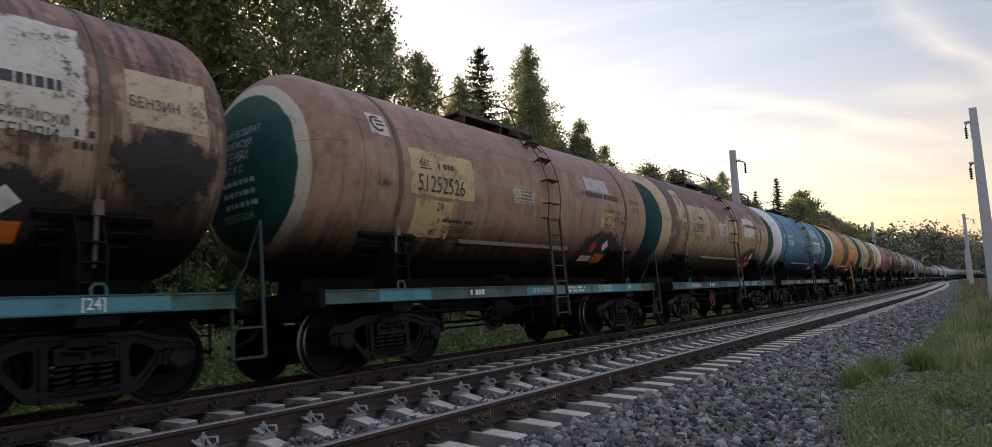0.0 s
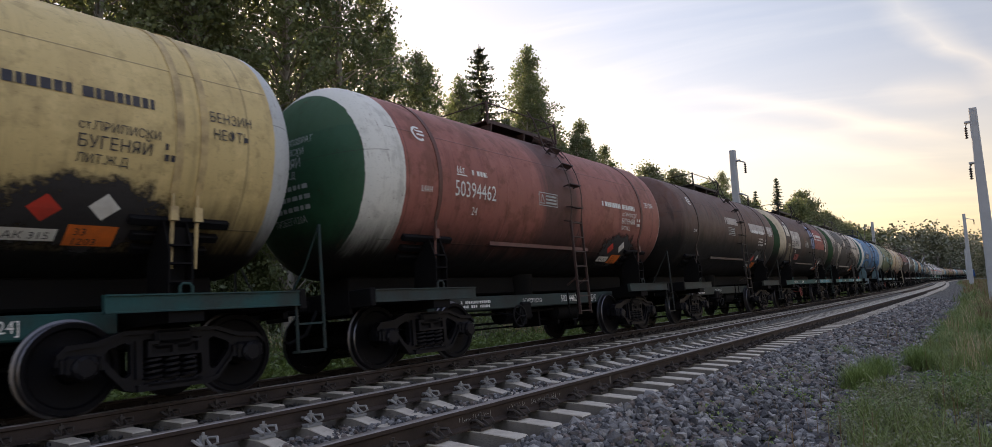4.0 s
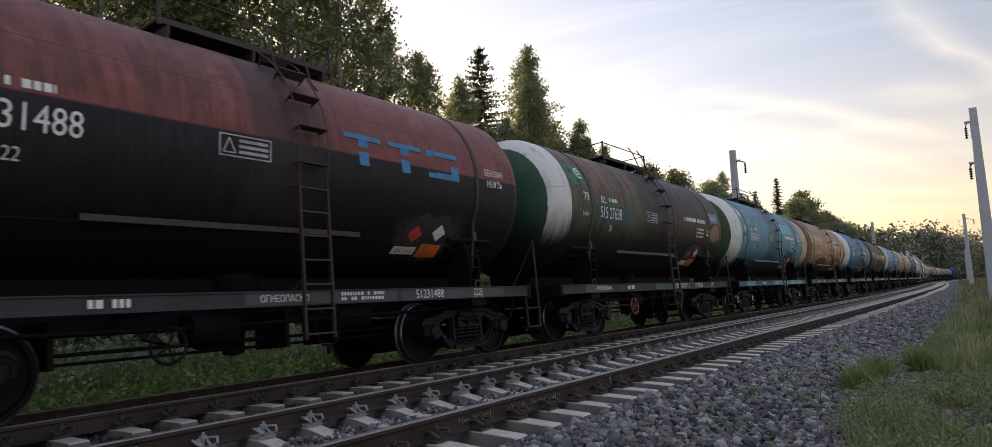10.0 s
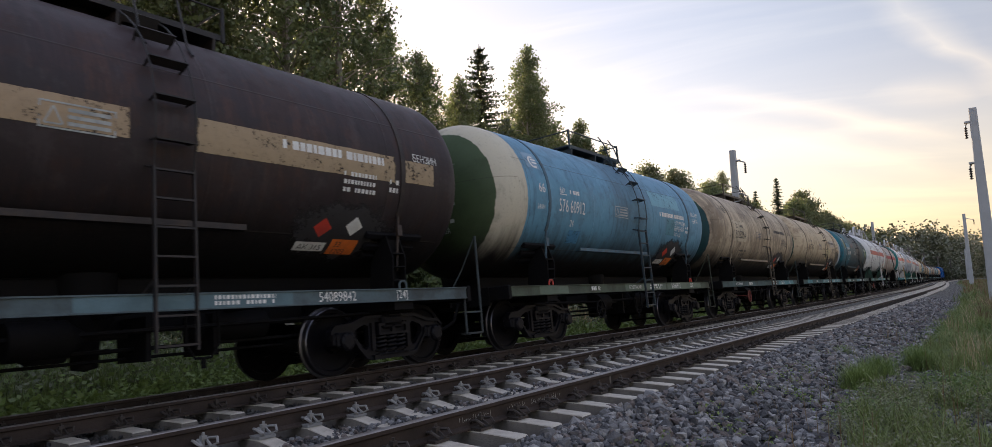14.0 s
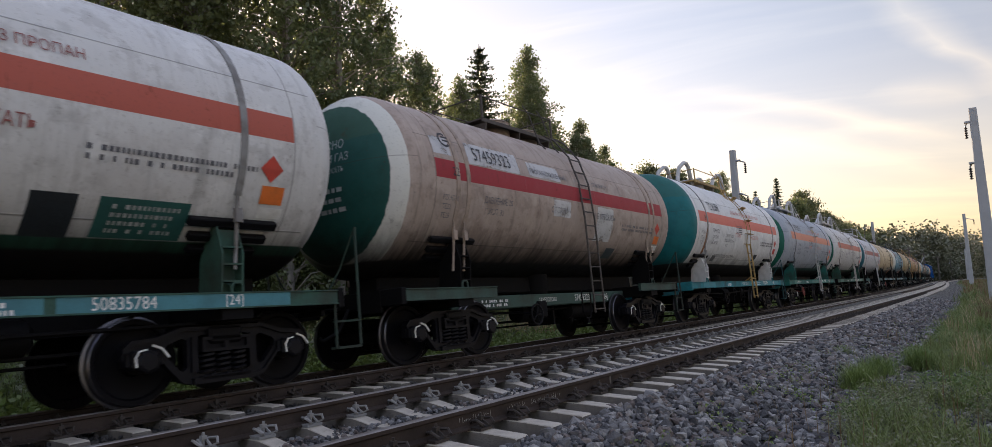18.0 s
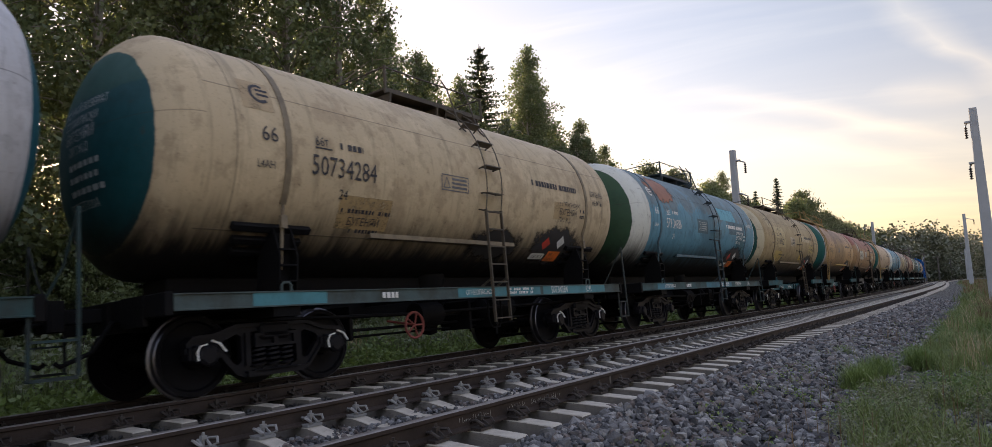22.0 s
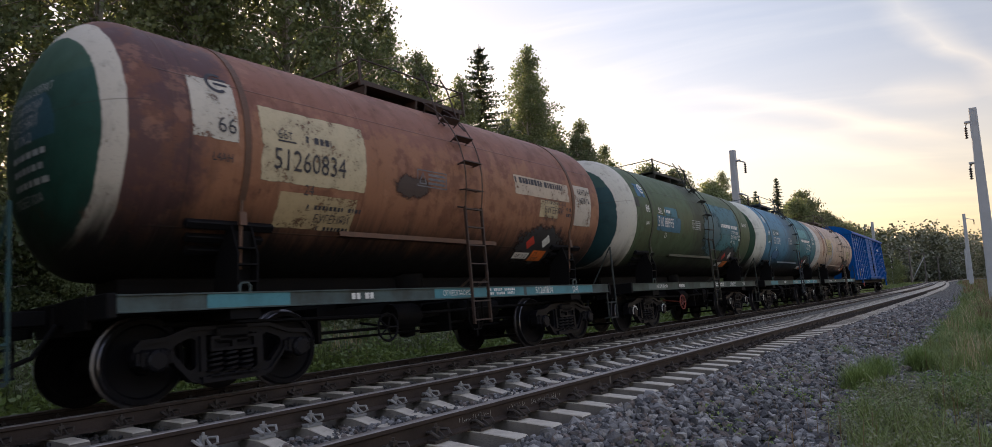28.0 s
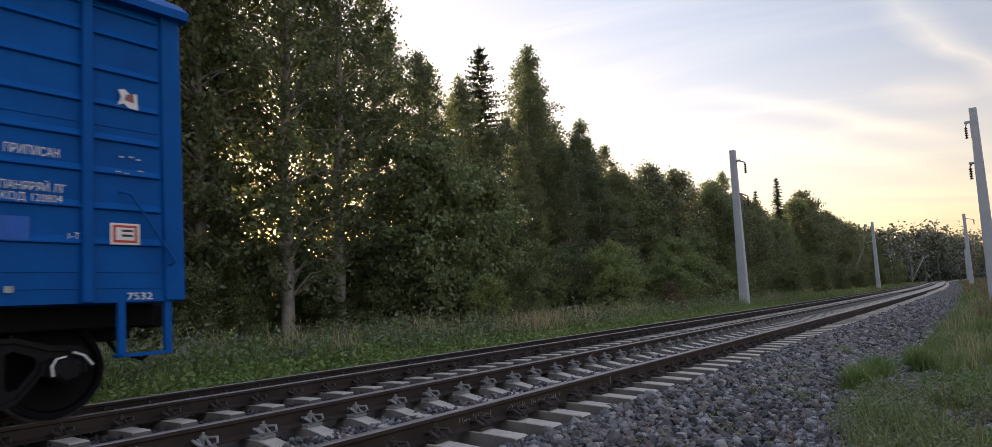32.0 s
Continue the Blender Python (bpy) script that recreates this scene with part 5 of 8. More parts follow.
        if kind == "gas":
            for text, y, h, size in (("П299146 [22]", -3.45, -0.33, 0.16), ("СМ.75.7 М³", -3.4, -0.52, 0.15), ("НАП.64.5 М³", -3.45, -0.70, 0.15), ("ДАВЛЕНИЕ 2,0 МПА", -2.15, -0.42, 0.13), ("ГИДР.ИСП. 2,76 МПА", -2.15, -0.58, 0.13), ("ИСП.", -2.0, -0.74, 0.13)):
                on_tank(top, text, y, h, size, M_GREY_INK, narrow=0.75)
            on_tank(top, "ПЕРЕВОЗКА ПРОПИЛЕНА ЗАПРЕЩЕНА" if num == 25 else "ТАРА 37900", -2.7, -1.12, 0.15, M_GREY_INK, narrow=0.75)
            on_tank(top, "СЖИЖЕННЫЙ УГЛЕВОДОРОДНЫЙ ГАЗ ПРОПАН", -1.3, 0.38, 0.17, red, narrow=0.85)
        else:
            for text, y, h, size in (("ДАВЛЕНИЕ 20", -3.35, -0.38, 0.16), ("Г.ИСП. 30", -3.3, -0.58, 0.16), ("ПРОПАН-СЖИЖЕННЫЙ", -1.75, 0.36, 0.15), ("ОГНЕОПАСНО", 0.8, 0.36, 0.14)):
                on_tank(top, text, y, h, size, M_GREY_INK, narrow=0.8)
        on_tank(top, "С ГОРКИ", -1.1, -0.38, 0.18, red)
        on_tank(top, "НЕ СПУСКАТЬ", 0.75, -0.38, 0.18, red)
        bars(top, 2.2, -0.42, 2, 1.9, M_GREY_INK, high=0.055, gap=0.04, seed=num)
        if kind == "gas":
            panel(top, 1.8, 2.22, -1.42, -0.92, shade((0.015, 0.02, 0.025)), name="data_panel")
            if num != 25:
                board = panel(top, 2.42, 3.38, -1.40, -0.92, shade((0.02, 0.10, 0.09)), name="data_panel")
                bars(board, 2.55, -0.99, 4, 0.72, M_STENCIL, high=0.05, gap=0.045, seed=num)
            else:
                panel(top, -2.84, -2.5, -1.28, -1.06, shade((0.10, 0.105, 0.11)), name="data_plate", lift=0.02)
                panel(top, -4.05, -3.86, -1.55, -0.05, worn((0.30, 0.13, 0.05), True), name="stain", lift=0.006)
            if num in (26, 27):
                label_ = panel(top, 0.5, 1.02, 0.44, 0.62, shade((0.50, 0.36, 0.04)), name="yellow_sign")
                bars(label_, 0.56, 0.58, 2, 0.4, M_INK, high=0.045, gap=0.03, seed=num)
        else:
            panel(top, 1.75, 2.2, -1.35, -1.05, shade((0.03, 0.05, 0.06)), name="data_panel")
        on_tank(top, get("stamp", "22"), -4.2, 0.0, 0.22, M_INK)
        diamond(top, 4.3, -0.42, 0.16, M_RED)
        panel(top, 4.2, 4.52, -0.84, -0.62, M_RED if num in (25, 27) else M_ORANGE, name="hazard_plate", lift=0.008)
        panel(top, 4.22, 4.56, -1.02, -0.88, M_WHITE, name="code_plate", lift=0.008)
    else:
        panel(top, 1.9, 4.0, -1.78, -0.58, worn(get("soot", (0.03, 0.028, 0.03)), True), name="stain", lift=0.0045)
        diamond(top, 2.58, -1.05, 0.155, M_RED)
        diamond(top, 3.12, -1.0, 0.155, M_WHITE)
        box_ = panel(top, 2.25, 2.76, -1.45, -1.29, M_WHITE, name="code_plate", lift=0.008)
        vs, fs = letters("АК 315", 0.13)
        part("code", soup("code", [wrap(2.30 + u, -1.42 + v, RAD, 0.013) for u, v in vs], fs, M_INK), None, box_)
        plate = panel(top, 2.84, 3.32, -1.50, -1.22, M_ORANGE, name="hazard_plate", lift=0.008)
        for text, hh in (("33", -1.35), ("1203", -1.48)):
            vs, fs = letters(text, 0.13)
            part("code", soup("code", [wrap(2.90 + u, hh + v, RAD, 0.013) for u, v in vs], fs, M_INK), None, plate)
    # end lettering
    for field in get("nose_patch", ()):
        nose_panel(top, *field)
    if spec.get("nose"):
        nose_print(top, num, spec, M_WHITE if spec.get("kind") == "gas" else M_STENCIL)
    # sill lettering
    z0, z1 = SILL_Z
    tint = shade(get("sill_tint", (0.05, 0.20, 0.24)))
    zt = z0 + 0.055
    if not get("half"):
        for a, b in ((-4.4, -3.3), (-0.6, 1.9), (2.0, 4.6)):
            if (num + int(a)) % 4:
                sill_panel(top, a, b, z0 + 0.018, z1 - 0.018, tint, 1.437)
        bars(top, -2.3, zt + 0.085, 1, 0.4, M_WHITE, high=0.085, slab=1.440, seed=num)
        if num % 2:
            on_sill(top, "ОГНЕОПАСНО", -0.4, zt, 0.12, M_WHITE, 1.440)
        else:
            on_sill(top, "АВТОРЕЖИМЫ", -3.9, zt, 0.12, M_WHITE, 1.440)
        bars(top, 0.85, z1 - 0.035, 2, 0.8, M_WHITE, high=0.045, gap=0.02, slab=1.440, seed=num + 3)
        if number:
            on_sill(top, number.replace(" ", ""), 2.3, zt - 0.02, 0.19, M_WHITE, 1.440)
        on_sill(top, "[" + get("stamp", "24") + "]", 3.72, zt - 0.01, 0.17, M_WHITE, 1.440)
    else:
        xk = 0.716
        if number:
            on_sill(top, number.replace(" ", ""), 0.92, 0.86, 0.21, M_WHITE, xk)
            on_sill(top, "[24]", 2.32, 0.87, 0.18, M_WHITE, xk)
        bars(top, -2.6, 0.97, 2, 0.9, M_WHITE, high=0.05, gap=0.03, slab=xk, seed=num)
        on_sill(top, "ОГНЕОПАСНО", -0.6, 0.88, 0.12, M_WHITE, xk)


M_SALMON = shade((0.60, 0.20, 0.15))
WHITE_P, CREAM_P, GREEN_N = (0.62, 0.62, 0.58), (0.50, 0.42, 0.30), (0.012, 0.085, 0.075)
OIL, TANP, PALE, TEALP = (0.02, 0.018, 0.018), (0.47, 0.36, 0.18), (0.55, 0.51, 0.44), (0.02, 0.16, 0.18)
W = [
    dict(label="brown and cream tank wagon streaked with oil", drip=0.6, body=(0.34, 0.24, 0.17), top=(0.24, 0.13, 0.10), low_z=2.0, ink="b", rust=0.6, streak=0.7, sill=(0.07, 0.17, 0.16), patch=((0.2, 3.75, -0.35, 0.95, PALE), (4.1, 5.0, -0.1, 0.55, (0.45, 0.36, 0.25))), stain=((4.1, 5.0, -0.95, -0.2, OIL), (0.3, 2.0, -0.6, -0.25, (0.40, 0.33, 0.2)))),
    dict(label="brown tank wagon with a green nose and pale ring", body=(0.31, 0.205, 0.15), top=(0.27, 0.165, 0.125), nose=GREEN_N, ring=(0.45, 0.41, 0.34), nose_r=0.74, ring_r=1.02, number="51252526", ink="b", home=True, rust=0.25, sill=(0.09, 0.16, 0.16), patch=((-4.4, -4.02, 0.45, 0.85, PALE), (-3.7, -2.1, -0.4, 0.35, TANP), (-3.55, -2.6, -1.1, -0.45, TANP), (-0.95, -0.2, -0.3, 0.02, (0.45, 0.38, 0.28)), (2.0, 3.1, 0.25, 0.6, (0.42, 0.42, 0.40)), (2.6, 3.3, -0.55, -0.2, TANP))),
    dict(label="purple-brown over cream tank wagon with a green nose", body=(0.36, 0.275, 0.17), top=(0.135, 0.075, 0.07), nose=GREEN_N, ring=(0.46, 0.38, 0.25), nose_r=1.07, ring_r=1.38, number="51259877", ink="b", code="66", rust=0.7, front=(0.085, 0.05, 0.055), rustcol=(0.17, 0.09, 0.065), sill=(0.08, 0.17, 0.19), patch=((-4.62, -3.98, -0.1, 0.95, (0.45, 0.36, 0.23)), (-3.75, -2.0, -0.4, 0.5, (0.40, 0.33, 0.24)), (-1.05, -0.15, -0.33, 0.08, PALE), (1.7, 3.1, -0.25, 0.45, PALE))),
    dict(label="light blue tank wagon with a green nose and white ring", body=(0.04, 0.185, 0.33), top=(0.05, 0.17, 0.29), rear=(0.085, 0.17, 0.21), nose=(0.04, 0.10, 0.05), nose_r=1.1, ring=WHITE_P, ring_r=1.54, number="579 69081", code="66", rust=0.3, rustcol=(0.05, 0.08, 0.08), sill=(0.12, 0.15, 0.12), sill_tint=(0.10, 0.14, 0.12), spill=0.35, patch=((1.64, 3.3, 0.3, 0.77, (0.13, 0.37, 0.50)), (1.9, 3.5, -0.55, -0.05, (0.16, 0.30, 0.30)), (2.7, 4.0, -0.5, -0.2, (0.20, 0.36, 0.52))), stain=((2.0, 4.3, -1.5, -0.6, (0.03, 0.10, 0.22)),), soot=(0.03, 0.09, 0.17)),
    dict(label="orange tank wagon with a green nose and white ring", body=(0.55, 0.28, 0.075), top=(0.47, 0.27, 0.12), nose=GREEN_N, nose_r=1.42, ring=WHITE_P, ring_r=1.56, number="51149037", ink="b", code="62", home=True, half=True, sill=(0.02, 0.085, 0.085), trim=(0.46, 0.26, 0.09), rust=0.15, streak=0.35, spill=0.9, spill_w=1.3, ladder=(0.38, 0.22, 0.06), low_z=1.72),
    dict(label="yellow-cream tank wagon with black oil runs", drip=0.55, drip_to=2.0, body=(0.55, 0.43, 0.20), nose=GREEN_N, nose_r=1.43, ring=(0.45, 0.47, 0.47), ring_r=1.56, number="50186774", ink="b", code="62", home=True, half=True, double=True, trim=(0.5, 0.38, 0.18), sill=(0.02, 0.085, 0.085), spill=0.97, spill_w=1.5, rust=0.12, streak=0.3, low_z=1.8),
    dict(label="red-brown tank wagon with a green nose", body=(0.27, 0.10, 0.08), nose=(0.03, 0.10, 0.05), nose_r=1.1, ring=WHITE_P, ring_r=1.54, number="50394462", half=True, spill=0.7, sill=(0.04, 0.06, 0.06)),
    dict(label="dark brown sooty tank wagon", body=(0.085, 0.05, 0.042), top=(0.11, 0.06, 0.05), half=True, rust=0.4, streak=0.7, low_z=2.5, sill=(0.06, 0.07, 0.06), patch=((1.6, 3.75, -0.02, 0.3, (0.42, 0.38, 0.36)), (-1.2, 0.2, 0.1, 0.35, (0.40, 0.36, 0.33)), (4.05, 4.9, 0.0, 0.32, (0.42, 0.38, 0.36)))),
    dict(label="dark tank wagon with a red end and a blue patch", body=(0.022, 0.015, 0.016), top=(0.085, 0.042, 0.04), nose=(0.03, 0.08, 0.03), ring=CREAM_P, nose_r=1.17, ring_r=1.5, number="586 47934", sill=(0.05, 0.13, 0.12), low_z=2.3, rust=0.4, patch=((-4.65, -4.0, 0.1, 0.6, PALE), (-3.75, -2.0, -0.4, 0.4, (0.42, 0.39, 0.36)), (0.5, 1.3, -0.3, 0.95, (0.16, 0.20, 0.34)), (1.35, 3.8, -0.3, 0.85, (0.24, 0.035, 0.03)), (-2.9, -2.1, -0.95, -0.65, (0.25, 0.05, 0.04)), (-4.5, -3.5, -1.0, -0.2, (0.10, 0.08, 0.05))), ink="w", dark_number=True, owner=False, text=(("62", -4.4, 0.2, 0.3),), roundel=((1.72, 0.38, 0.20),), stroke=((2.05, 3.35, 0.34, 0.48, 0.0, (0.62, 0.60, 0.58)), (2.05, 3.3, 0.18, 0.26, 0.0, (0.5, 0.45, 0.44)), (3.92, 4.25, -0.35, 0.0, 0.0, (0.5, 0.46, 0.42)), (4.1, 4.35, 0.02, 0.3, 0.0, (0.5, 0.46, 0.42)))),
    dict(label="dirty white tank wagon with black drips and a green nose", drip=0.92, drip_to=1.3, body=(0.48, 0.43, 0.36), top=(0.50, 0.45, 0.38), nose=(0.03, 0.08, 0.03), nose_r=1.35, number="572 15188", ink="b", code="62", stamp="22", sill=(0.06, 0.15, 0.12), red_eye=True, rust=0.3, streak=0.95, spill=0.5, low_z=2.15, owner=False, goods=False, patch=((-1.45, -0.85, -0.75, -0.5, (0.02, 0.06, 0.03)), (1.5, 3.1, -1.1, -0.72, (0.012, 0.012, 0.016)), (4.15, 4.75, -1.05, -0.15, (0.012, 0.012, 0.016))), stroke=((0.82, 1.0, 0.12, 0.52, 0.22, (0.03, 0.026, 0.028)), (1.15, 1.36, 0.12, 0.52, 0.22, (0.03, 0.026, 0.028)), (1.5, 1.74, 0.12, 0.52, 0.22, (0.03, 0.026, 0.028)), (1.0, 1.9, 0.46, 0.52, 0.03, (0.03, 0.026, 0.028)), (1.95, 2.2, 0.12, 0.22, 0.02, (0.05, 0.045, 0.045)), (2.26, 2.85, 0.12, 0.26, 0.03, (0.05, 0.045, 0.045)), (2.92, 3.75, 0.12, 0.26, 0.03, (0.05, 0.045, 0.045))), stain=((-2.8, 0.6, -1.4, 0.0, (0.018, 0.015, 0.016)), (-4.9, -3.8, -1.2, 0.1, (0.025, 0.018, 0.017)), (0.7, 3.6, -1.5, -0.42, (0.022, 0.017, 0.016)), (0.6, 2.2, -0.5, -0.1, (0.05, 0.04, 0.035)), (-0.4, 0.7, -0.4, 0.9, (0.02, 0.017, 0.017)), (-3.4, -1.2, 0.3, 1.2, (0.03, 0.027, 0.03)))),
    dict(soot=(0.01, 0.02, 0.04), owner=False, goods=False, text=(("СТ", 3.1, -0.35, 0.26),), label="bright blue tank wagon with a white ring", saddle=(0.13, 0.22, 0.26), body=(0.03, 0.165, 0.38), top=(0.05, 0.18, 0.36), nose=(0.035, 0.13, 0.14), nose_r=1.3, ring=WHITE_P, ring_r=1.52, number="51712032", stamp="26", code="72", sill=(0.13, 0.22, 0.26), half=True, spill=0.6, spill_w=0.9, rust=0.35, rustcol=(0.03, 0.08, 0.14), trim=(0.03, 0.07, 0.11), patch=((-3.75, -2.0, -0.42, 0.0, (0.02, 0.03, 0.04)), (-4.9, -4.0, -0.5, -0.2, (0.10, 0.18, 0.22)), (1.2, 2.0, -0.7, -0.3, (0.10, 0.22, 0.24))), stain=((-3.7, -1.6, -1.3, -0.6, (0.05, 0.10, 0.12)),)),
    dict(label="olive green tank wagon with a dark green nose", nose_patch=((-0.35, 0.72, -0.3, 0.62, (0.02, 0.10, 0.13)), (-0.6, 0.3, -1.2, -0.45, (0.015, 0.018, 0.02))), body=(0.115, 0.145, 0.07), nose=(0.09, 0.13, 0.05), nose_r=1.1, ring=(0.46, 0.45, 0.40), ring_r=1.56, number="536 21587", code="66", sill=(0.08, 0.15, 0.14), chalk=True, rust=0.12, streak=0.3, low_z=1.75, sign_back=(0.06, 0.28, 0.36), patch=((-4.46, -3.98, 0.3, 0.92, (0.03, 0.22, 0.30)), (-3.55, -2.57, 0.0, 0.28, (0.03, 0.14, 0.28)), (-4.5, -3.98, -0.28, -0.06, TEALP), (-4.6, -4.1, -0.85, -0.5, (0.02, 0.09, 0.07)), (-3.1, -2.7, -0.65, -0.42, TEALP), (0.55, 1.1, -0.42, -0.04, (0.05, 0.24, 0.28)), (2.6, 3.75, -0.6, -0.3, (0.03, 0.17, 0.22))), stain=((-4.8, -4.5, 0.2, 0.9, (0.10, 0.05, 0.03)),)),
    dict(label="cream tank wagon with rust runs at the straps", nose_patch=((0.15, 1.25, -0.55, -0.12, (0.50, 0.36, 0.05)),), body=(0.53, 0.42, 0.285), number="73122145", stamp="25", ink="b", code="62", half=True, double=True, chalk=True, trim=(0.20, 0.09, 0.06), sill=(0.025, 0.025, 0.03), rust=0.3, rustcol=(0.20, 0.12, 0.07), streak=0.5, low_z=1.95, ladder=(0.40, 0.34, 0.24), logo=False, patch=((-4.75, -4.15, 0.45, 0.9, (0.50, 0.54, 0.60)), (-4.5, -4.15, -0.4, -0.2, (0.55, 0.40, 0.07)), (-3.6, -2.7, 0.05, 0.42, (0.52, 0.38, 0.10)), (-2.3, 2.4, 0.1, 0.42, (0.36, 0.32, 0.30)), (1.0, 3.4, -0.55, 0.05, (0.40, 0.36, 0.32)), (3.1, 3.6, -0.6, -0.35, (0.55, 0.42, 0.1)), (-0.5, 0.1, 0.12, 0.38, (0.50, 0.40, 0.16)), (-4.72, -4.55, 0.68, 0.76, (0.5, 0.05, 0.07)), (-4.66, -4.45, 0.56, 0.64, (0.5, 0.05, 0.07)), (-4.4, -4.2, 0.58, 0.72, (0.5, 0.08, 0.1)))),
    dict(label="red over black tank wagon with a green nose", body=(0.20, 0.06, 0.05), top=(0.17, 0.06, 0.05), trim=(0.02, 0.014, 0.014), lower=(0.006, 0.006, 0.009), drip=0.35, drip_to=1.0, nose=(0.015, 0.11, 0.055), nose_r=0.82, ring=(0.5, 0.5, 0.47), ring_r=1.04, number="51231488", stamp="22", code="62", sill=(0.055, 0.055, 0.065), sill_tint=(0.05, 0.05, 0.06), spill=0.7, spill_w=0.7, rust=0.25, owner=False, stroke=((0.95, 1.65, 0.28, 0.36, 0.0, (0.04, 0.20, 0.40)), (1.2, 1.38, -0.1, 0.28, 0.0, (0.04, 0.20, 0.40)), (1.8, 2.5, 0.28, 0.36, 0.0, (0.04, 0.20, 0.40)), (2.05, 2.23, -0.1, 0.28, 0.0, (0.04, 0.20, 0.40)), (2.65, 2.83, -0.1, 0.36, 0.0, (0.04, 0.20, 0.40)), (2.83, 3.4, 0.27, 0.36, 0.0, (0.04, 0.20, 0.40)), (2.83, 3.4, -0.1, 0.0, 0.0, (0.04, 0.20, 0.40)), (3.2, 3.4, 0.0, 0.14, 0.0, (0.04, 0.20, 0.40)))),
    dict(label="olive and rust tank wagon with a thick white ring", drip=0.6, low_z=2.25, body=(0.075, 0.09, 0.05), rear=(0.035, 0.035, 0.028), top=(0.18, 0.10, 0.07), nose=(0.03, 0.09, 0.05), nose_r=1.0, ring=(0.60, 0.60, 0.58), ring_r=1.5, number="515 27638", stamp="25", code="79", sill=(0.05, 0.07, 0.06), sill_tint=(0.05, 0.09, 0.08), spill=0.9, spill_w=1.7, rust=0.2, patch=((-4.75, -4.0, 0.35, 0.9, (0.03, 0.13, 0.07)), (-3.7, -2.0, -0.45, -0.02, (0.02, 0.06, 0.09)), (3.95, 4.8, 0.0, 0.35, (0.10, 0.22, 0.28))), stain=((4.0, 4.8, -0.6, -0.05, (0.20, 0.12, 0.08)),)),
    dict(label="light blue tank wagon with a green nose", body=(0.105, 0.245, 0.32), top=(0.12, 0.22, 0.27), nose=(0.05, 0.09, 0.035), nose_r=1.12, ring=(0.60, 0.60, 0.54), ring_r=1.55, number="57673642", code="66", chalk=True, sill=(0.07, 0.22, 0.24), sill_tint=(0.07, 0.27, 0.30), spill=0.5, rust=0.2, rustcol=(0.09, 0.07, 0.055), sign_back=(0.02, 0.17, 0.14), patch=((-4.55, -4.0, 0.55, 0.9, (0.22, 0.38, 0.50)), (-4.5, -4.0, -0.32, -0.08, (0.01, 0.14, 0.13)), (-3.6, -2.7, 0.02, 0.24, (0.02, 0.17, 0.16)), (1.3, 3.2, 0.15, 0.65, (0.17, 0.38, 0.48)), (0.8, 1.2, -0.3, -0.1, (0.02, 0.20, 0.18)), (2.1, 2.9, -1.25, -0.55, (0.01, 0.13, 0.11)), (3.1, 3.8, -0.65, -0.25, (0.02, 0.13, 0.15)))),
    dict(label="tan-brown tank wagon with a green nose", body=(0.40, 0.245, 0.125), top=(0.30, 0.195, 0.14), nose=GREEN_N, nose_r=0.95, ring=(0.5, 0.42, 0.30), ring_r=1.25, number="51260958", ink="b", code="66", sill=(0.09, 0.16, 0.16), rust=0.45, rustcol=(0.14, 0.06, 0.035), front=(0.12, 0.06, 0.04), patch=((-4.65, -4.0, 0.0, 0.8, (0.45, 0.36, 0.24)), (-3.75, -2.0, -0.55, 0.45, TANP), (-1.05, -0.15, -0.33, 0.08, (0.48, 0.40, 0.30)), (1.4, 2.6, -0.1, 0.35, (0.5, 0.46, 0.40)), (3.0, 3.6, -0.35, 0.0, TANP)), stain=((-2.7, -0.5, -1.35, -0.75, OIL), (-5.0, -4.6, -0.2, 0.8, (0.05, 0.03, 0.03)), (1.2, 1.9, -1.2, -0.8, (0.07, 0.05, 0.04)))),
    dict(label="blue tank wagon with a green nose and white ring", body=(0.03, 0.175, 0.34), top=(0.04, 0.175, 0.31), rear=(0.08, 0.175, 0.205), nose=(0.03, 0.10, 0.05), nose_r=1.12, ring=WHITE_P, ring_r=1.55, number="553 07284", code="66", chalk=True, sill=(0.09, 0.14, 0.12), red_eye=True, spill=0.4, spill_w=1.8, rust=0.25, rustcol=(0.07, 0.11, 0.11), patch=((-4.45, -4.13, 0.6, 0.9, (0.16, 0.30, 0.40)), (-3.6, -2.6, -0.02, 0.26, (0.03, 0.12, 0.16)), (-3.25, -2.7, -0.62, -0.4, (0.05, 0.16, 0.30)), (1.57, 3.5, 0.2, 0.65, (0.04, 0.28, 0.34)), (0.7, 1.3, -0.35, -0.15, (0.07, 0.19, 0.24)), (2.6, 3.9, -0.7, -0.2, (0.03, 0.22, 0.26)), (-4.35, -3.98, -0.25, -0.02, (0.02, 0.12, 0.14)), (-4.35, -4.0, -0.75, -0.45, (0.02, 0.13, 0.14)))),
    dict(label="dark purple-brown tank wagon with a teal nose", drip=0.5, body=(0.030, 0.021, 0.023), top=(0.04, 0.025, 0.027), nose=(0.02, 0.11, 0.13), nose_r=0.85, ring=(0.36, 0.28, 0.18), ring_r=1.2, number="540 89842", code="62", logo=False, sill=(0.12, 0.17, 0.19), rust=0.25, sill_tint=(0.09, 0.16, 0.19), patch=((-4.6, -4.0, -0.15, 0.3, (0.42, 0.34, 0.22)), (-2.0, -0.1, -0.25, 0.08, (0.36, 0.26, 0.16)), (0.6, 3.75, -0.28, 0.12, (0.34, 0.25, 0.15)), (3.95, 4.6, -0.25, 0.1, (0.34, 0.25, 0.15)), (-3.3, -2.2, -0.75, -0.45, (0.02, 0.26, 0.27)))),
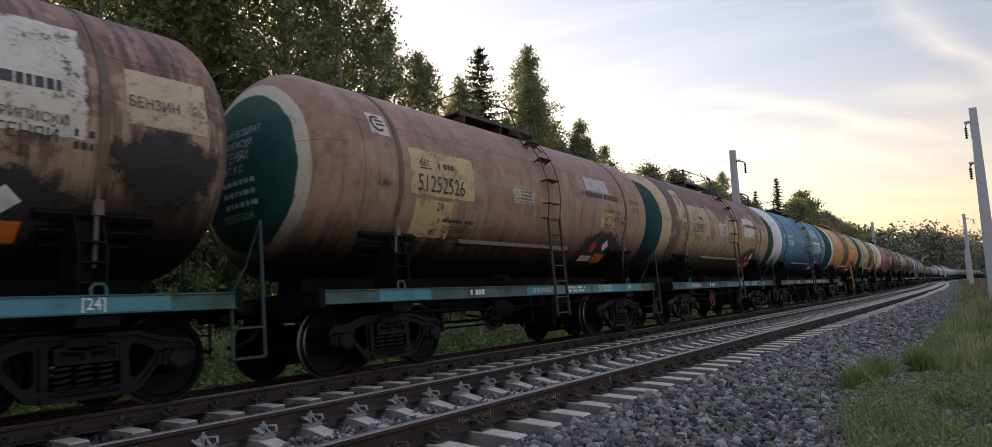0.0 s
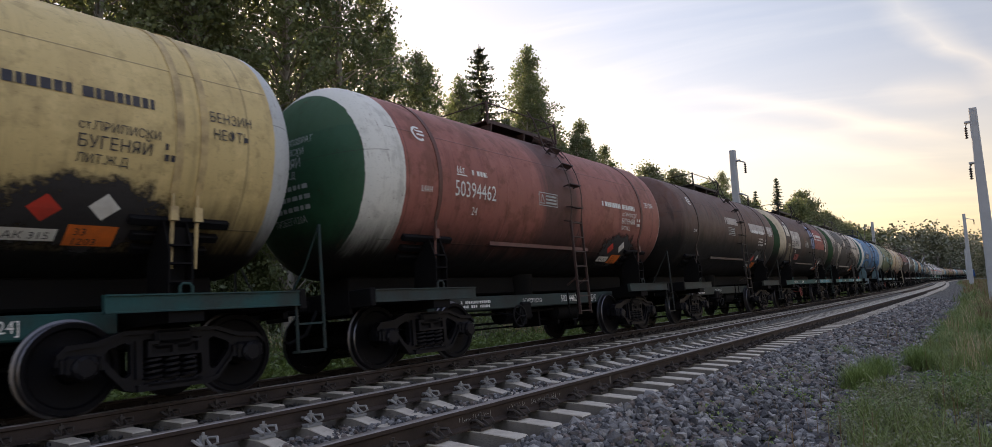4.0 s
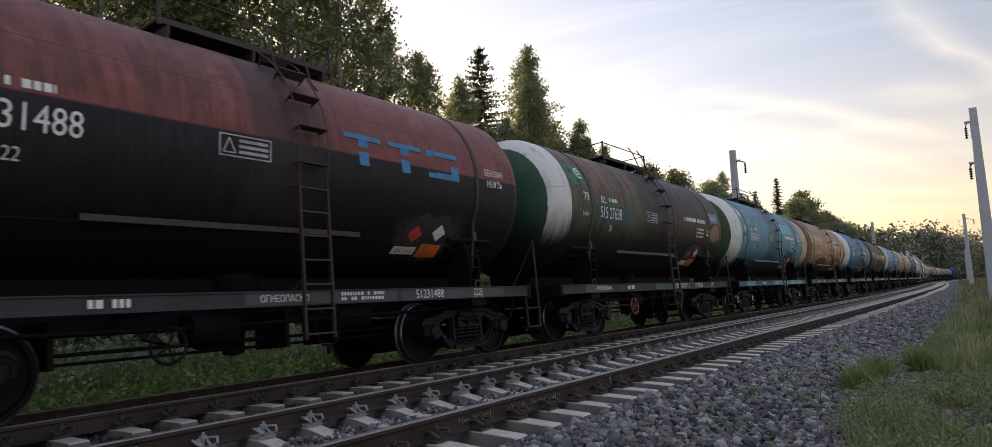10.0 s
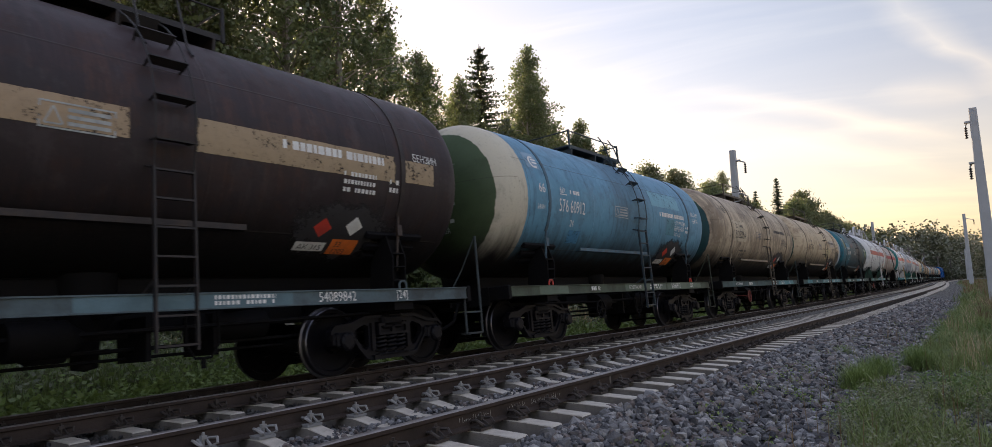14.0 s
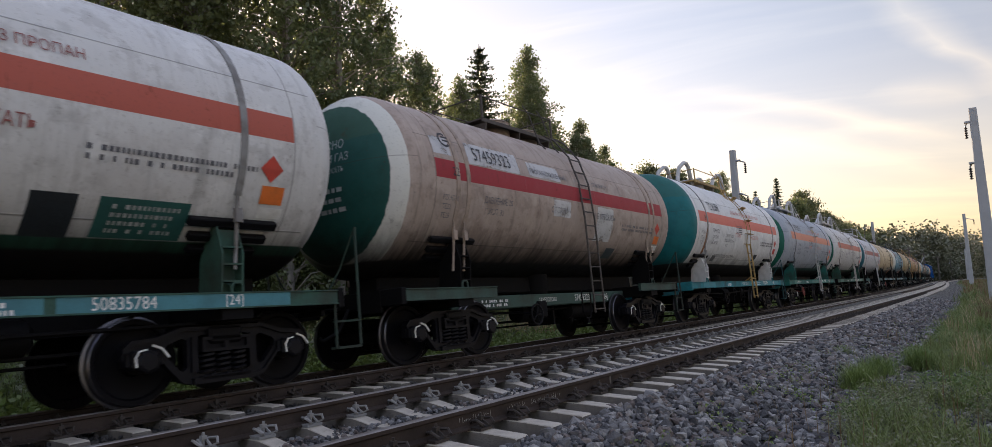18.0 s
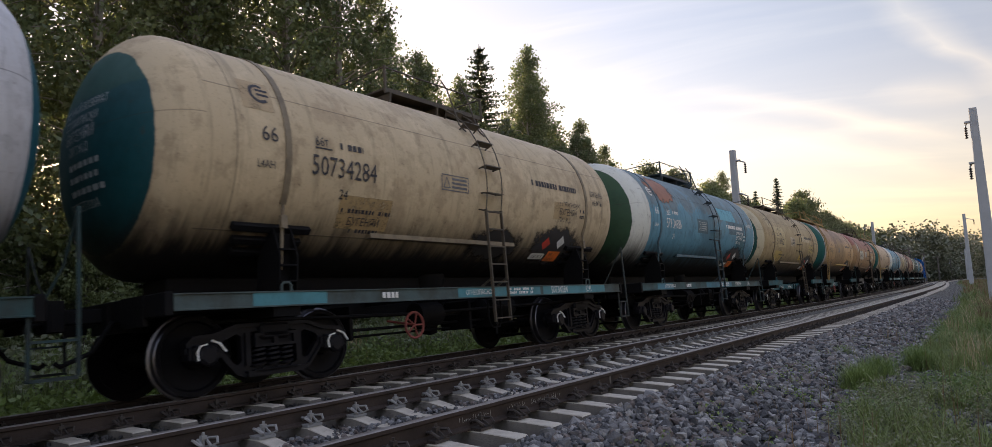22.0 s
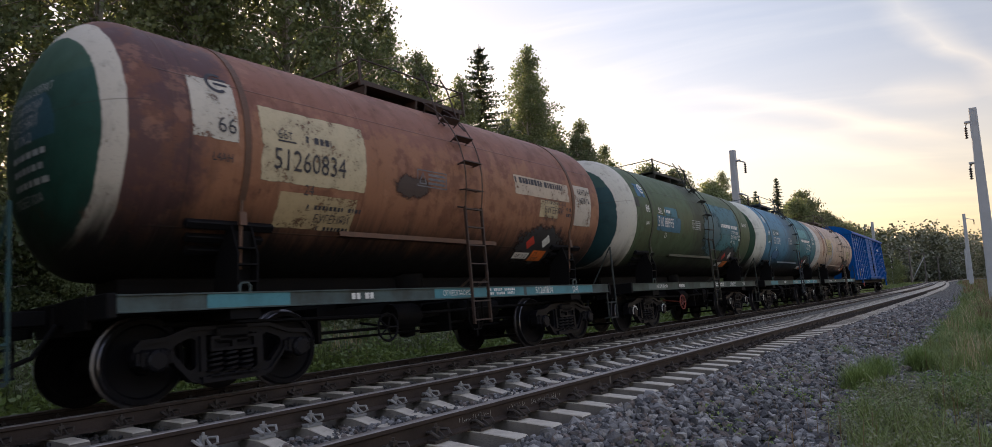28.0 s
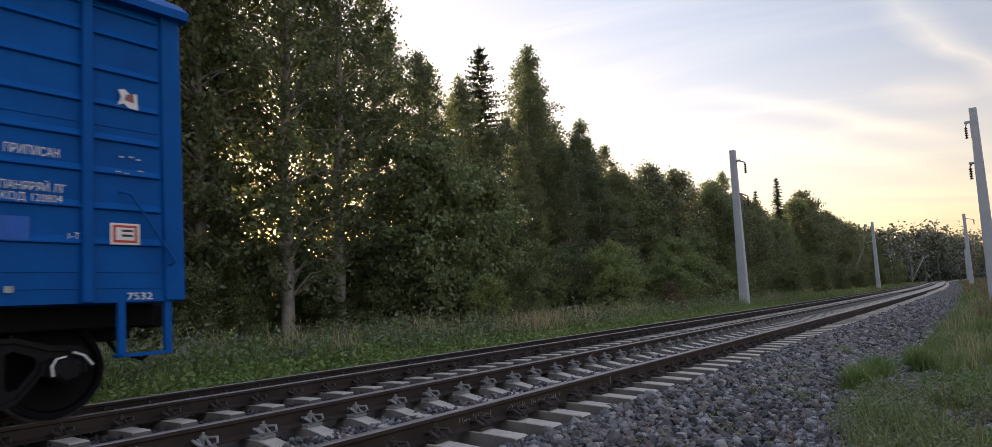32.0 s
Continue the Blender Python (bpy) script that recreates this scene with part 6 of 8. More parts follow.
    dict(label="pale blue tank wagon with a green nose", body=(0.11, 0.27, 0.39), top=(0.12, 0.27, 0.40), nose=(0.07, 0.11, 0.05), nose_r=1.0, ring=(0.52, 0.48, 0.38), ring_r=1.54, number="576 60912", code="66", sill=(0.10, 0.13, 0.09), sill_tint=(0.10, 0.14, 0.10), red_eye=True, spill=0.35, spill_w=1.4, rust=0.2, rustcol=(0.10, 0.10, 0.08), patch=((-4.5, -4.05, 0.5, 0.9, (0.22, 0.34, 0.45)), (1.3, 3.3, 0.2, 0.65, (0.16, 0.36, 0.46)), (-3.0, -2.5, -1.0, -0.7, (0.05, 0.20, 0.36)), (2.2, 2.8, -0.55, -0.1, (0.07, 0.22, 0.28)))),
    dict(label="dirty cream tank wagon with a teal nose", drip=0.4, body=(0.47, 0.38, 0.27), nose=(0.012, 0.07, 0.08), nose_r=0.95, number="51252054", ink="b", home=True, rust=0.3, streak=0.6, sill=(0.09, 0.15, 0.15), patch=((-3.7, -2.2, -0.45, 0.3, (0.50, 0.42, 0.30)),)),
    dict(label="cream tank wagon blackened by oil at the end", body=(0.46, 0.37, 0.25), nose=GREEN_N, nose_r=0.95, number="51478626", stamp="26", ink="b", rust=0.45, streak=0.6, low_z=2.1, sill=(0.06, 0.14, 0.14), patch=((0.9, 2.3, -0.75, -0.2, (0.50, 0.40, 0.22)), (2.2, 3.7, -0.05, 0.35, (0.40, 0.34, 0.28))), stain=((4.05, 4.8, -0.95, -0.3, (0.05, 0.045, 0.04)), (4.5, 5.0, -1.0, -0.5, (0.10, 0.08, 0.06))), text=(("СОБСТВЕННИК", 2.4, -0.25, 0.13),)),
    dict(label="dark teal tank wagon worn to black", drip=0.6, owner=False, rear=(0.012, 0.035, 0.045), body=(0.010, 0.13, 0.185), top=(0.015, 0.14, 0.19), nose=(0.012, 0.075, 0.085), nose_r=0.85, ring=(0.40, 0.44, 0.45), ring_r=1.14, number="515 36811", stamp="25", code="62", sill=(0.07, 0.12, 0.10), rust=0.2, rustcol=(0.05, 0.04, 0.04), spill=0.5, spill_w=3.0, patch=((-4.6, -4.0, 0.1, 0.75, (0.12, 0.15, 0.06)), (-3.7, -2.6, 0.05, 0.45, (0.05, 0.20, 0.30)), (4.1, 4.9, -0.35, 0.3, (0.10, 0.16, 0.09))), stain=((-1.65, -1.35, 0.2, 0.45, (0.17, 0.06, 0.035)), (-0.72, -0.55, 0.2, 1.3, (0.14, 0.05, 0.035)), (4.0, 4.8, -1.0, -0.3, OIL))),
    dict(label="white gas tank wagon with a red stripe", kind="gas", body=(0.60, 0.60, 0.60), nose=(0.015, 0.15, 0.13), nose_r=1.05, number="50835784", ink="b", stripe=(0.42, 0.10, 0.07), belly=(0.025, 0.085, 0.06), sill=(0.05, 0.13, 0.10), chalk=True, rust=0.1, streak=0.25, low_z=1.55, ladder=(0.5, 0.5, 0.5), logo=True),
    dict(label="dirty brown-white propane wagon with a dark red stripe", kind="propane", body=(0.38, 0.31, 0.27), nose=(0.015, 0.10, 0.085), nose_r=1.0, ring=WHITE_P, ring_r=1.35, number="57459323", ink="b", stripe=(0.30, 0.025, 0.035), sill=(0.06, 0.11, 0.09), half=True, double=True, chalk=True, trim=(0.36, 0.28, 0.23), rust=0.2, streak=0.5, low_z=1.75, patch=((-3.7, -2.1, 0.28, 0.72, (0.50, 0.50, 0.52)), (-4.6, -4.15, 0.35, 0.7, (0.5, 0.5, 0.52)), (-1.8, -0.6, 0.3, 0.62, (0.5, 0.5, 0.52)), (-1.0, -0.3, -0.45, -0.1, (0.52, 0.52, 0.53)), (0.9, 1.7, -0.9, -0.1, (0.5, 0.5, 0.5)))),
    dict(label="white gas tank wagon with a salmon stripe and teal nose", nose_patch=((0.45, 1.2, -0.85, -0.38, (0.008, 0.03, 0.035)),), kind="gas", saddle=(0.6, 0.6, 0.6), belly=(0.015, 0.02, 0.02), body=(0.66, 0.66, 0.66), nose=(0.01, 0.19, 0.21), nose_r=1.49, number="772 85898", stamp="26", ink="b", stripe=(0.62, 0.17, 0.13), sill=(0.02, 0.20, 0.24), sill_tint=(0.02, 0.20, 0.24), beam_lit=True, rust=0.04, streak=0.12, low_z=1.62, ladder=(0.42, 0.28, 0.10), logo=False),
    dict(label="pale grey gas tank wagon with a salmon stripe", kind="gas", body=(0.34, 0.37, 0.42), nose=(0.01, 0.16, 0.11), nose_r=1.15, number="57792475", ink="b", stripe=(0.60, 0.24, 0.16), belly=(0.02, 0.085, 0.07), sill=(0.02, 0.15, 0.13), sill_tint=(0.03, 0.17, 0.15), beam_lit=True, chalk=True, rust=0.05, streak=0.2, low_z=1.5, ladder=(0.5, 0.5, 0.5)),
    dict(label="white gas tank wagon with a brick-red stripe", kind="gas", body=(0.55, 0.54, 0.53), nose=(0.01, 0.14, 0.10), nose_r=1.15, number="57738940", ink="b", stripe=(0.46, 0.15, 0.11), belly=(0.03, 0.07, 0.05), sill=(0.03, 0.12, 0.09), sill_tint=(0.03, 0.13, 0.11), chalk=True, rust=0.1, streak=0.25, low_z=1.5, ladder=(0.5, 0.48, 0.45)),
    dict(label="grey-white propane wagon with a rust-red stripe", kind="propane", body=(0.52, 0.52, 0.55), nose=(0.02, 0.14, 0.19), nose_r=1.45, number="57459067", ink="b", stripe=(0.30, 0.10, 0.09), sill=(0.03, 0.11, 0.12), half=True, double=True, trim=(0.45, 0.43, 0.43), rust=0.08, streak=0.25, low_z=1.75, ladder=(0.55, 0.55, 0.55)),
    dict(label="cream tank wagon with a dark teal nose", body=(0.50, 0.395, 0.255), nose=(0.012, 0.085, 0.10), nose_r=0.9, number="50734284", ink="b", code="66", home=True, rust=0.2, streak=0.45, low_z=1.85, sill=(0.09, 0.13, 0.13), chalk=True, patch=((-4.5, -4.05, 0.4, 0.85, (0.42, 0.31, 0.18)), (-3.0, -2.0, -1.05, -0.55, (0.36, 0.25, 0.12)), (2.55, 3.2, -0.5, -0.15, (0.42, 0.30, 0.16))), stain=((0.3, 1.5, -1.5, -0.9, OIL),)),
    dict(label="blue-grey tank wagon with a green nose and white ring", body=(0.10, 0.255, 0.35), top=(0.15, 0.21, 0.24), nose=(0.04, 0.10, 0.05), nose_r=1.1, ring=(0.6, 0.6, 0.55), ring_r=1.55, number="579 34986", code="66", sill=(0.07, 0.14, 0.15), sill_tint=(0.04, 0.17, 0.24), spill=0.3, rust=0.25, rustcol=(0.10, 0.10, 0.09), sign_back=(0.05, 0.11, 0.14), patch=((1.2, 2.9, 0.2, 0.65, (0.12, 0.36, 0.46)), (2.0, 3.75, -0.25, 0.2, (0.07, 0.14, 0.18)), (2.9, 3.8, -0.85, -0.2, (0.04, 0.13, 0.17)), (0.6, 1.2, -0.45, -0.15, (0.06, 0.13, 0.17))), stain=((-4.0, -2.6, 0.5, 1.3, (0.30, 0.13, 0.08)),)),
    dict(label="tan tank wagon with a green nose and cream ring", body=(0.37, 0.28, 0.155), nose=GREEN_N, nose_r=0.95, ring=(0.5, 0.43, 0.3), ring_r=1.3, number="51148062", ink="b", code="66", home=True, half=True, sill=(0.03, 0.13, 0.15), chalk=True, rust=0.25, low_z=1.8, patch=((-4.6, -4.05, 0.35, 0.85, (0.47, 0.37, 0.21)), (-3.75, -2.0, -0.45, 0.45, (0.47, 0.37, 0.2)), (-3.6, -2.4, -1.1, -0.6, (0.46, 0.33, 0.1)), (-1.05, -0.15, -0.33, 0.08, (0.5, 0.42, 0.3)), (1.3, 3.0, -0.05, 0.25, (0.5, 0.41, 0.26)), (2.7, 3.7, -0.55, -0.15, (0.47, 0.36, 0.14)), (0.9, 1.5, -0.95, -0.7, (0.5, 0.34, 0.06)))),
    dict(label="orange-tan tank wagon with a full green nose", kind="long", body=(0.46, 0.29, 0.145), top=(0.36, 0.225, 0.15), nose=(0.01, 0.12, 0.11), nose_r=1.44, ring=(0.42, 0.45, 0.47), ring_r=1.56, number="50613371", ink="b", code="66", home=True, half=True, sill=(0.02, 0.11, 0.12), chalk=True, ladder=(0.36, 0.22, 0.07), rust=0.25, streak=0.6, spill=0.35, spill_w=2.2, low_z=1.8, trim=(0.30, 0.20, 0.10)),
    dict(label="pink-brown tank wagon with a green nose", body=(0.35, 0.215, 0.11), top=(0.29, 0.12, 0.10), nose=(0.012, 0.075, 0.065), nose_r=0.95, number="50613116", ink="b", code="66", home=True, half=True, sill=(0.08, 0.08, 0.075), chalk=True, rust=0.3, low_z=1.75, patch=((-4.5, -3.98, 0.05, 0.75, (0.46, 0.42, 0.35)), (-3.7, -2.0, -0.5, 0.12, (0.50, 0.48, 0.42)), (-1.05, -0.15, -0.3, 0.12, (0.5, 0.46, 0.4)), (2.6, 3.5, -0.45, -0.1, (0.5, 0.44, 0.32)), (1.9, 2.5, -0.75, -0.45, (0.5, 0.47, 0.4)))),
    dict(label="tan tank wagon with a full green nose and end ladder", kind="long", body=(0.46, 0.34, 0.235), nose=(0.01, 0.12, 0.11), nose_r=1.5, ink="b", number="50595003", half=True, sill=(0.02, 0.11, 0.13), ladder=(0.36, 0.24, 0.09), rust=0.2, low_z=1.75),
    dict(label="light blue tank wagon with a white ring", body=(0.13, 0.29, 0.39), nose=(0.03, 0.11, 0.06), nose_r=1.1, ring=WHITE_P, ring_r=1.55, number="576 69162", code="66", sill=(0.08, 0.20, 0.22), spill=0.4, patch=((1.6, 3.5, 0.2, 0.65, (0.18, 0.38, 0.48)),)),
    dict(label="dirty cream tank wagon with oil runs", drip=0.5, body=(0.45, 0.36, 0.265), top=(0.43, 0.36, 0.29), nose=GREEN_N, nose_r=0.95, ring=(0.5, 0.45, 0.36), ring_r=1.25, number="51155646", ink="b", home=True, half=True, sill=(0.03, 0.17, 0.19), rust=0.35, streak=0.85, spill=0.6, spill_w=0.8, low_z=1.85, patch=((-3.75, -2.0, -0.5, 0.5, (0.42, 0.34, 0.16)), (-3.3, -1.9, -1.15, -0.45, (0.42, 0.33, 0.16)), (-1.05, -0.1, -0.3, 0.15, (0.40, 0.33, 0.2)), (1.4, 2.9, 0.05, 0.35, (0.40, 0.35, 0.24)), (1.2, 3.2, -0.5, 0.05, (0.48, 0.46, 0.43)), (1.8, 2.7, -0.55, -0.2, (0.42, 0.32, 0.14)), (0.7, 1.3, -1.0, -0.75, (0.45, 0.38, 0.05)))),
    dict(label="rust-red tank wagon with a green nose and white ring", nose_patch=((-0.12, 0.75, -0.03, 0.5, (0.01, 0.07, 0.10)),), body=(0.27, 0.125, 0.07), top=(0.22, 0.095, 0.065), nose=(0.02, 0.085, 0.065), nose_r=0.92, ring=(0.5, 0.46, 0.40), ring_r=1.26, number="51260834", ink="b", home=True, sill=(0.09, 0.13, 0.13), rust=0.6, front=(0.07, 0.035, 0.04), streak=0.4, rustcol=(0.15, 0.06, 0.04), code="66", patch=((-4.6, -4.02, -0.1, 0.7, (0.52, 0.47, 0.40)), (-3.72, -2.0, -0.5, 0.47, (0.48, 0.40, 0.26)), (-3.4, -2.1, -1.1, -0.6, (0.42, 0.32, 0.18)), (1.72, 3.75, -0.12, 0.26, (0.46, 0.37, 0.28)), (2.6, 3.3, -0.5, -0.15, (0.45, 0.36, 0.22)), (3.98, 4.7, -0.6, 0.3, (0.48, 0.42, 0.35))), stain=((-1.4, -0.7, -0.45, -0.15, (0.05, 0.03, 0.025)),)),
    dict(label="green and teal tank wagon with a white ring", body=(0.055, 0.085, 0.04), top=(0.065, 0.10, 0.045), nose=(0.02, 0.075, 0.085), nose_r=0.95, ring=(0.52, 0.50, 0.44), ring_r=1.48, number="510 88995", stamp="25", code="86", sill=(0.08, 0.11, 0.09), sill_tint=(0.07, 0.10, 0.09), chalk=True, spill=0.5, rust=0.12, streak=0.35, low_z=1.7, patch=((-4.6, -4.1, 0.4, 0.8, (0.03, 0.13, 0.24)), (-3.0, -2.1, -0.02, 0.25, (0.03, 0.15, 0.20)), (-3.6, -1.9, -0.45, -0.02, (0.02, 0.11, 0.18)), (0.9, 3.7, -0.3, 0.75, (0.03, 0.13, 0.17)), (0.7, 3.75, -0.85, -0.25, (0.035, 0.15, 0.17)), (-4.9, -4.65, 0.1, 0.35, (0.02, 0.02, 0.02))), stain=((0.2, 1.6, -0.9, 0.3, (0.04, 0.10, 0.12)),)),
    dict(text=(("ГН 01.28", 3.32, -0.26, 0.12), ("НГ 01.24", 3.32, -0.46, 0.12)), label="teal blue tank wagon with a green nose and white ring", body=(0.05, 0.18, 0.29), top=(0.06, 0.19, 0.30), rear=(0.02, 0.125, 0.14), nose=(0.03, 0.085, 0.05), nose_r=1.05, ring=(0.58, 0.58, 0.52), ring_r=1.54, number="553 07292", code="66", chalk=True, sill=(0.09, 0.12, 0.10), sill_tint=(0.03, 0.19, 0.23), spill=0.5, spill_w=1.3, rust=0.25, rustcol=(0.05, 0.09, 0.09), patch=((-4.5, -4.05, 0.55, 0.9, (0.16, 0.28, 0.36)), (-3.6, -2.5, 0.0, 0.26, (0.02, 0.10, 0.13)), (-4.45, -3.98, -0.3, -0.02, (0.02, 0.11, 0.12)), (-3.1, -2.6, -0.68, -0.4, (0.06, 0.18, 0.28)), (1.4, 3.2, 0.15, 0.6, (0.07, 0.26, 0.28)), (0.6, 1.2, -0.45, -0.1, (0.03, 0.19, 0.20)), (3.0, 3.8, -0.65, -0.15, (0.03, 0.17, 0.22))), stain=((-3.3, -2.4, -1.0, -0.6, (0.04, 0.12, 0.24)),)),
    dict(label="pink-cream tank wagon with a green nose and white ring", body=(0.50, 0.375, 0.29), top=(0.45, 0.34, 0.27), nose=GREEN_N, nose_r=0.9, ring=(0.58, 0.55, 0.5), ring_r=1.25, number="51252302", ink="b", code="66", rust=0.25, streak=0.5, low_z=1.8, sill=(0.09, 0.13, 0.12), patch=((-4.6, -4.05, 0.4, 0.8, (0.40, 0.42, 0.46)), (-3.75, -2.3, -0.5, 0.4, (0.45, 0.35, 0.17)), (-2.3, -1.95, -0.9, 0.2, (0.36, 0.38, 0.42)), (-2.9, -1.9, -1.2, -0.65, (0.34, 0.33, 0.33)), (2.6, 3.6, -0.6, -0.15, (0.46, 0.38, 0.2)), (1.6, 2.3, -1.05, -0.7, (0.02, 0.10, 0.08))), stain=((-4.95, -4.55, -0.5, 0.9, (0.28, 0.12, 0.06)), (0.6, 2.0, -1.4, -0.9, (0.22, 0.12, 0.09)))),
]


BOX_HALF, BOX_BOGIE, BOX_LEN = 8.97, 7.02, 18.95


def boxcar(num):
    """The long blue covered wagon at the tail: ribbed side panels between posts, double doors, arched roof."""
    top = thing("covered_wagon", "long bright blue ribbed covered goods wagon at the tail", "goods wagon", "wagons of the train")
    blue = paint("boxcar_blue", (0.001, 0.086, 0.33), 0.5, 0.0, (0.001, 0.045, 0.18), 0.5, 1.6, spec=0.10)
    L, x, z0, z1 = BOX_HALF, 1.44, 1.09, 4.32
    part("body", bar((0, 0, (z0 + z1) / 2), (2 * x, 2 * L, z1 - z0), 0.0), blue, top)
    bm = bmesh.new()
    prism(bm, [(-1.58, 4.26), (-1.58, 4.36), (-1.42, 4.50), (-1.0, 4.76), (-0.5, 4.92), (0, 4.98), (0.5, 4.92), (1.0, 4.76), (1.42, 4.50), (1.58, 4.36), (1.58, 4.26)], -L - 0.06, L + 0.06, "y")
    part("roof", bm, blue, top)
    posts = [-8.0, -7.03, -6.05, -5.07, -4.1, -3.11, -2.27]
    posts = posts + [-p for p in posts]
    pm = mesh_of("post", bar((x + 0.035, 0, (z0 + z1) / 2), (0.07, 0.10, z1 - z0), 0.012), blue)
    cm = mesh_of("corner_post", bar((x + 0.02, 0, (z0 + z1) / 2), (0.05, 0.21, z1 - z0), 0.012), blue)
    for s in (1, -1):
        for y in posts:
            o = part("post", pm, None, top)
            o.location, o.rotation_euler = (0, y, 0), (0, 0, 0 if s > 0 else math.pi)
        for y in (-L + 0.105, L - 0.105):
            o = part("corner_post", cm, None, top)
            o.location, o.rotation_euler = (0, y, 0), (0, 0, 0 if s > 0 else math.pi)
    edges = sorted(posts + [-8.76, 8.76])
    # pressed ribs: a slope above, undercut below; two thin seams near the sill
    bm = bmesh.new()
    prism(bm, [(x - 0.01, 0.10), (x + 0.034, 0.022), (x + 0.034, 0.010), (x - 0.01, -0.004)], -0.5, 0.5, "y")
    rib = mesh_of("rib", bm, blue)
    bm = bmesh.new()
    prism(bm, [(x - 0.01, 0.012), (x + 0.008, 0.010), (x + 0.008, 0.0), (x - 0.01, -0.004)], -0.5, 0.5, "y")
    seam = mesh_of("seam", bm, blue)
    for a, b in zip(edges, edges[1:]):
        if b - a < 1.5:
            for z in (4.16, 3.87, 3.48, 3.11, 2.74, 2.39, 2.02, 1.66, 1.39, 1.23, 2.90):
                o = part("rib" if z > 1.5 and z != 2.90 else "seam", seam if z < 1.5 or z == 2.90 else rib, None, top)
                o.location, o.scale = (0, (a + b) / 2, z), (1, b - a - 0.08, 1)
    for a, b in ((-2.2, -0.03), (0.03, 2.2)):
        d = part("door", bar((x + 0.05, (a + b) / 2, 2.78), (0.06, b - a, 2.95), 0.01), blue, top)
        bm = bmesh.new()
        for i in range(13):
            z = 1.45 + 2.65 * i / 12
            prism(bm, [(x + 0.078, z + 0.06), (x + 0.115, z + 0.03), (x + 0.115, z - 0.01), (x + 0.078, z - 0.04)], a + 0.06, b - 0.06, "y")
        part("door_ribs", bm, blue, d)
        bm = bmesh.new()
        for q in (a + 0.03, b - 0.03):
            box(bm, (x + 0.085, q, 2.78), (0.05, 0.06, 2.95))
        part("door_edge", bm, blue, d)
        if a < -1:
            bm = bar((x + 0.13, b - 0.06, 2.0), (0.08, 0.10, 0.42))
            box(bm, (x + 0.16, b - 0.06, 2.1), (0.07, 0.26, 0.07))
            rod(bm, [(x + 0.14, b, 1.2), (x + 0.14, b, 3.6)], 0.02, 6)
            part("door_lock", bm, M_BLACK, d)
    part("door_rail", bar((x + 0.10, 0, 1.25), (0.14, 6.4, 0.10)), blue, top)
    part("door_rail", bar((x + 0.08, 0, 4.28), (0.10, 6.4, 0.07)), blue, top)
    for s in (-1, 1):
        for y in (6.54, 3.605):
            for z in (3.23, 2.14):
                part("hatch_rail", bar((x + 0.075, s * y, z), (0.06, 1.0, 0.10)), blue, top)
        part("hatch_rail", bar((x + 0.075, s * 4.585, 2.13), (0.06, 1.0, 0.09)), blue, top)
        latch = part("hatch_latch", bar((x + 0.12, s * 4.42, 2.13), (0.10, 0.25, 0.14), 0.015), blue, top)
        bm = bmesh.new()
        rod(bm, [(x + 0.18, s * 4.42 - 0.09, 2.13), (x + 0.18, s * 4.42 + 0.09, 2.13)], 0.04, 8)
        part("roller", bm, M_BLACK, latch)
        part("stop_bracket", bar((x + 0.075, s * 4.22, 1.57), (0.08, 0.30, 0.09), 0.015), blue, top)
        part("wear_strip", bar((x + 0.06, s * 3.2, 1.26), (0.05, 1.9, 0.06), 0.01), blue, top)
    part("end_board", bar((0, -L - 0.03, 2.7), (2.7, 0.06, 2.9)), blue, top)
    part("end_board", bar((0, L + 0.03, 2.7), (2.7, 0.06, 2.9)), blue, top)
    part("underframe", bar((0, 0, 0.98), (2.2, 2 * L - 0.3, 0.24)), M_DARK, top)
    part("centre_sill", bar((0, 0, 0.92), (0.5, 2 * L, 0.34)), M_DARK, top)
    bm = bmesh.new()
    rod(bm, [(0.9, -5.6, 0.75), (0.9, 5.6, 0.75)], 0.03, 6)
    rod(bm, [(0.6, -5.6, 0.62), (0.6, 5.6, 0.62)], 0.025, 6)
    for y in (-3.4, -1.2, 1.2, 3.4):
        box(bm, (0.75, y, 0.82), (0.5, 0.06, 0.3))
    part("brake_rigging", bm, M_DARK, top)
    for y in (-0.8, 2.2):
        bm = bmesh.new()
        lathe(bm, [(-0.5, 0.0), (-0.5, 0.12), (-0.42, 0.2), (0.42, 0.2), (0.5, 0.12), (0.5, 0.0)], "y", 16, (0.65, y, 0.72))
        part("air_reservoir", bm, M_DARK, top, smooth=50)
    o = put("handwheel", HANDWHEEL, shade((0.30, 0.05, 0.05)), top)
    o.location = (0.2, -3.8, 0.22)
    part("handwheel_bracket", bar((1.30, -5.3, 1.02), (0.1, 0.32, 0.32)), blue, top)
    for e in (1, -1):
        c = put("coupler", COUPLER, None, top, loc=(0, e * 9.35, 0))
        if e > 0:
            c.rotation_euler = (0, 0, math.pi)
        if e < 0:
            continue
        y = e * (L - 0.17)
        bm = bmesh.new()
        box(bm, (x - 0.02, y, 0.86), (0.05, 0.07, 0.62))
        box(bm, (x - 0.02, y - e * 0.47, 0.86), (0.05, 0.07, 0.62))
        box(bm, (x - 0.06, y - e * 0.235, 0.56), (0.22, 0.51, 0.035))
        part("foot_step", bm, blue, top)
        bm = bmesh.new()
        rod(bm, [(x + 0.03, y, 1.46), (x + 0.11, y + e * 0.03, 1.50), (x + 0.11, y - e * 0.42, 2.19), (x + 0.03, y - e * 0.50, 2.22)], 0.016, 6)
        part("handrail", bm, blue, top)
    for y in (-BOX_BOGIE, BOX_BOGIE):
        bogie(top, y, num, True)

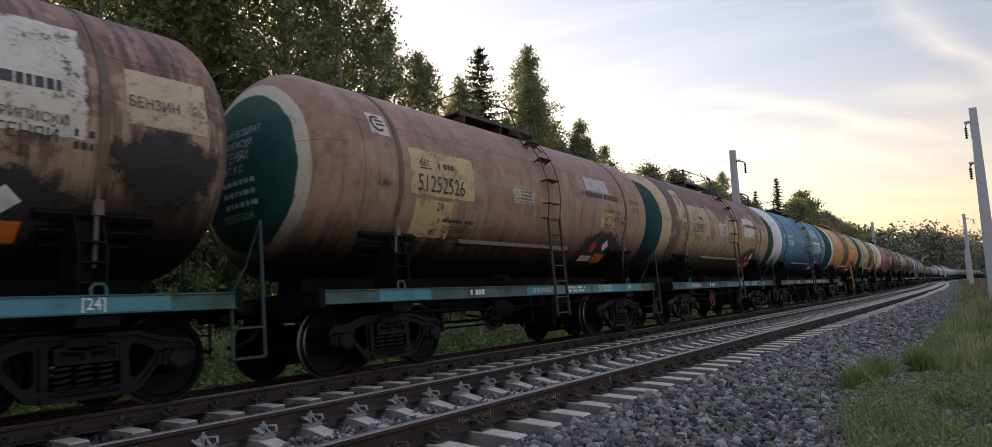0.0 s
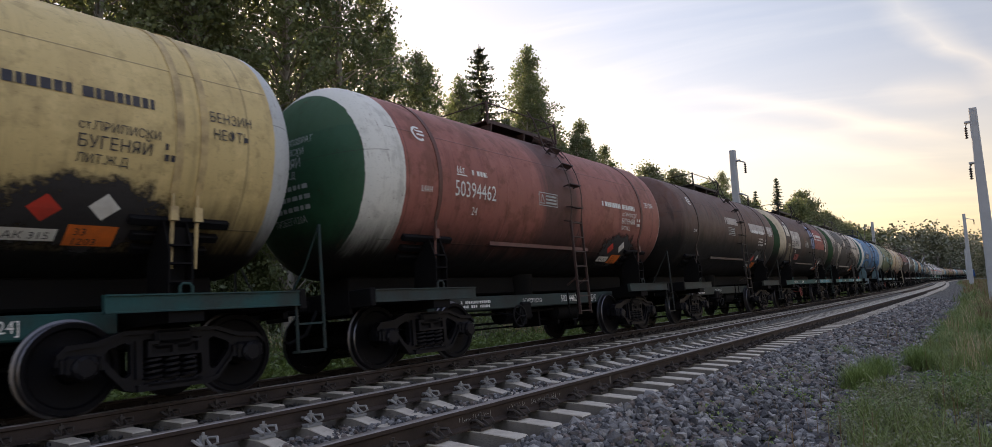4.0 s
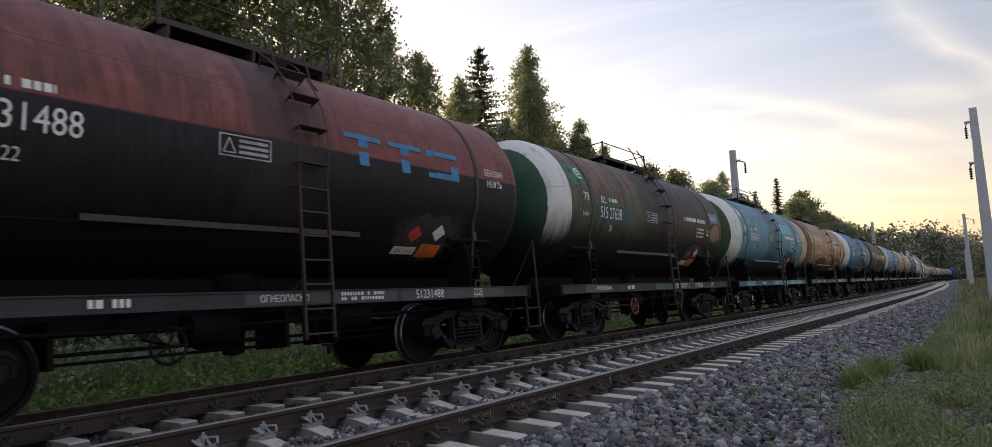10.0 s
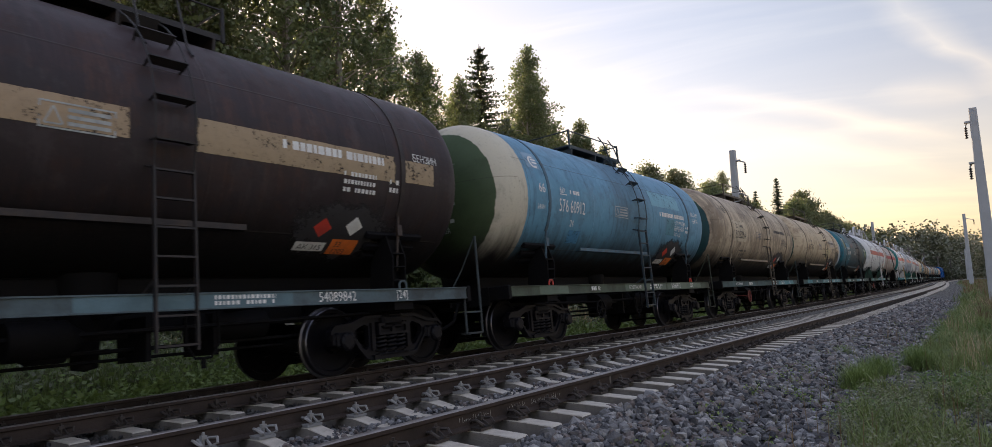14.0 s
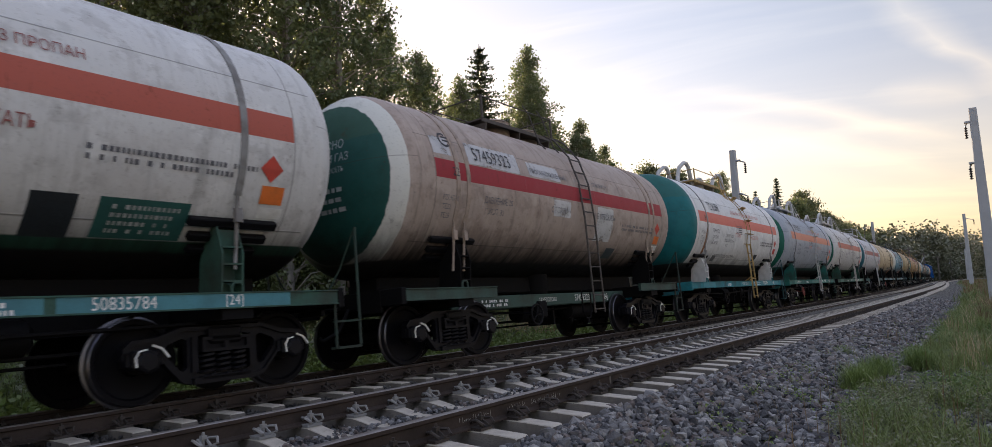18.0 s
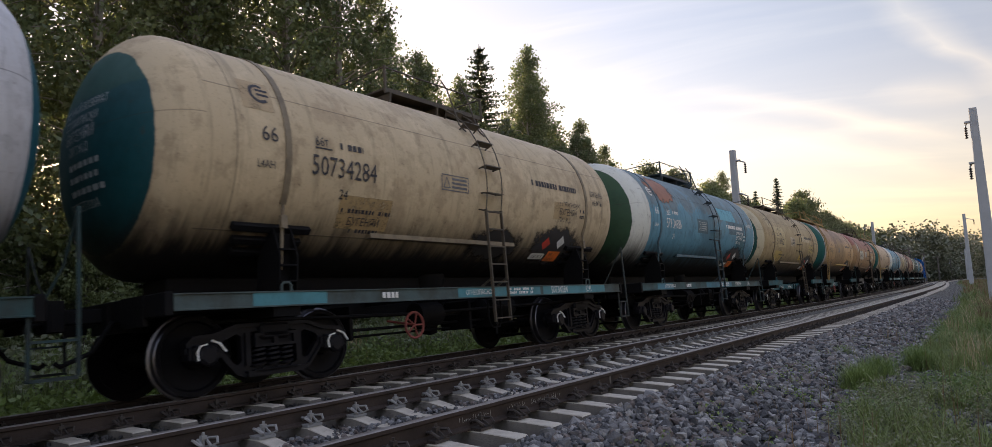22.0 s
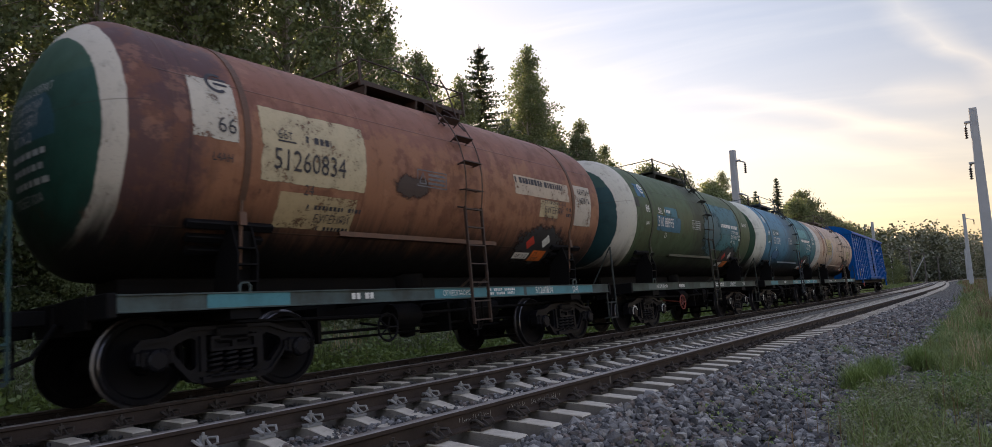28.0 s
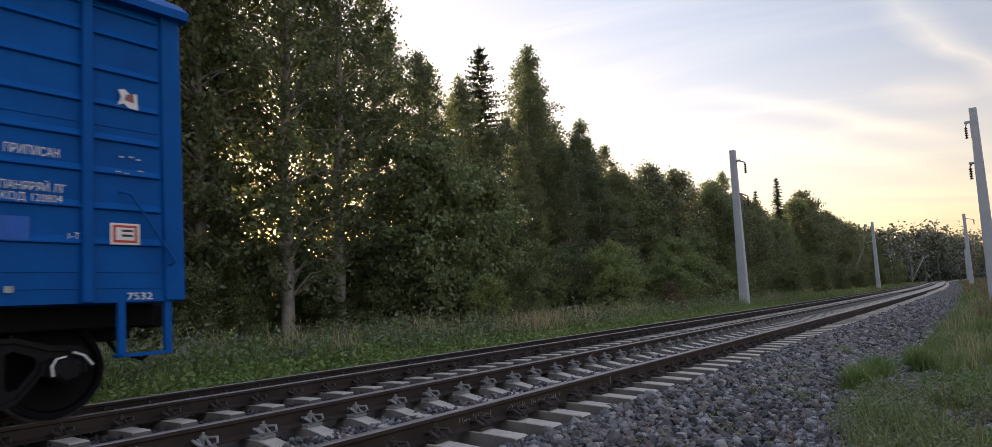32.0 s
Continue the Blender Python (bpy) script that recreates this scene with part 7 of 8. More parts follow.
    def sign(text, y, z, size, narrow=0.9):
        vs, fs = letters(text, size)
        part("lettering", soup("lettering", [(x + 0.006, y + u * narrow, z + v) for u, v in vs], fs, M_WHITE), None, top)

    def rect(y0, y1, za, zb, mat, name="paint_panel", lift=0.004):
        part(name, soup(name, [(x + lift, y0, za), (x + lift, y1, za), (x + lift, y1, zb), (x + lift, y0, zb)], [(0, 1, 2, 3)], mat), None, top)

    def line(text, y0, y1, z, high):
        """Lettering from y0 to y1 on a base line, with capitals of a given height."""
        vs, fs = letters(text, 1.0)
        lo, hi = min(u for u, v in vs), max(u for u, v in vs)
        k = (y1 - y0) / (hi - lo)
        part("lettering", soup("lettering", [(x + 0.038, y0 + (u - lo) * k, z + v * high / 0.72) for u, v in vs], fs, M_WHITE), None, top)

    def strip_(y0, y1, z, high, mat=None):
        rect(y0, y1, z, z + high, mat or M_STENCIL, "faded_writing", 0.037)

    for text, y0, y1, z, high in (("ЛГ/LG", -8.67, -8.10, 3.80, 0.17), ("ПОСТРОЕН 0022", -8.70, -8.06, 3.21, 0.085), ("27.08.2020", -8.60, -8.09, 3.11, 0.085), ("КР", -8.43, -8.33, 2.47, 0.075), ("27.08 2033", -8.56, -8.07, 2.36, 0.085),
                                  ("67.0 т", -7.86, -7.57, 3.88, 0.09), ("161 м³", -7.41, -7.15, 3.89, 0.10), ("2917", -7.70, -7.10, 3.50, 0.24), ("4240", -6.90, -6.22, 3.50, 0.24), ("ДР 833", -7.80, -7.53, 2.51, 0.08), ("24 08.2023-2026", -7.82, -7.16, 2.39, 0.085), ("ПРОБЕГ", -7.65, -7.35, 2.11, 0.09),
                                  ("24", -6.60, -6.37, 2.38, 0.16), ("СРОЧНЫЙ ВОЗВРАТ", -6.91, -6.18, 1.78, 0.085), ("ст.ПАНЯРЯЙ ЛГ", -6.87, -6.25, 1.66, 0.08), ("КОД 120804", -6.76, -6.28, 1.40, 0.08), ("26 800кг", -6.81, -6.58, 1.12, 0.05), ("СОБСТВЕННИК", -5.90, -5.33, 2.46, 0.085), ("ЗАО", -5.90, -5.72, 2.10, 0.085), ("120 КМ/Ч", -5.96, -5.52, 1.10, 0.09),
                                  ("29174240", 5.16, 5.87, 1.10, 0.13), ("[24]", 6.65, 6.94, 1.14, 0.12), ("ПРИПИСАН", 7.30, 7.75, 2.49, 0.09), ("ст.ПАНЯРЯЙ ЛГ", 7.16, 7.81, 2.15, 0.08), ("КОД 120804", 7.28, 7.78, 2.05, 0.075), ("1-Т", 7.83, 7.93, 1.71, 0.06), ("7532", 8.37, 8.62, 1.11, 0.075), ("INTERNATIONAL", 5.34, 5.97, 3.26, 0.07), ("LOGISTICS", 5.32, 5.71, 3.17, 0.07)):
        line(text, y0, y1, z, high)
    for y0, y1, z, high in ((-5.66, -5.18, 2.10, 0.085), (-5.89, -5.39, 1.85, 0.05), (-5.90, -5.35, 1.76, 0.055), (-5.90, -5.36, 1.67, 0.055), (-8.50, -8.27, 3.60, 0.012), (-8.50, -8.27, 3.67, 0.012), (-8.45, -8.31, 3.625, 0.03), (-6.93, -6.78, 3.90, 0.12), (-6.75, -6.14, 3.985, 0.05), (-6.75, -6.14, 3.90, 0.045),
                            (-5.40, -5.13, 1.15, 0.02), (-5.40, -5.13, 1.10, 0.02), (-7.38, -7.30, 1.16, 0.05), (-7.14, -7.08, 1.16, 0.05), (-6.87, -6.80, 1.27, 0.05), (7.32, 7.39, 1.2, 0.06), (7.16, 7.20, 1.16, 0.06), (4.36, 4.97, 1.12, 0.012), (4.36, 4.97, 1.18, 0.012), (4.40, 4.80, 1.135, 0.035)):
        strip_(y0, y1, z, high)
    for y in (-8.93, -8.865, -8.80):
        rect(y, y + 0.045, 1.35, 1.54, M_WHITE, "conformity_mark", 0.048)
    # the owner's sign: slanted strokes and bows, with a tall bar through it
    sign_paint = shade((0.52, 0.53, 0.52))
    for i, (a, w, h) in enumerate(((4.25, 0.30, 0.19), (4.62, 0.26, 0.19), (4.94, 0.24, 0.17), (5.22, 0.12, 0.17), (5.46, 0.14, 0.22), (5.60, 0.18, 0.17), (5.80, 0.18, 0.17))):
        z = 3.40 + (0.10 if i < 3 else 0.03)
        bm = bmesh.new()
        prism(bm, [(a, z), (a + 0.05, z + h), (a + w, z + h), (a + w - 0.02, z + h - 0.05), (a + 0.10, z + h - 0.05), (a + 0.07, z)], x + 0.030, x + 0.038)
        prism(bm, [(a + 0.07, z), (a + w - 0.04, z), (a + w - 0.03, z + 0.05), (a + 0.08, z + 0.05)], x + 0.030, x + 0.0375)
        part("sign_stroke", bm, sign_paint, top)
    bm = bmesh.new()
    prism(bm, [(5.24, 3.14), (5.32, 3.20), (5.43, 3.77), (5.34, 3.72)], x + 0.030, x + 0.0385)
    part("sign_stroke", bm, sign_paint, top)
    rect(-7.81, -7.20, 1.35, 1.86, shade((0.02, 0.025, 0.04)), "dark_panel", 0.036)
    rect(7.14, 7.51, 1.68, 1.90, shade((0.004, 0.09, 0.42)), "fresh_paint", 0.036)
    rect(6.37, 6.65, 1.12, 1.20, M_BLACK, "slot", 0.036)
    rect(8.21, 8.50, 1.67, 1.89, shade((0.75, 0.72, 0.68)), "notice", 0.036)
    rect(8.235, 8.475, 1.69, 1.87, M_RED, "notice", 0.038)
    rect(8.265, 8.445, 1.715, 1.845, shade((0.75, 0.72, 0.68)), "notice", 0.040)
    for z in (1.80, 1.75):
        rect(8.32, 8.43, z, z + 0.025, M_INK, "notice_writing", 0.042)
    blot = [(8.29, 3.14), (8.36, 3.17), (8.40, 3.13), (8.50, 3.12), (8.49, 3.30), (8.42, 3.28), (8.36, 3.33), (8.30, 3.31), (8.33, 3.24)]
    part("torn_notice", soup("torn_notice", [(x + 0.037, a, b) for a, b in blot], [tuple(range(len(blot)))], M_WHITE), None, top)
    part("torn_notice", soup("torn_notice", [(x + 0.040, a, b) for a, b in ((8.36, 3.21), (8.46, 3.19), (8.45, 3.29), (8.38, 3.27))], [(0, 1, 2, 3)], shade((0.30, 0.10, 0.10))), None, top)
    for a, b in ((8.27, 2.42), (8.30, 2.58), (8.40, 2.59), (8.47, 2.57), (8.49, 2.45), (8.35, 2.41)):
        rect(a, a + 0.05, b, b + 0.015, M_STENCIL, "paper_scrap", 0.037)
    for y, z in ((-0.81, 2.50), (-0.80, 2.29)):
        part("paper_scrap", soup("paper_scrap", [(x + 0.088, y + a, z + b) for a, b in ((0, 0), (0.10, -0.01), (0.19, 0.02), (0.16, 0.05), (0.05, 0.04))], [(0, 1, 2, 3, 4)], M_STENCIL), None, top)
    return top


TRAIN = []


def build_train():
    for i, spec in enumerate(W):
        TRAIN.append((tank_wagon(i, spec), 12.02 * i + 6.01))
    TRAIN.append((boxcar(len(W)), 12.02 * len(W) + BOX_LEN / 2))


def motions():
    """The train runs towards the camera and past it; each wheelset turns with the way it has run while it is near."""
    steps = [i * 0.5 for i in range(65)]
    for ob, s in TRAIN:
        rows = []
        for t in steps:
            y = s - gone(t)
            rows.append((t, pose(FAR_X + bend(y), y, FAR_Z, 0, FAR_CANT, heading(y))))
        walk(ob, rows)
    for ws, num in SETS:
        s = TRAIN[num][1]
        loc = ws.location.copy()
        near = [f / FPS for f in range(int(CLIP * FPS) + 1) if -6 < s + loc.y - gone(f / FPS) < 26]
        times = sorted({0.0, CLIP, *near})
        base = gone(near[0]) if near else 0.0
        rows = []
        for t in times:
            run = min(max(gone(t), base), gone(near[-1])) - base if near else 0.0
            rows.append((t, pose(loc.x, loc.y, loc.z, math.degrees(run / 0.478))))
        walk(ws, rows)
# ---- masts ----
def mast(x, y, high, arm, face):
    """A tapering grey mast of two channels with bracket stubs and hanging insulators."""
    top = thing("catenary_mast", "tapering grey steel catenary mast without wires", "mast", "masts of the line")
    top.location = (x, y, -0.8)
    bm = bmesh.new()
    vs = [bm.verts.new((sx * w, sy * w * 0.9, z)) for z, w in ((0, 0.29), (high, 0.185)) for sx, sy in ((-1, -1), (1, -1), (1, 1), (-1, 1))]
    for a, b, c, d in ((0, 1, 5, 4), (1, 2, 6, 5), (2, 3, 7, 6), (3, 0, 4, 7), (4, 5, 6, 7)):
        bm.faces.new((vs[a], vs[b], vs[c], vs[d]))
    bmesh.ops.bevel(bm, geom=list(bm.edges), offset=0.03, segments=1, affect="EDGES")
    part("pole", bm, M_MAST, top)
    part("base_plate", bar((0, 0, 0.03), (0.8, 0.8, 0.06)), M_MAST, top)
    for z, long in ((high - 0.75, face), (high - 3.0, face)):
        bm = bmesh.new()
        box(bm, (arm * 0.30, 0, z), (0.30, 0.30, 0.10), bev=0.01)
        rod(bm, [(arm * 0.30, 0, z + 0.02), (arm * (0.30 + long), 0, z - 0.18), (arm * (0.30 + long), 0, z - 0.26)], 0.045, 6)
        b = part("bracket", bm, M_MAST, top)
        bm = bmesh.new()
        prof = [(0.0, 0.03)]
        for i in range(5):
            prof += [(-0.05 - 0.13 * i, 0.035), (-0.09 - 0.13 * i, 0.085), (-0.12 - 0.13 * i, 0.085), (-0.15 - 0.13 * i, 0.035)]
        lathe(bm, prof, "z", 10, (arm * (0.30 + long), 0, z - 0.22))
        part("insulator", bm, M_CLIP, b)


def place_masts():
    for x, y, arm, face in ((-13.0, 45.0, 1, 0.45), (0.2, 44.0, -1, 0.1), (-13.75, 118.0, -1, 0.8), (-2.0, 118.0, 1, 0.8)):
        mast(x, y, 10.85, arm, face)
    for y in (180.0, 245.0):
        mast(0.9 + bend(y), y, 10.0, -1, 0.8)


def line_poles():
    """Short telegraph poles past the bend, some with a slanting strut, and a signal."""
    for i, y in enumerate((232.0, 292.0, 348.0, 400.0)):
        top = thing("telegraph_pole", "grey wooden telegraph pole with a short crossarm" + (" and a slanting strut" if i % 2 else ""), "pole", "poles along the far curve")
        top.location = (-12.6 + bend(y), y, -0.8)
        bm = bmesh.new()
        rod(bm, [(0, 0, 0), (0, 0, 11.2)], [0.30, 0.2], 8)
        part("pole", bm, M_POLE, top)
        part("crossarm", bar((-0.3, 0, 10.6), (2.6, 0.2, 0.22)), M_POLE, top)
        if i % 2 == 0:
            part("crossarm", bar((-0.3, 0, 9.6), (2.2, 0.2, 0.2)), M_POLE, top)
        else:
            bm = bmesh.new()
            rod(bm, [(0, 0, 9.6), (-5.0, -2.0, 0)], 0.16, 7)
            part("strut", bm, M_MAST, top)
    top = thing("railway_signal", "small lineside signal with two stacked heads", "signal")
    top.location = (-14.4 + bend(190.0), 190.0, -0.8)
    bm = bmesh.new()
    rod(bm, [(0, 0, 0), (0, 0, 7.2)], 0.09, 8)
    part("post", bm, M_MAST, top)
    for z in (4.9, 6.5):
        h = part("signal_head", bar((0, -0.1, z), (0.75, 0.2, 1.3), 0.05), M_CLIP, top)
        part("white_rim", bar((0, -0.22, z), (0.34, 0.03, 0.8), 0.01), M_WHITE, h)


# ---- woods ----
def leaf_mat(name, a, b_, through_=0.35, warm=(0.13, 0.155, 0.055)):
    m, t, b = tree_of(name)
    n = Net(t)
    r = n.island()
    k = n.mix(r, a, b_)
    # each plant leans a little to yellow or to a duller green of its own
    k = n.mix(n.math("MULTIPLY", n.random(), 0.55), k, tuple(0.75 * (p + q) * w for p, q, w in zip(a, b_, (1.15, 1.0, 0.8))))
    n.put(b.inputs["Base Color"], k)
    b.inputs["Roughness"].default_value = 0.42
    b.inputs["Specular IOR Level"].default_value = 0.65
    tr = n.node("ShaderNodeBsdfTranslucent")
    n.put(tr.inputs["Color"], n.mix(0.5, k, warm))
    mx = n.node("ShaderNodeMixShader")
    mx.inputs[0].default_value = through_
    n.put(mx.inputs[1], b.outputs[0])
    n.put(mx.inputs[2], tr.outputs[0])
    n.put(t.nodes["Material Output"].inputs["Surface"], mx.outputs[0])
    return m


M_LEAF = leaf_mat("birch_leaves", (0.075, 0.11, 0.05), (0.18, 0.21, 0.10), 0.5)
M_SPRUCE = leaf_mat("spruce_needles", (0.022, 0.036, 0.019), (0.045, 0.062, 0.03), 0.2)
M_BUSH = leaf_mat("bush_leaves", (0.09, 0.13, 0.055), (0.20, 0.235, 0.10), 0.45)
M_OAK = leaf_mat("broadleaf_leaves", (0.075, 0.095, 0.05), (0.18, 0.195, 0.10), 0.4)
M_MAPLE = leaf_mat("maple_leaves", (0.12, 0.165, 0.07), (0.25, 0.30, 0.13), 0.45)
M_LIME = leaf_mat("lime_bush_leaves", (0.14, 0.20, 0.065), (0.27, 0.33, 0.13), 0.45)
M_BROWN = leaf_mat("rusty_shrub_leaves", (0.12, 0.085, 0.045), (0.22, 0.16, 0.09), 0.4, (0.2, 0.14, 0.06))
M_SAGE = leaf_mat("grey_weed_leaves", (0.10, 0.125, 0.075), (0.23, 0.25, 0.16), 0.35)
M_FAR = leaf_mat("far_leaves", (0.06, 0.075, 0.05), (0.14, 0.15, 0.10), 0.12)
M_GRASS = leaf_mat("grass_blades", (0.09, 0.14, 0.042), (0.21, 0.265, 0.09), 0.45)
M_DRY = leaf_mat("dry_grass", (0.26, 0.21, 0.125), (0.52, 0.42, 0.28), 0.35, (0.34, 0.26, 0.14))
M_WEED = leaf_mat("weed_leaves", (0.095, 0.165, 0.045), (0.20, 0.285, 0.08), 0.4)
M_POLE = paint("weathered_pole", (0.16, 0.14, 0.13), 0.9, 0.0, (0.08, 0.07, 0.06), 0.6, 1.0, 0.5)
M_BIRCH = paint("birch_bark", (0.30, 0.27, 0.23), 0.85, 0.0, (0.05, 0.045, 0.04), 0.75, 2.2, 0.5)
M_BARK = paint("bark", (0.085, 0.07, 0.058), 0.9, 0.0, (0.035, 0.03, 0.025), 0.6, 3.0, 0.6)


def quads(points, size, gen, flat=0.0, long=1.5):
    """Leaf quads at an (n, 3) array of points, as verts and faces."""
    n = len(points)
    a = gen.normal(size=(n, 3))
    a[:, 2] *= 1 - flat
    a /= np.linalg.norm(a, axis=1)[:, None] + 1e-9
    c = gen.normal(size=(n, 3))
    b = np.cross(a, c)
    b /= np.linalg.norm(b, axis=1)[:, None] + 1e-9
    s = (size * gen.uniform(0.6, 1.4, n))[:, None]
    v = np.stack([points - a * s * long * 0.5, points + b * s * 0.5, points + a * s * long * 0.5, points - b * s * 0.5], 1).reshape(-1, 3)
    f = np.arange(4 * n).reshape(-1, 4)
    return v, f


def array_mesh(name, v, f, mat):
    me = bpy.data.meshes.new(name)
    n, k = len(f), f.shape[1]
    me.vertices.add(len(v))
    me.vertices.foreach_set("co", np.ascontiguousarray(v, dtype=np.float32).ravel())
    me.loops.add(n * k)
    me.loops.foreach_set("vertex_index", np.ascontiguousarray(f, dtype=np.int32).ravel())
    me.polygons.add(n)
    me.polygons.foreach_set("loop_start", np.arange(0, n * k, k, dtype=np.int32))
    me.update(calc_edges=True)
    me.polygons.foreach_set("use_smooth", np.zeros(n, dtype=bool))
    me.materials.append(mat)
    return me


def broadleaf(seed, high, spread, clumps, per, size, low=0.2, mat=None, droop=0.25, shape=0.7, clump=0.36):
    rnd, gen = random.Random(seed), np.random.default_rng(seed)
    bm = bmesh.new()
    lean = Vector((rnd.uniform(-0.4, 0.4), rnd.uniform(-0.4, 0.4), 0))
    pts = [lean * (i / 6) ** 2 + Vector((rnd.gauss(0, 0.06), rnd.gauss(0, 0.06), high * 0.95 * i / 6)) for i in range(7)]
    rod(bm, pts, [0.02 * high * (0.55 - 0.085 * i) + 0.02 for i in range(7)], 7)
    cloud = []
    for i in range(clumps):
        f = min(low + (1 - low) * (i + rnd.random()) / clumps, 0.99)
        base = pts[int(f * 6)].lerp(pts[min(6, int(f * 6) + 1)], f * 6 % 1)
        w = spread * (math.sin(math.pi * min(1, (f - low) / (1 - low) * 0.85 + 0.15)) ** shape) * rnd.uniform(0.35, 1.0)
        a = rnd.uniform(0, 2 * math.pi)
        tip = base + Vector((math.cos(a) * w, math.sin(a) * w, rnd.uniform(0.0, 0.12) * high * 0.6))
        rod(bm, [base, base.lerp(tip, 0.5) + Vector((0, 0, 0.02 * high)), tip], [0.0026 * high * (1.3 - f), 0.0013 * high, 0.0005 * high], 4)
        r = rnd.uniform(0.5, 1.0) * spread * clump
        d = gen.normal(size=(per, 3)) * (0.50, 0.50, 0.38)
        g = gen.uniform(0.55, 1.05, (per, 1))
        q = np.array(base)[None] * (1 - g) + np.array(tip)[None] * g + d * r
        q[:, 2] -= droop * r * np.linalg.norm(d, axis=1)
        cloud.append(q)
    v, f = quads(np.concatenate(cloud), size, gen)
    return mesh_of("trunk", bm, M_BIRCH if mat == M_LEAF and spread < 4 else M_BARK, smooth=60), array_mesh("crown", v, f, mat or M_LEAF)


def spruce(seed, high, spread, first=0.06, hang=0.45):
    """Tiers of drooping needle boughs."""
    rnd = random.Random(seed)
    bm = bmesh.new()
    rod(bm, [(0, 0, 0), (0, 0, high * 0.5), (0, 0, high)], [0.011 * high, 0.007 * high, 0.01], 7)
    vs, fs = [], []
    k = int(high * 2.4)
    for i in range(k):
        f = first + (1 - first) * i / k
        w = spread * (1 - f) ** 0.72 + 0.12
        for j in range(17):
            a = rnd.uniform(0, 2 * math.pi)
            ww = w * rnd.uniform(0.5, 1.08)
            d = Vector((math.cos(a), math.sin(a), 0))
            z = high * f + rnd.uniform(-0.12, 0.12)
            n = max(3, int(ww / 0.13))
            for q in range(n):
                g = (q + 0.5) / n
                p = d * ww * g + Vector((rnd.gauss(0, 0.04), rnd.gauss(0, 0.04), z - hang * ww * g + 0.25 * ww * g * g))
                s = 0.105 * (1.2 - 0.6 * g) * rnd.uniform(0.6, 1.5)
                sd = Vector((-d.y, d.x, 0)) * s * rnd.uniform(0.7, 1.5)
                o = len(vs)
                vs += [p + sd - d * s * 0.5 + Vector((0, 0, -s * rnd.uniform(0.2, 1.9))), p + d * s, p - sd - d * s * 0.5 + Vector((0, 0, -s * rnd.uniform(0.2, 1.9))), p - d * s * 0.8 + Vector((0, 0, s * 0.3))]
                fs.append((o, o + 1, o + 2, o + 3))
    return mesh_of("trunk", bm, M_BARK, smooth=60), soup("crown", vs, fs, M_SPRUCE)


def plant(kind, meshes, u, y, turn, high, label, z=-0.75, base=18.0):
    top = thing(kind, label, "bush" if kind == "bush" else "tree", "bushes before the wood" if kind == "bush" else "trees of the shelter belt")
    top.matrix_basis = pose(u + bend(y), y, z, 0, 0, turn) @ Matrix.Scale(high / base, 4)
    part("trunk", meshes[0], None, top)
    part("crown", meshes[1], None, top)


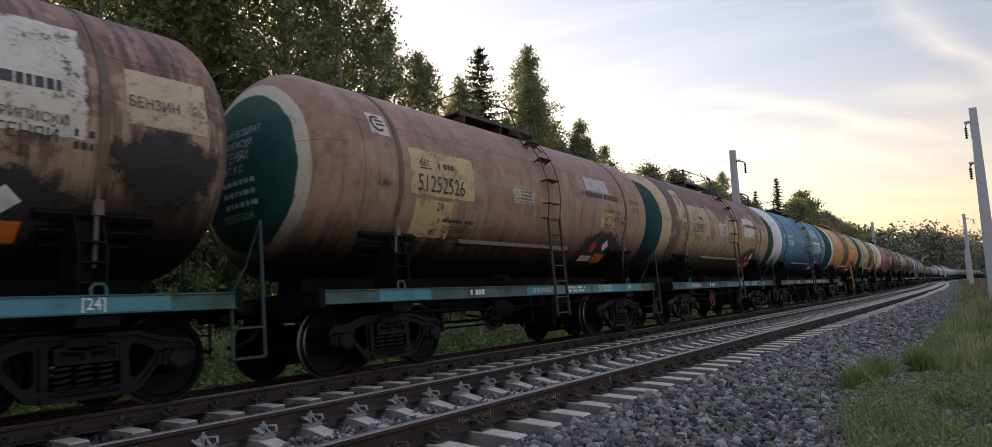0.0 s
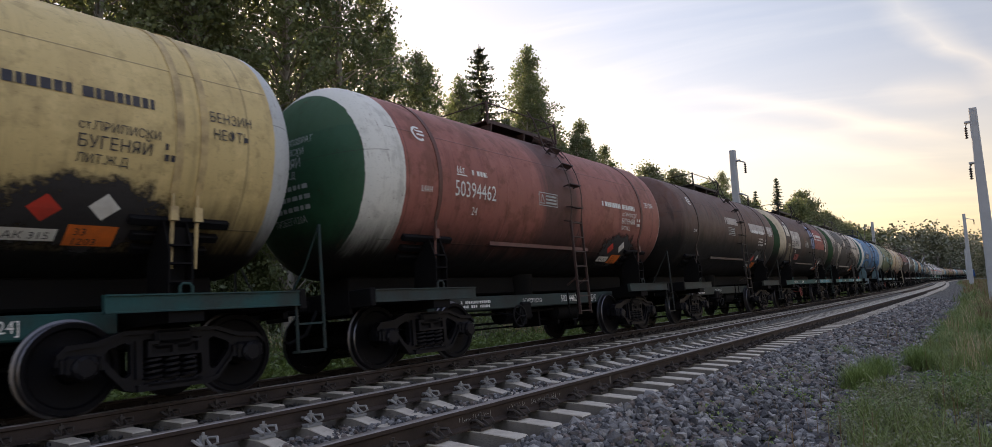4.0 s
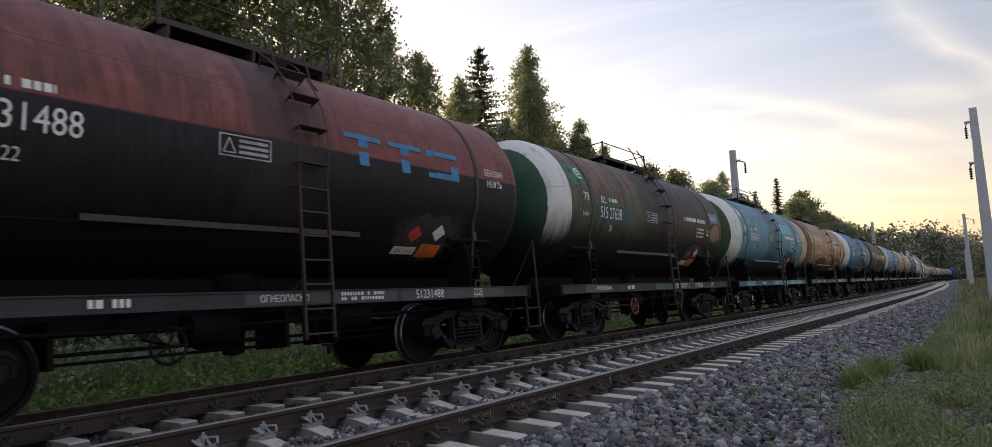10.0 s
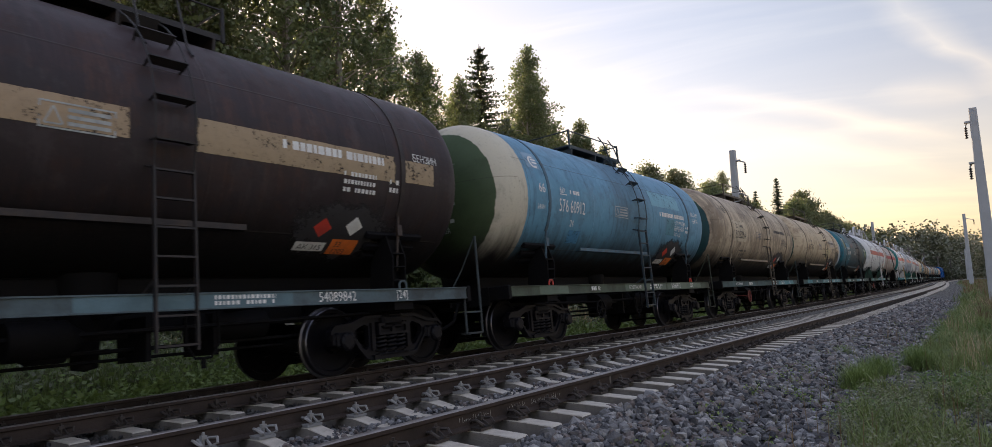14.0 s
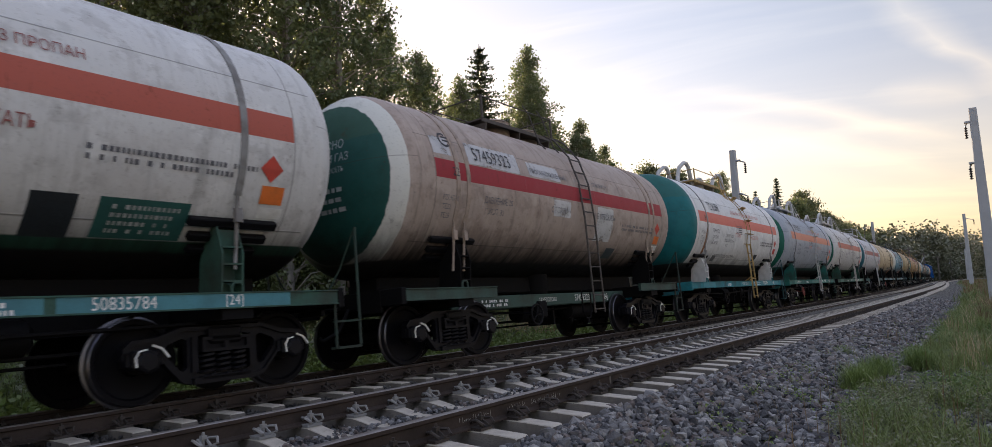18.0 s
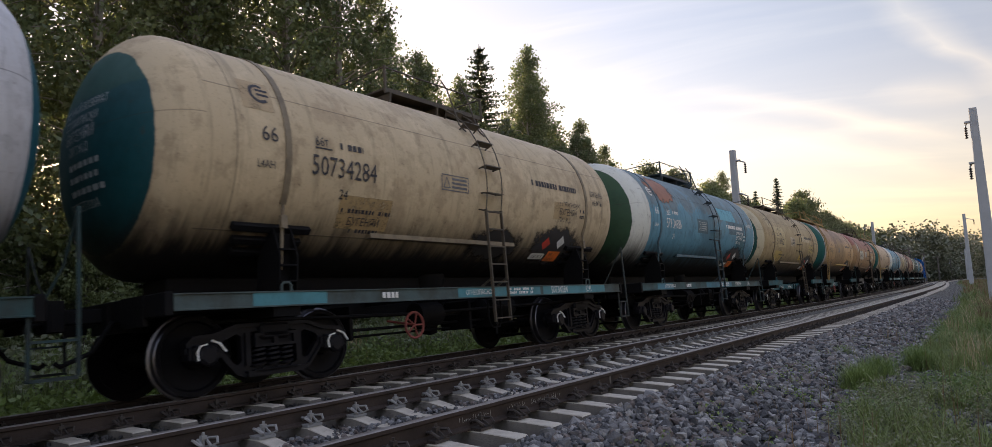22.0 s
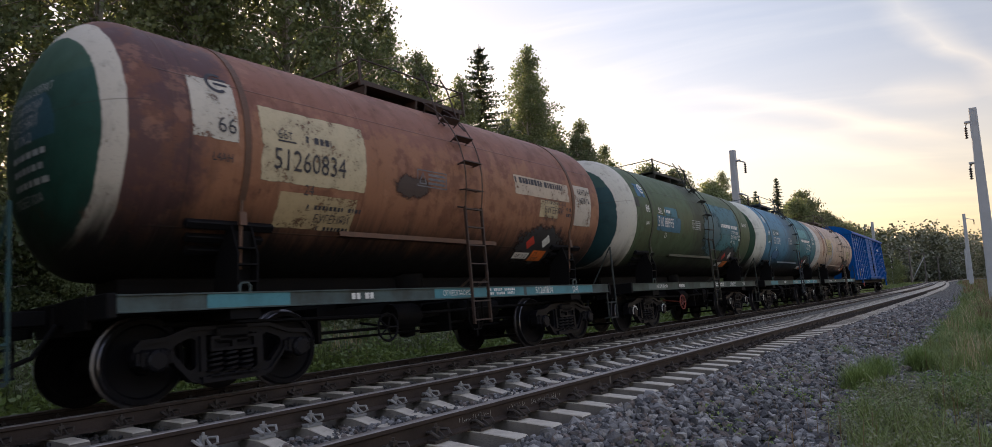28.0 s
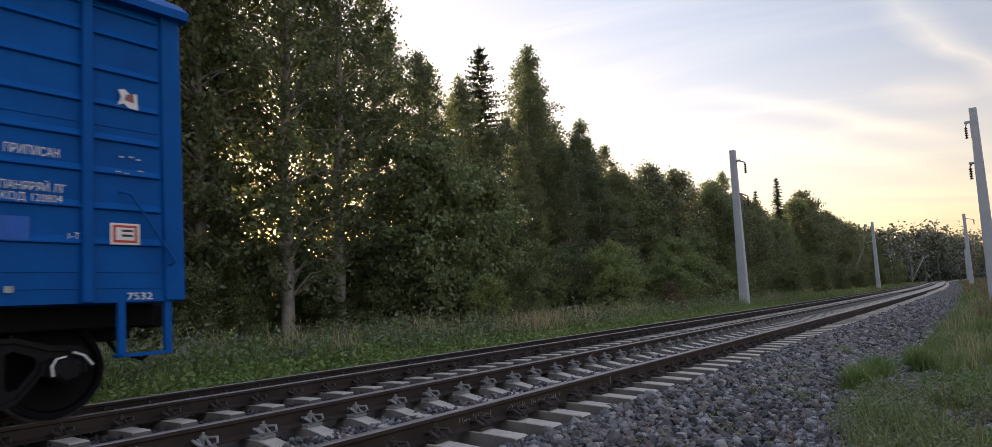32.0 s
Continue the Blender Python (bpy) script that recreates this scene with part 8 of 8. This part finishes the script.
def woods():
    rnd = random.Random(4)
    tall = [broadleaf(i, 18, 2.9, 170, 105, 0.105, 0.09, M_LEAF, 0.6, clump=0.21) for i in (1, 2, 3)]
    round_ = [broadleaf(5 + i, 18, 6.0, 130, 200, 0.19, 0.08, M_BUSH if i == 2 else M_OAK, 0.2, 0.5, clump=0.24) for i in range(3)]
    bushes = [broadleaf(10 + i, 6, 2.6, 90, 150, 0.105, 0.02, M_BUSH, 0.1, 0.4, clump=0.24) for i in range(3)]
    maples = [broadleaf(40 + i, 9, 3.0, 120, 130, 0.13, 0.04, M_MAPLE, 0.15, 0.5, clump=0.22) for i in range(2)]
    firs = [spruce(20, 18, 3.6), spruce(21, 18, 3.0, 0.12), spruce(22, 18, 5.0, 0.1, 0.25)]
    # the near wood, whose tops are over the picture
    kinds = "bbbbsbbbbb"
    n = 0
    for row, u in enumerate((-20.8, -24.6)):
        y = -10.0 + row * 0.9
        while y < (19.5 if row == 0 else 21.5):
            k = kinds[n % 10]
            high = rnd.uniform(16.5, 21.0)
            uu = u + rnd.uniform(-0.9, 0.9)
            if k == "s":
                plant("spruce", firs[n % 2], uu, y, rnd.uniform(0, 360), high, "tall dark spruce in the shelter belt")
            else:
                plant("birch", tall[n % 3], uu, y, rnd.uniform(0, 360), high, "tall leafy birch in the shelter belt")
            n += 1
            y += rnd.uniform(2.5, 3.7)
    # the stepped edge beside it and the single spruce and birch that stand out
    for u, y, high, k, m in ((-22.6, 12.4, 18.5, "birch", 0), (-24.6, 13.8, 19.5, "birch", 2), (-21.5, 20.6, 16.8, "birch", 1), (-23.0, 22.6, 15.6, "birch", 2), (-20.8, 23.0, 13.6, "birch", 0), (-22.6, 25.0, 14.2, "birch", 1), (-21.2, 26.4, 13.2, "birch", 0), (-23.0, 28.2, 13.2, "birch", 2), (-20.5, 28.0, 10.8, "birch", 1), (-23.2, 30.7, 16.8, "spruce", 2), (-20.8, 31.6, 10.5, "birch", 0), (-23.6, 33.4, 13.0, "birch", 1),
                          (-23.4, 36.6, 18.6, "birch", 0), (-24.6, 38.4, 17.0, "birch", 2), (-25.6, 40.2, 18.2, "birch", 1), (-22.6, 35.2, 15.6, "birch", 1), (-22.6, 41.8, 14.4, "birch", 1), (-22.0, 39.6, 12.8, "birch", 1), (-20.6, 35.8, 11.0, "birch", 2), (-22.8, 43.0, 13.2, "birch", 0), (-21.0, 41.0, 10.6, "birch", 2), (-23.5, 46.8, 13.4, "birch", 1)):
        plant(k, firs[m] if k == "spruce" else tall[m], u, y, rnd.uniform(0, 360), high, f"{'dark slender spruce' if k == 'spruce' else 'loose hanging birch'} at the edge of the wood")
    # round broadleaf trees beyond
    y = 44.0
    while y < 92:
        for row in range(2):
            plant("broadleaf_tree", round_[n % 3], -20.5 - 4.2 * row + rnd.uniform(-1.4, 1.4), y + rnd.uniform(-1.5, 1.5), rnd.uniform(0, 360), rnd.uniform(8.4, 12.4) + row * 1.2, "round broadleaf tree at the wood's edge")
            n += 1
        y += 4.2
    plant("birch", tall[0], -23.5, 79.0, 40, 15.4, "loose birch that stands over its neighbours")
    while y < 210:
        for row in range(2):
            k = n % 5
            if k in (0, 3) and y > 94:
                plant("spruce", firs[n % 2], -21.5 - 4.0 * row + rnd.uniform(-1, 1), y + rnd.uniform(-2, 2), rnd.uniform(0, 360), rnd.uniform(12.5, 17.0), "dark spruce in the far belt")
            else:
                plant("broadleaf_tree", round_[n % 3], -20.5 - 4.2 * row + rnd.uniform(-1, 1), y + rnd.uniform(-2, 2), rnd.uniform(0, 360), rnd.uniform(11, 15.5), "dense broadleaf tree in the far belt")
            n += 1
        y += 5.0
    # undergrowth that closes the wood near the ground
    y = -8.0
    while y < 60:
        u = -19.4 + rnd.uniform(-0.8, 0.8)
        plant("bush", bushes[n % 3], u - (1.4 if y < 22 else 0.0), y, rnd.uniform(0, 360), rnd.uniform(2.2, 3.6) if y < 11 else rnd.uniform(1.5, 2.6) if y < 19 else rnd.uniform(2.6, 5.0), "leafy undergrowth bush before the trees", base=6.0)
        n += 1
        y += rnd.uniform(1.7, 2.6)
    y = -8.0
    while y < 10.8:
        plant("bush", bushes[n % 3], -23.0 + rnd.uniform(-0.8, 0.8), y, rnd.uniform(0, 360), rnd.uniform(3.2, 4.8), "leafy undergrowth bush before the trees", base=6.0)
        n += 1
        y += rnd.uniform(1.8, 2.4)
    # two added rows that keep the low sun from reaching the rails
    for row, u in enumerate((-26.4, -29.0)):
        y = -9.0 + row
        while y < 42.0:
            plant("bush", bushes[n % 3], u + rnd.uniform(-0.7, 0.7), y, rnd.uniform(0, 360), rnd.uniform(3.6, 5.4), "dense bush added deep in the wood to block the sun", base=6.0)
            n += 1
            y += rnd.uniform(2.0, 2.8)
    for u, y, high in ((-18.8, 20.6, 8.4), (-19.4, 22.8, 9.2), (-19.0, 24.6, 7.6), (-20.0, 27.5, 6.5)):
        plant("bush", maples[n % 2], u, y, rnd.uniform(0, 360), high, "tall leafy maple bush before the wood", base=9.0)
        n += 1
    for u, y, high in ((-17.6, 36.5, 4.6), (-17.2, 48.0, 5.6), (-17.8, 50.0, 4.8), (-16.8, 25.2, 3.2), (-16.6, 57.0, 3.8), (-17.0, 63.0, 4.0)):
        plant("bush", bushes[n % 3], u, y, rnd.uniform(0, 360), high, "bright leafy maple bush before the wood", base=6.0)
        n += 1
    lime = [bushes[1][0], bushes[1][1].copy()]
    lime[1].materials.clear()
    lime[1].materials.append(M_LIME)
    for u, y, high in ((-16.6, 33.0, 4.4), (-16.8, 34.6, 3.8), (-16.4, 41.0, 4.0), (-16.9, 43.4, 5.2), (-16.2, 21.4, 2.6), (-16.4, 50.5, 3.4)):
        plant("bush", lime, u, y, rnd.uniform(0, 360), high, "light green young bush before the wood", base=6.0)
    rusty = [bushes[0][0], bushes[0][1].copy()]
    rusty[1].materials.clear()
    rusty[1].materials.append(M_BROWN)
    plant("bush", rusty, -15.2, 38.0, 20, 2.1, "rusty brown shrub in the grass", base=6.0)
    for u, y, high in ((-16.0, 176.0, 6.0), (-15.6, 190.0, 7.0), (-16.5, 204.0, 7.5), (-15.8, 218.0, 8.0), (-16.4, 150.0, 4.5), (-16.2, 132.0, 4.0), (-16.0, 108.0, 4.2), (-16.4, 92.0, 4.4), (-16.2, 76.0, 3.6)):
        plant("bush", bushes[n % 3], u, y, rnd.uniform(0, 360), high, "pale willow shrub beside the line", base=6.0)
        n += 1
    top = thing("dead_tree", "bare leaning dead trunk before the far belt", "tree")
    top.location = (-17.4 + bend(135.0), 135.0, -0.8)
    bm = bmesh.new()
    rod(bm, [(0, 0, 0), (0.4, 0, 4.0), (2.0, 0, 7.5), (2.6, 0, 10.8)], [0.22, 0.18, 0.13, 0.05], 7)
    rod(bm, [(1.9, 0, 7.4), (1.2, 0, 9.4)], [0.08, 0.03], 5)
    part("trunk", bm, M_BIRCH, top)


def litter():
    """A fallen pale pole, an orange stake and a small heap of sand in the far grass."""
    bm = bmesh.new()
    rod(bm, [(-13.9, 31.4, -0.28), (-13.5, 32.4, -0.20), (-13.2, 33.4, -0.12)], [0.03, 0.04, 0.03], 7)
    thing("fallen_pole", "pale bare pole lying in the grass", "pole", data=mesh_of("fallen_pole", bm, M_BIRCH))
    bm = bmesh.new()
    rod(bm, [(-13.0, 33.6, -0.75), (-12.85, 33.9, -0.05)], 0.03, 7)
    thing("marker_stake", "faded orange stake leaning in the grass", "stake", data=mesh_of("marker_stake", bm, shade((0.42, 0.14, 0.07))))
    bm = bmesh.new()
    rnd = random.Random(3)
    rows = [[bm.verts.new((-13.6 + r * 0.9 * math.cos(a) + rnd.gauss(0, 0.03), 27.4 + r * 1.1 * math.sin(a) + rnd.gauss(0, 0.03), -0.78 + 0.62 * (1 - r * r) + rnd.gauss(0, 0.02))) for a in [2 * math.pi * i / 14 for i in range(14)]] for r in (1.0, 0.8, 0.55, 0.25)]
    for p, q in zip(rows, rows[1:]):
        for i in range(14):
            bm.faces.new((p[i], p[(i + 1) % 14], q[(i + 1) % 14], q[i]))
    bm.faces.new(rows[-1])
    thing("sand_heap", "small pale heap of sand among the weeds", "heap", data=mesh_of("sand_heap", bm, paint("dry_sand", (0.36, 0.29, 0.21), 0.95, 0.0, (0.2, 0.16, 0.11), 0.5, 4.0, 0.6), smooth=60))


def far_woods():
    """Clumps of leaves that close the distance past the bend."""
    gen = np.random.default_rng(8)
    pts = []

    def tree(x, y, high, wide):
        k = 440
        d = gen.normal(size=(k, 3))
        d /= np.linalg.norm(d, axis=1)[:, None]
        d *= gen.uniform(0.55, 1.0, (k, 1))
        lump = 1 + 0.25 * np.sin(d[:, :1] * 5 + x) * np.cos(d[:, 2:] * 4 + y)
        pts.append(np.array([[x, y, high * 0.52 - 0.75]]) + d * lump * (wide, wide, high * 0.5))

    for i in range(90):
        y = gen.uniform(205, 370)
        tree(-gen.uniform(19, 36) + bend(y), y, gen.uniform(13, 18) + (y - 205) * 0.02, gen.uniform(3, 5))
    for i in range(110):
        y = gen.uniform(375, 440)
        tree(-gen.uniform(17, 70) + bend(y), y, gen.uniform(23, 30), gen.uniform(4, 6.5))
    for i in range(110):
        y = gen.uniform(450, 620)
        tree(-gen.uniform(15, 60) + bend(y), y, gen.uniform(25, 33), gen.uniform(5, 7))
    for i in range(60):
        y = gen.uniform(300, 520)
        tree(gen.uniform(14, 70) + bend(y) * 0.6, y, gen.uniform(11, 17), gen.uniform(4, 7))
    for i in range(80):
        y = gen.uniform(300, 620)
        tree(-gen.uniform(15, 60) + bend(y), y, gen.uniform(5, 9), gen.uniform(4, 7))
        tree(gen.uniform(6, 60) + bend(y), y, gen.uniform(5, 9), gen.uniform(4, 7))
    v, f = quads(np.concatenate(pts), 1.0, gen, 0.2, 1.2)
    tagged(new("far_woods", array_mesh("far_woods", v, f, M_FAR)), "hazy far wood that closes the line", "wood", kind="stuff")


# ---- grass, weeds, loose stones ----
def rand_field(gen, n, u0, u1, y0, y1, height):
    u, y = gen.uniform(u0, u1, n), y0 + (y1 - y0) * gen.uniform(0, 1, n) ** 1.5
    x = u + np.array([bend(float(q)) for q in y])
    z = np.array([height(float(q)) for q in u])
    return np.stack([x, y, z], 1)


def blades(p, high, wide, gen, lean=0.35):
    """Bent grass blades, two quads each."""
    n = len(p)
    a = gen.uniform(0, 2 * np.pi, n)
    d = np.stack([np.cos(a), np.sin(a), np.zeros(n)], 1)
    s = np.stack([-np.sin(a), np.cos(a), np.zeros(n)], 1)
    h = (high * gen.uniform(0.4, 1.25, n))[:, None]
    w = (wide * gen.uniform(0.7, 1.3, n))[:, None]
    k = gen.uniform(0.2, 1.6, n)[:, None] * lean
    up = np.array([[0, 0, 1.0]])
    m = p + up * h * 0.6 + d * h * k * 0.35
    t = p + up * h + d * h * k
    v = np.stack([p - s * w, p + s * w, m + s * w * 0.8, m - s * w * 0.8, t + s * w * 0.12, t - s * w * 0.12], 1).reshape(-1, 3)
    o = (np.arange(n) * 6)[:, None]
    f = np.concatenate([o + np.array([[0, 1, 2, 3]]), o + np.array([[3, 2, 4, 5]])])
    return v, f


def patchy(p, scale, cut, seed):
    """Keeps points where a slow noise is high, for uneven growth."""
    keep = [noise.noise((float(x) * scale, float(y) * scale, seed)) > cut for x, y, _ in p]
    return p[np.array(keep)]


def verge():
    gen = np.random.default_rng(3)

    def sow(name, label, p, high, wide, mat, lean=0.35):
        v, f = blades(p, high, wide, gen, lean)
        tagged(new(name, array_mesh(name, v, f, mat)), label, "grass", kind="stuff")

    def tussocks(n, u0, u1, y0, y1, cut, seed, per, r):
        """Blades gathered in tufts, each tuft of its own height."""
        c = patchy(rand_field(gen, n, u0, u1, y0, y1, shelf), 0.8, cut, seed)
        grow = np.repeat(gen.uniform(0.35, 1.5, len(c)) ** 1.3, per)
        return np.repeat(c, per, 0) + gen.normal(size=(len(c) * per, 3)) * (r, r, 0), grow

    p, grow = tussocks(3000, -20.0, -12.0, -2, 75, -0.6, 3.0, 22, 0.13)
    sow("far_grass", "tall tufted green grass between the far rail and the wood", p, 0.62 * grow, 0.010, M_GRASS, 0.5)
    p, grow = tussocks(160, -18.5, -12.8, 10, 60, 0.0, 2.0, 24, 0.16)
    sow("far_dry_grass", "scattered pale dry grass beyond the track", p, 0.75 * grow, 0.009, M_DRY, 0.35)
    reeds = np.concatenate([np.array([[u, y, -0.72]]) + gen.normal(size=(n, 3)) * (0.45, 0.9, 0) for u, y, n in ((-13.4, 19.8, 260), (-14.6, 22.5, 300), (-13.8, 25.0, 260), (-15.0, 17.0, 120), (-14.4, 31.0, 160))])
    sow("pale_reeds", "pale buff seeded reeds in the trackside grass", reeds, 1.0, 0.017, M_DRY, 0.3)
    wide_ = rand_field(gen, 22000, -20.0, -11.3, 70, 260, shelf)
    sow("distant_grass", "grass strip along the far side of the line", wide_, 0.6, 0.05, M_GRASS)

    p, grow = tussocks(4600, -1.15, 4.5, 5.8, 55, 0.0, 5.0, 34, 0.05)
    sow("verge_grass", "uneven tufts of green grass on the near verge", p, 0.21 * grow, 0.0045, M_GRASS, 0.75)
    p, grow = tussocks(420, -1.0, 4.0, -6.0, 5.8, -0.3, 6.0, 26, 0.07)
    sow("near_grass", "low tufts of grass where the viewer stands", p, 0.12 * grow, 0.006, M_GRASS, 0.75)
    p, grow = tussocks(480, -0.9, 4.5, 12.0, 80, -0.05, 7.0, 18, 0.10)
    sow("verge_dry_grass", "pale seed-headed grass on the near verge", p, 0.40 * grow, 0.005, M_DRY, 0.5)
    p, grow = tussocks(700, -1.0, 7.0, 50.0, 240, -0.7, 27.0, 16, 0.25)
    sow("distant_verge_grass", "brown and green grass far along the near verge", p, 0.5 * grow, 0.03, M_BROWN, 0.4)
    p, grow = tussocks(700, -1.1, 7.0, 45.0, 240, -0.7, 28.0, 16, 0.25)
    sow("distant_verge_weeds", "green weeds far along the near verge", p, 0.45 * grow, 0.03, M_GRASS, 0.4)
    p, grow = tussocks(420, -0.3, 4.5, 26.0, 90, -0.2, 17.0, 26, 0.12)
    sow("rusty_grass", "rusty brown grass farther along the near verge", p, 0.5 * grow, 0.008, M_BROWN, 0.4)

    def leafy(name, label, p, r, high, per, size, mat):
        n = len(p)
        d = gen.normal(size=(n, per, 3)) * (r, r, high * 0.45)
        d[:, :, 2] = np.abs(d[:, :, 2])
        q = (p[:, None, :] + d).reshape(-1, 3)
        v, f = quads(q, size, gen, 0.5)
        tagged(new(name, array_mesh(name, v, f, mat)), label, "weeds", kind="stuff")

    leafy("far_weeds", "broad-leaved weeds along the far rail", rand_field(gen, 2600, -13.6, -11.2, 0, 50, shelf), 0.20, 0.42, 40, 0.065, M_WEED)
    leafy("tall_weeds", "tall grey-green nettles and mugwort before the wood", patchy(rand_field(gen, 2400, -19.0, -12.6, 0, 60, shelf), 0.3, -0.15, 4.0), 0.20, 0.95, 44, 0.075, M_SAGE)
    leafy("green_weeds", "tall leafy green weeds before the wood", patchy(rand_field(gen, 1400, -18.0, -12.4, 0, 60, shelf), 0.4, 0.0, 14.0), 0.22, 0.8, 44, 0.07, M_WEED)
    leafy("verge_weeds", "low leafy weeds at the ballast's edge", patchy(rand_field(gen, 6500, -1.4, 3.0, 7.2, 40, shelf), 0.8, 0.06, 9.0), 0.10, 0.20, 40, 0.024, M_WEED)
    leafy("grey_weeds", "grey-green feathery mugwort on the near verge", patchy(rand_field(gen, 1300, -1.3, 1.4, 5.4, 10.5, shelf), 1.5, 0.08, 19.0), 0.06, 0.30, 70, 0.017, M_SAGE)
    leafy("ballast_weeds", "few small weeds in the ballast", patchy(rand_field(gen, 240, -2.6, -1.5, 5.0, 30, bed), 1.1, 0.0, 23.0), 0.06, 0.11, 30, 0.02, M_WEED)
    stalks = rand_field(gen, 420, -2.2, 1.2, 5.5, 26, shelf)
    sow("dead_stalks", "thin brown dead stalks on the verge", patchy(stalks, 0.8, -0.1, 31.0), 0.45, 0.004, M_BROWN, 0.2)
    for u, y, r in ((-1.45, 11.4, 0.22), (-1.0, 12.6, 0.2), (-1.55, 10.3, 0.2), (-2.35, 14.0, 0.12)):
        p = np.array([[u, y, shelf(u)]]) + np.concatenate([gen.normal(size=(1200, 2)) * r * 0.5, np.zeros((1200, 1))], 1)
        v, f = blades(p, 0.34, 0.0028, gen, 0.5)
        tagged(new("horsetail_tuft", array_mesh("horsetail_tuft", v, f, M_WEED)), "bushy green horsetail tuft at the ballast's edge", "plant", "tufts on the verge")


def stones():
    """Angular crushed stones lying on the ballast bed."""
    gen = np.random.default_rng(6)
    g = (1 + 5 ** 0.5) / 2
    lump = np.array([(-1, g, 0), (1, g, 0), (-1, -g, 0), (1, -g, 0), (0, -1, g), (0, 1, g), (0, -1, -g), (0, 1, -g), (g, 0, -1), (g, 0, 1), (-g, 0, -1), (-g, 0, 1)]) / 1.9
    face = np.array([(0, 11, 5), (0, 5, 1), (0, 1, 7), (0, 7, 10), (0, 10, 11), (1, 5, 9), (5, 11, 4), (11, 10, 2), (10, 7, 6), (7, 1, 8), (3, 9, 4), (3, 4, 2), (3, 2, 6), (3, 6, 8), (3, 8, 9), (4, 9, 5), (2, 4, 11), (6, 2, 10), (8, 6, 7), (9, 8, 1)])
    lots = [(2600, -1.5, 0.3, 5.0, 14, 0.042), (11000, -3.22, -1.2, 3.6, 16, 0.054), (11000, -3.22, -1.3, 13, 50, 0.062), (1500, -3.22, -1.3, -3, 3.8, 0.046), (9000, -5.45, -3.3, 2.0, 18, 0.027), (8000, -7.3, -5.3, 1.5, 20, 0.028), (4000, -9.2, -7.2, 1.5, 20, 0.03)]
    vs, fs, o = [], [], 0
    for n, u0, u1, y0, y1, r in lots:
        p = rand_field(gen, n, u0, u1, y0, y1, lambda q: max(bed(q), shelf(q)))
        p[:, 2] += gen.uniform(-0.012, 0.045, n) * r / 0.045
        c = np.clip(lump[None] * gen.uniform(0.55, 1.5, (n, 12, 1)), -gen.uniform(0.4, 0.9, (n, 1, 3)), gen.uniform(0.4, 0.9, (n, 1, 3)))
        c *= gen.uniform(0.6, 1.2, (n, 1, 3)) * r * np.exp(gen.normal(0, 0.28, (n, 1, 1)))
        a, b = gen.uniform(0, 6.28, n), gen.normal(0, 0.8, n)
        ca, sa, cb, sb = np.cos(a), np.sin(a), np.cos(b), np.sin(b)
        x, y, z = c[..., 0], c[..., 1], c[..., 2] * 0.85
        y, z = y * cb[:, None] - z * sb[:, None], y * sb[:, None] + z * cb[:, None]
        x, y = x * ca[:, None] - y * sa[:, None], x * sa[:, None] + y * ca[:, None]
        vs.append((np.stack([x, y, z], 2) + p[:, None, :]).reshape(-1, 3))
        fs.append((np.arange(n)[:, None, None] * 12 + face[None] + o).reshape(-1, 3))
        o += n * 12
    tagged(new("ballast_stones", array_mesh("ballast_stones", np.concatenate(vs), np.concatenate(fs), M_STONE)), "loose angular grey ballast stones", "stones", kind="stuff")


place_masts()
line_poles()
woods()
litter()
far_woods()
verge()
stones()
build_tracks()
build_train()
motions()
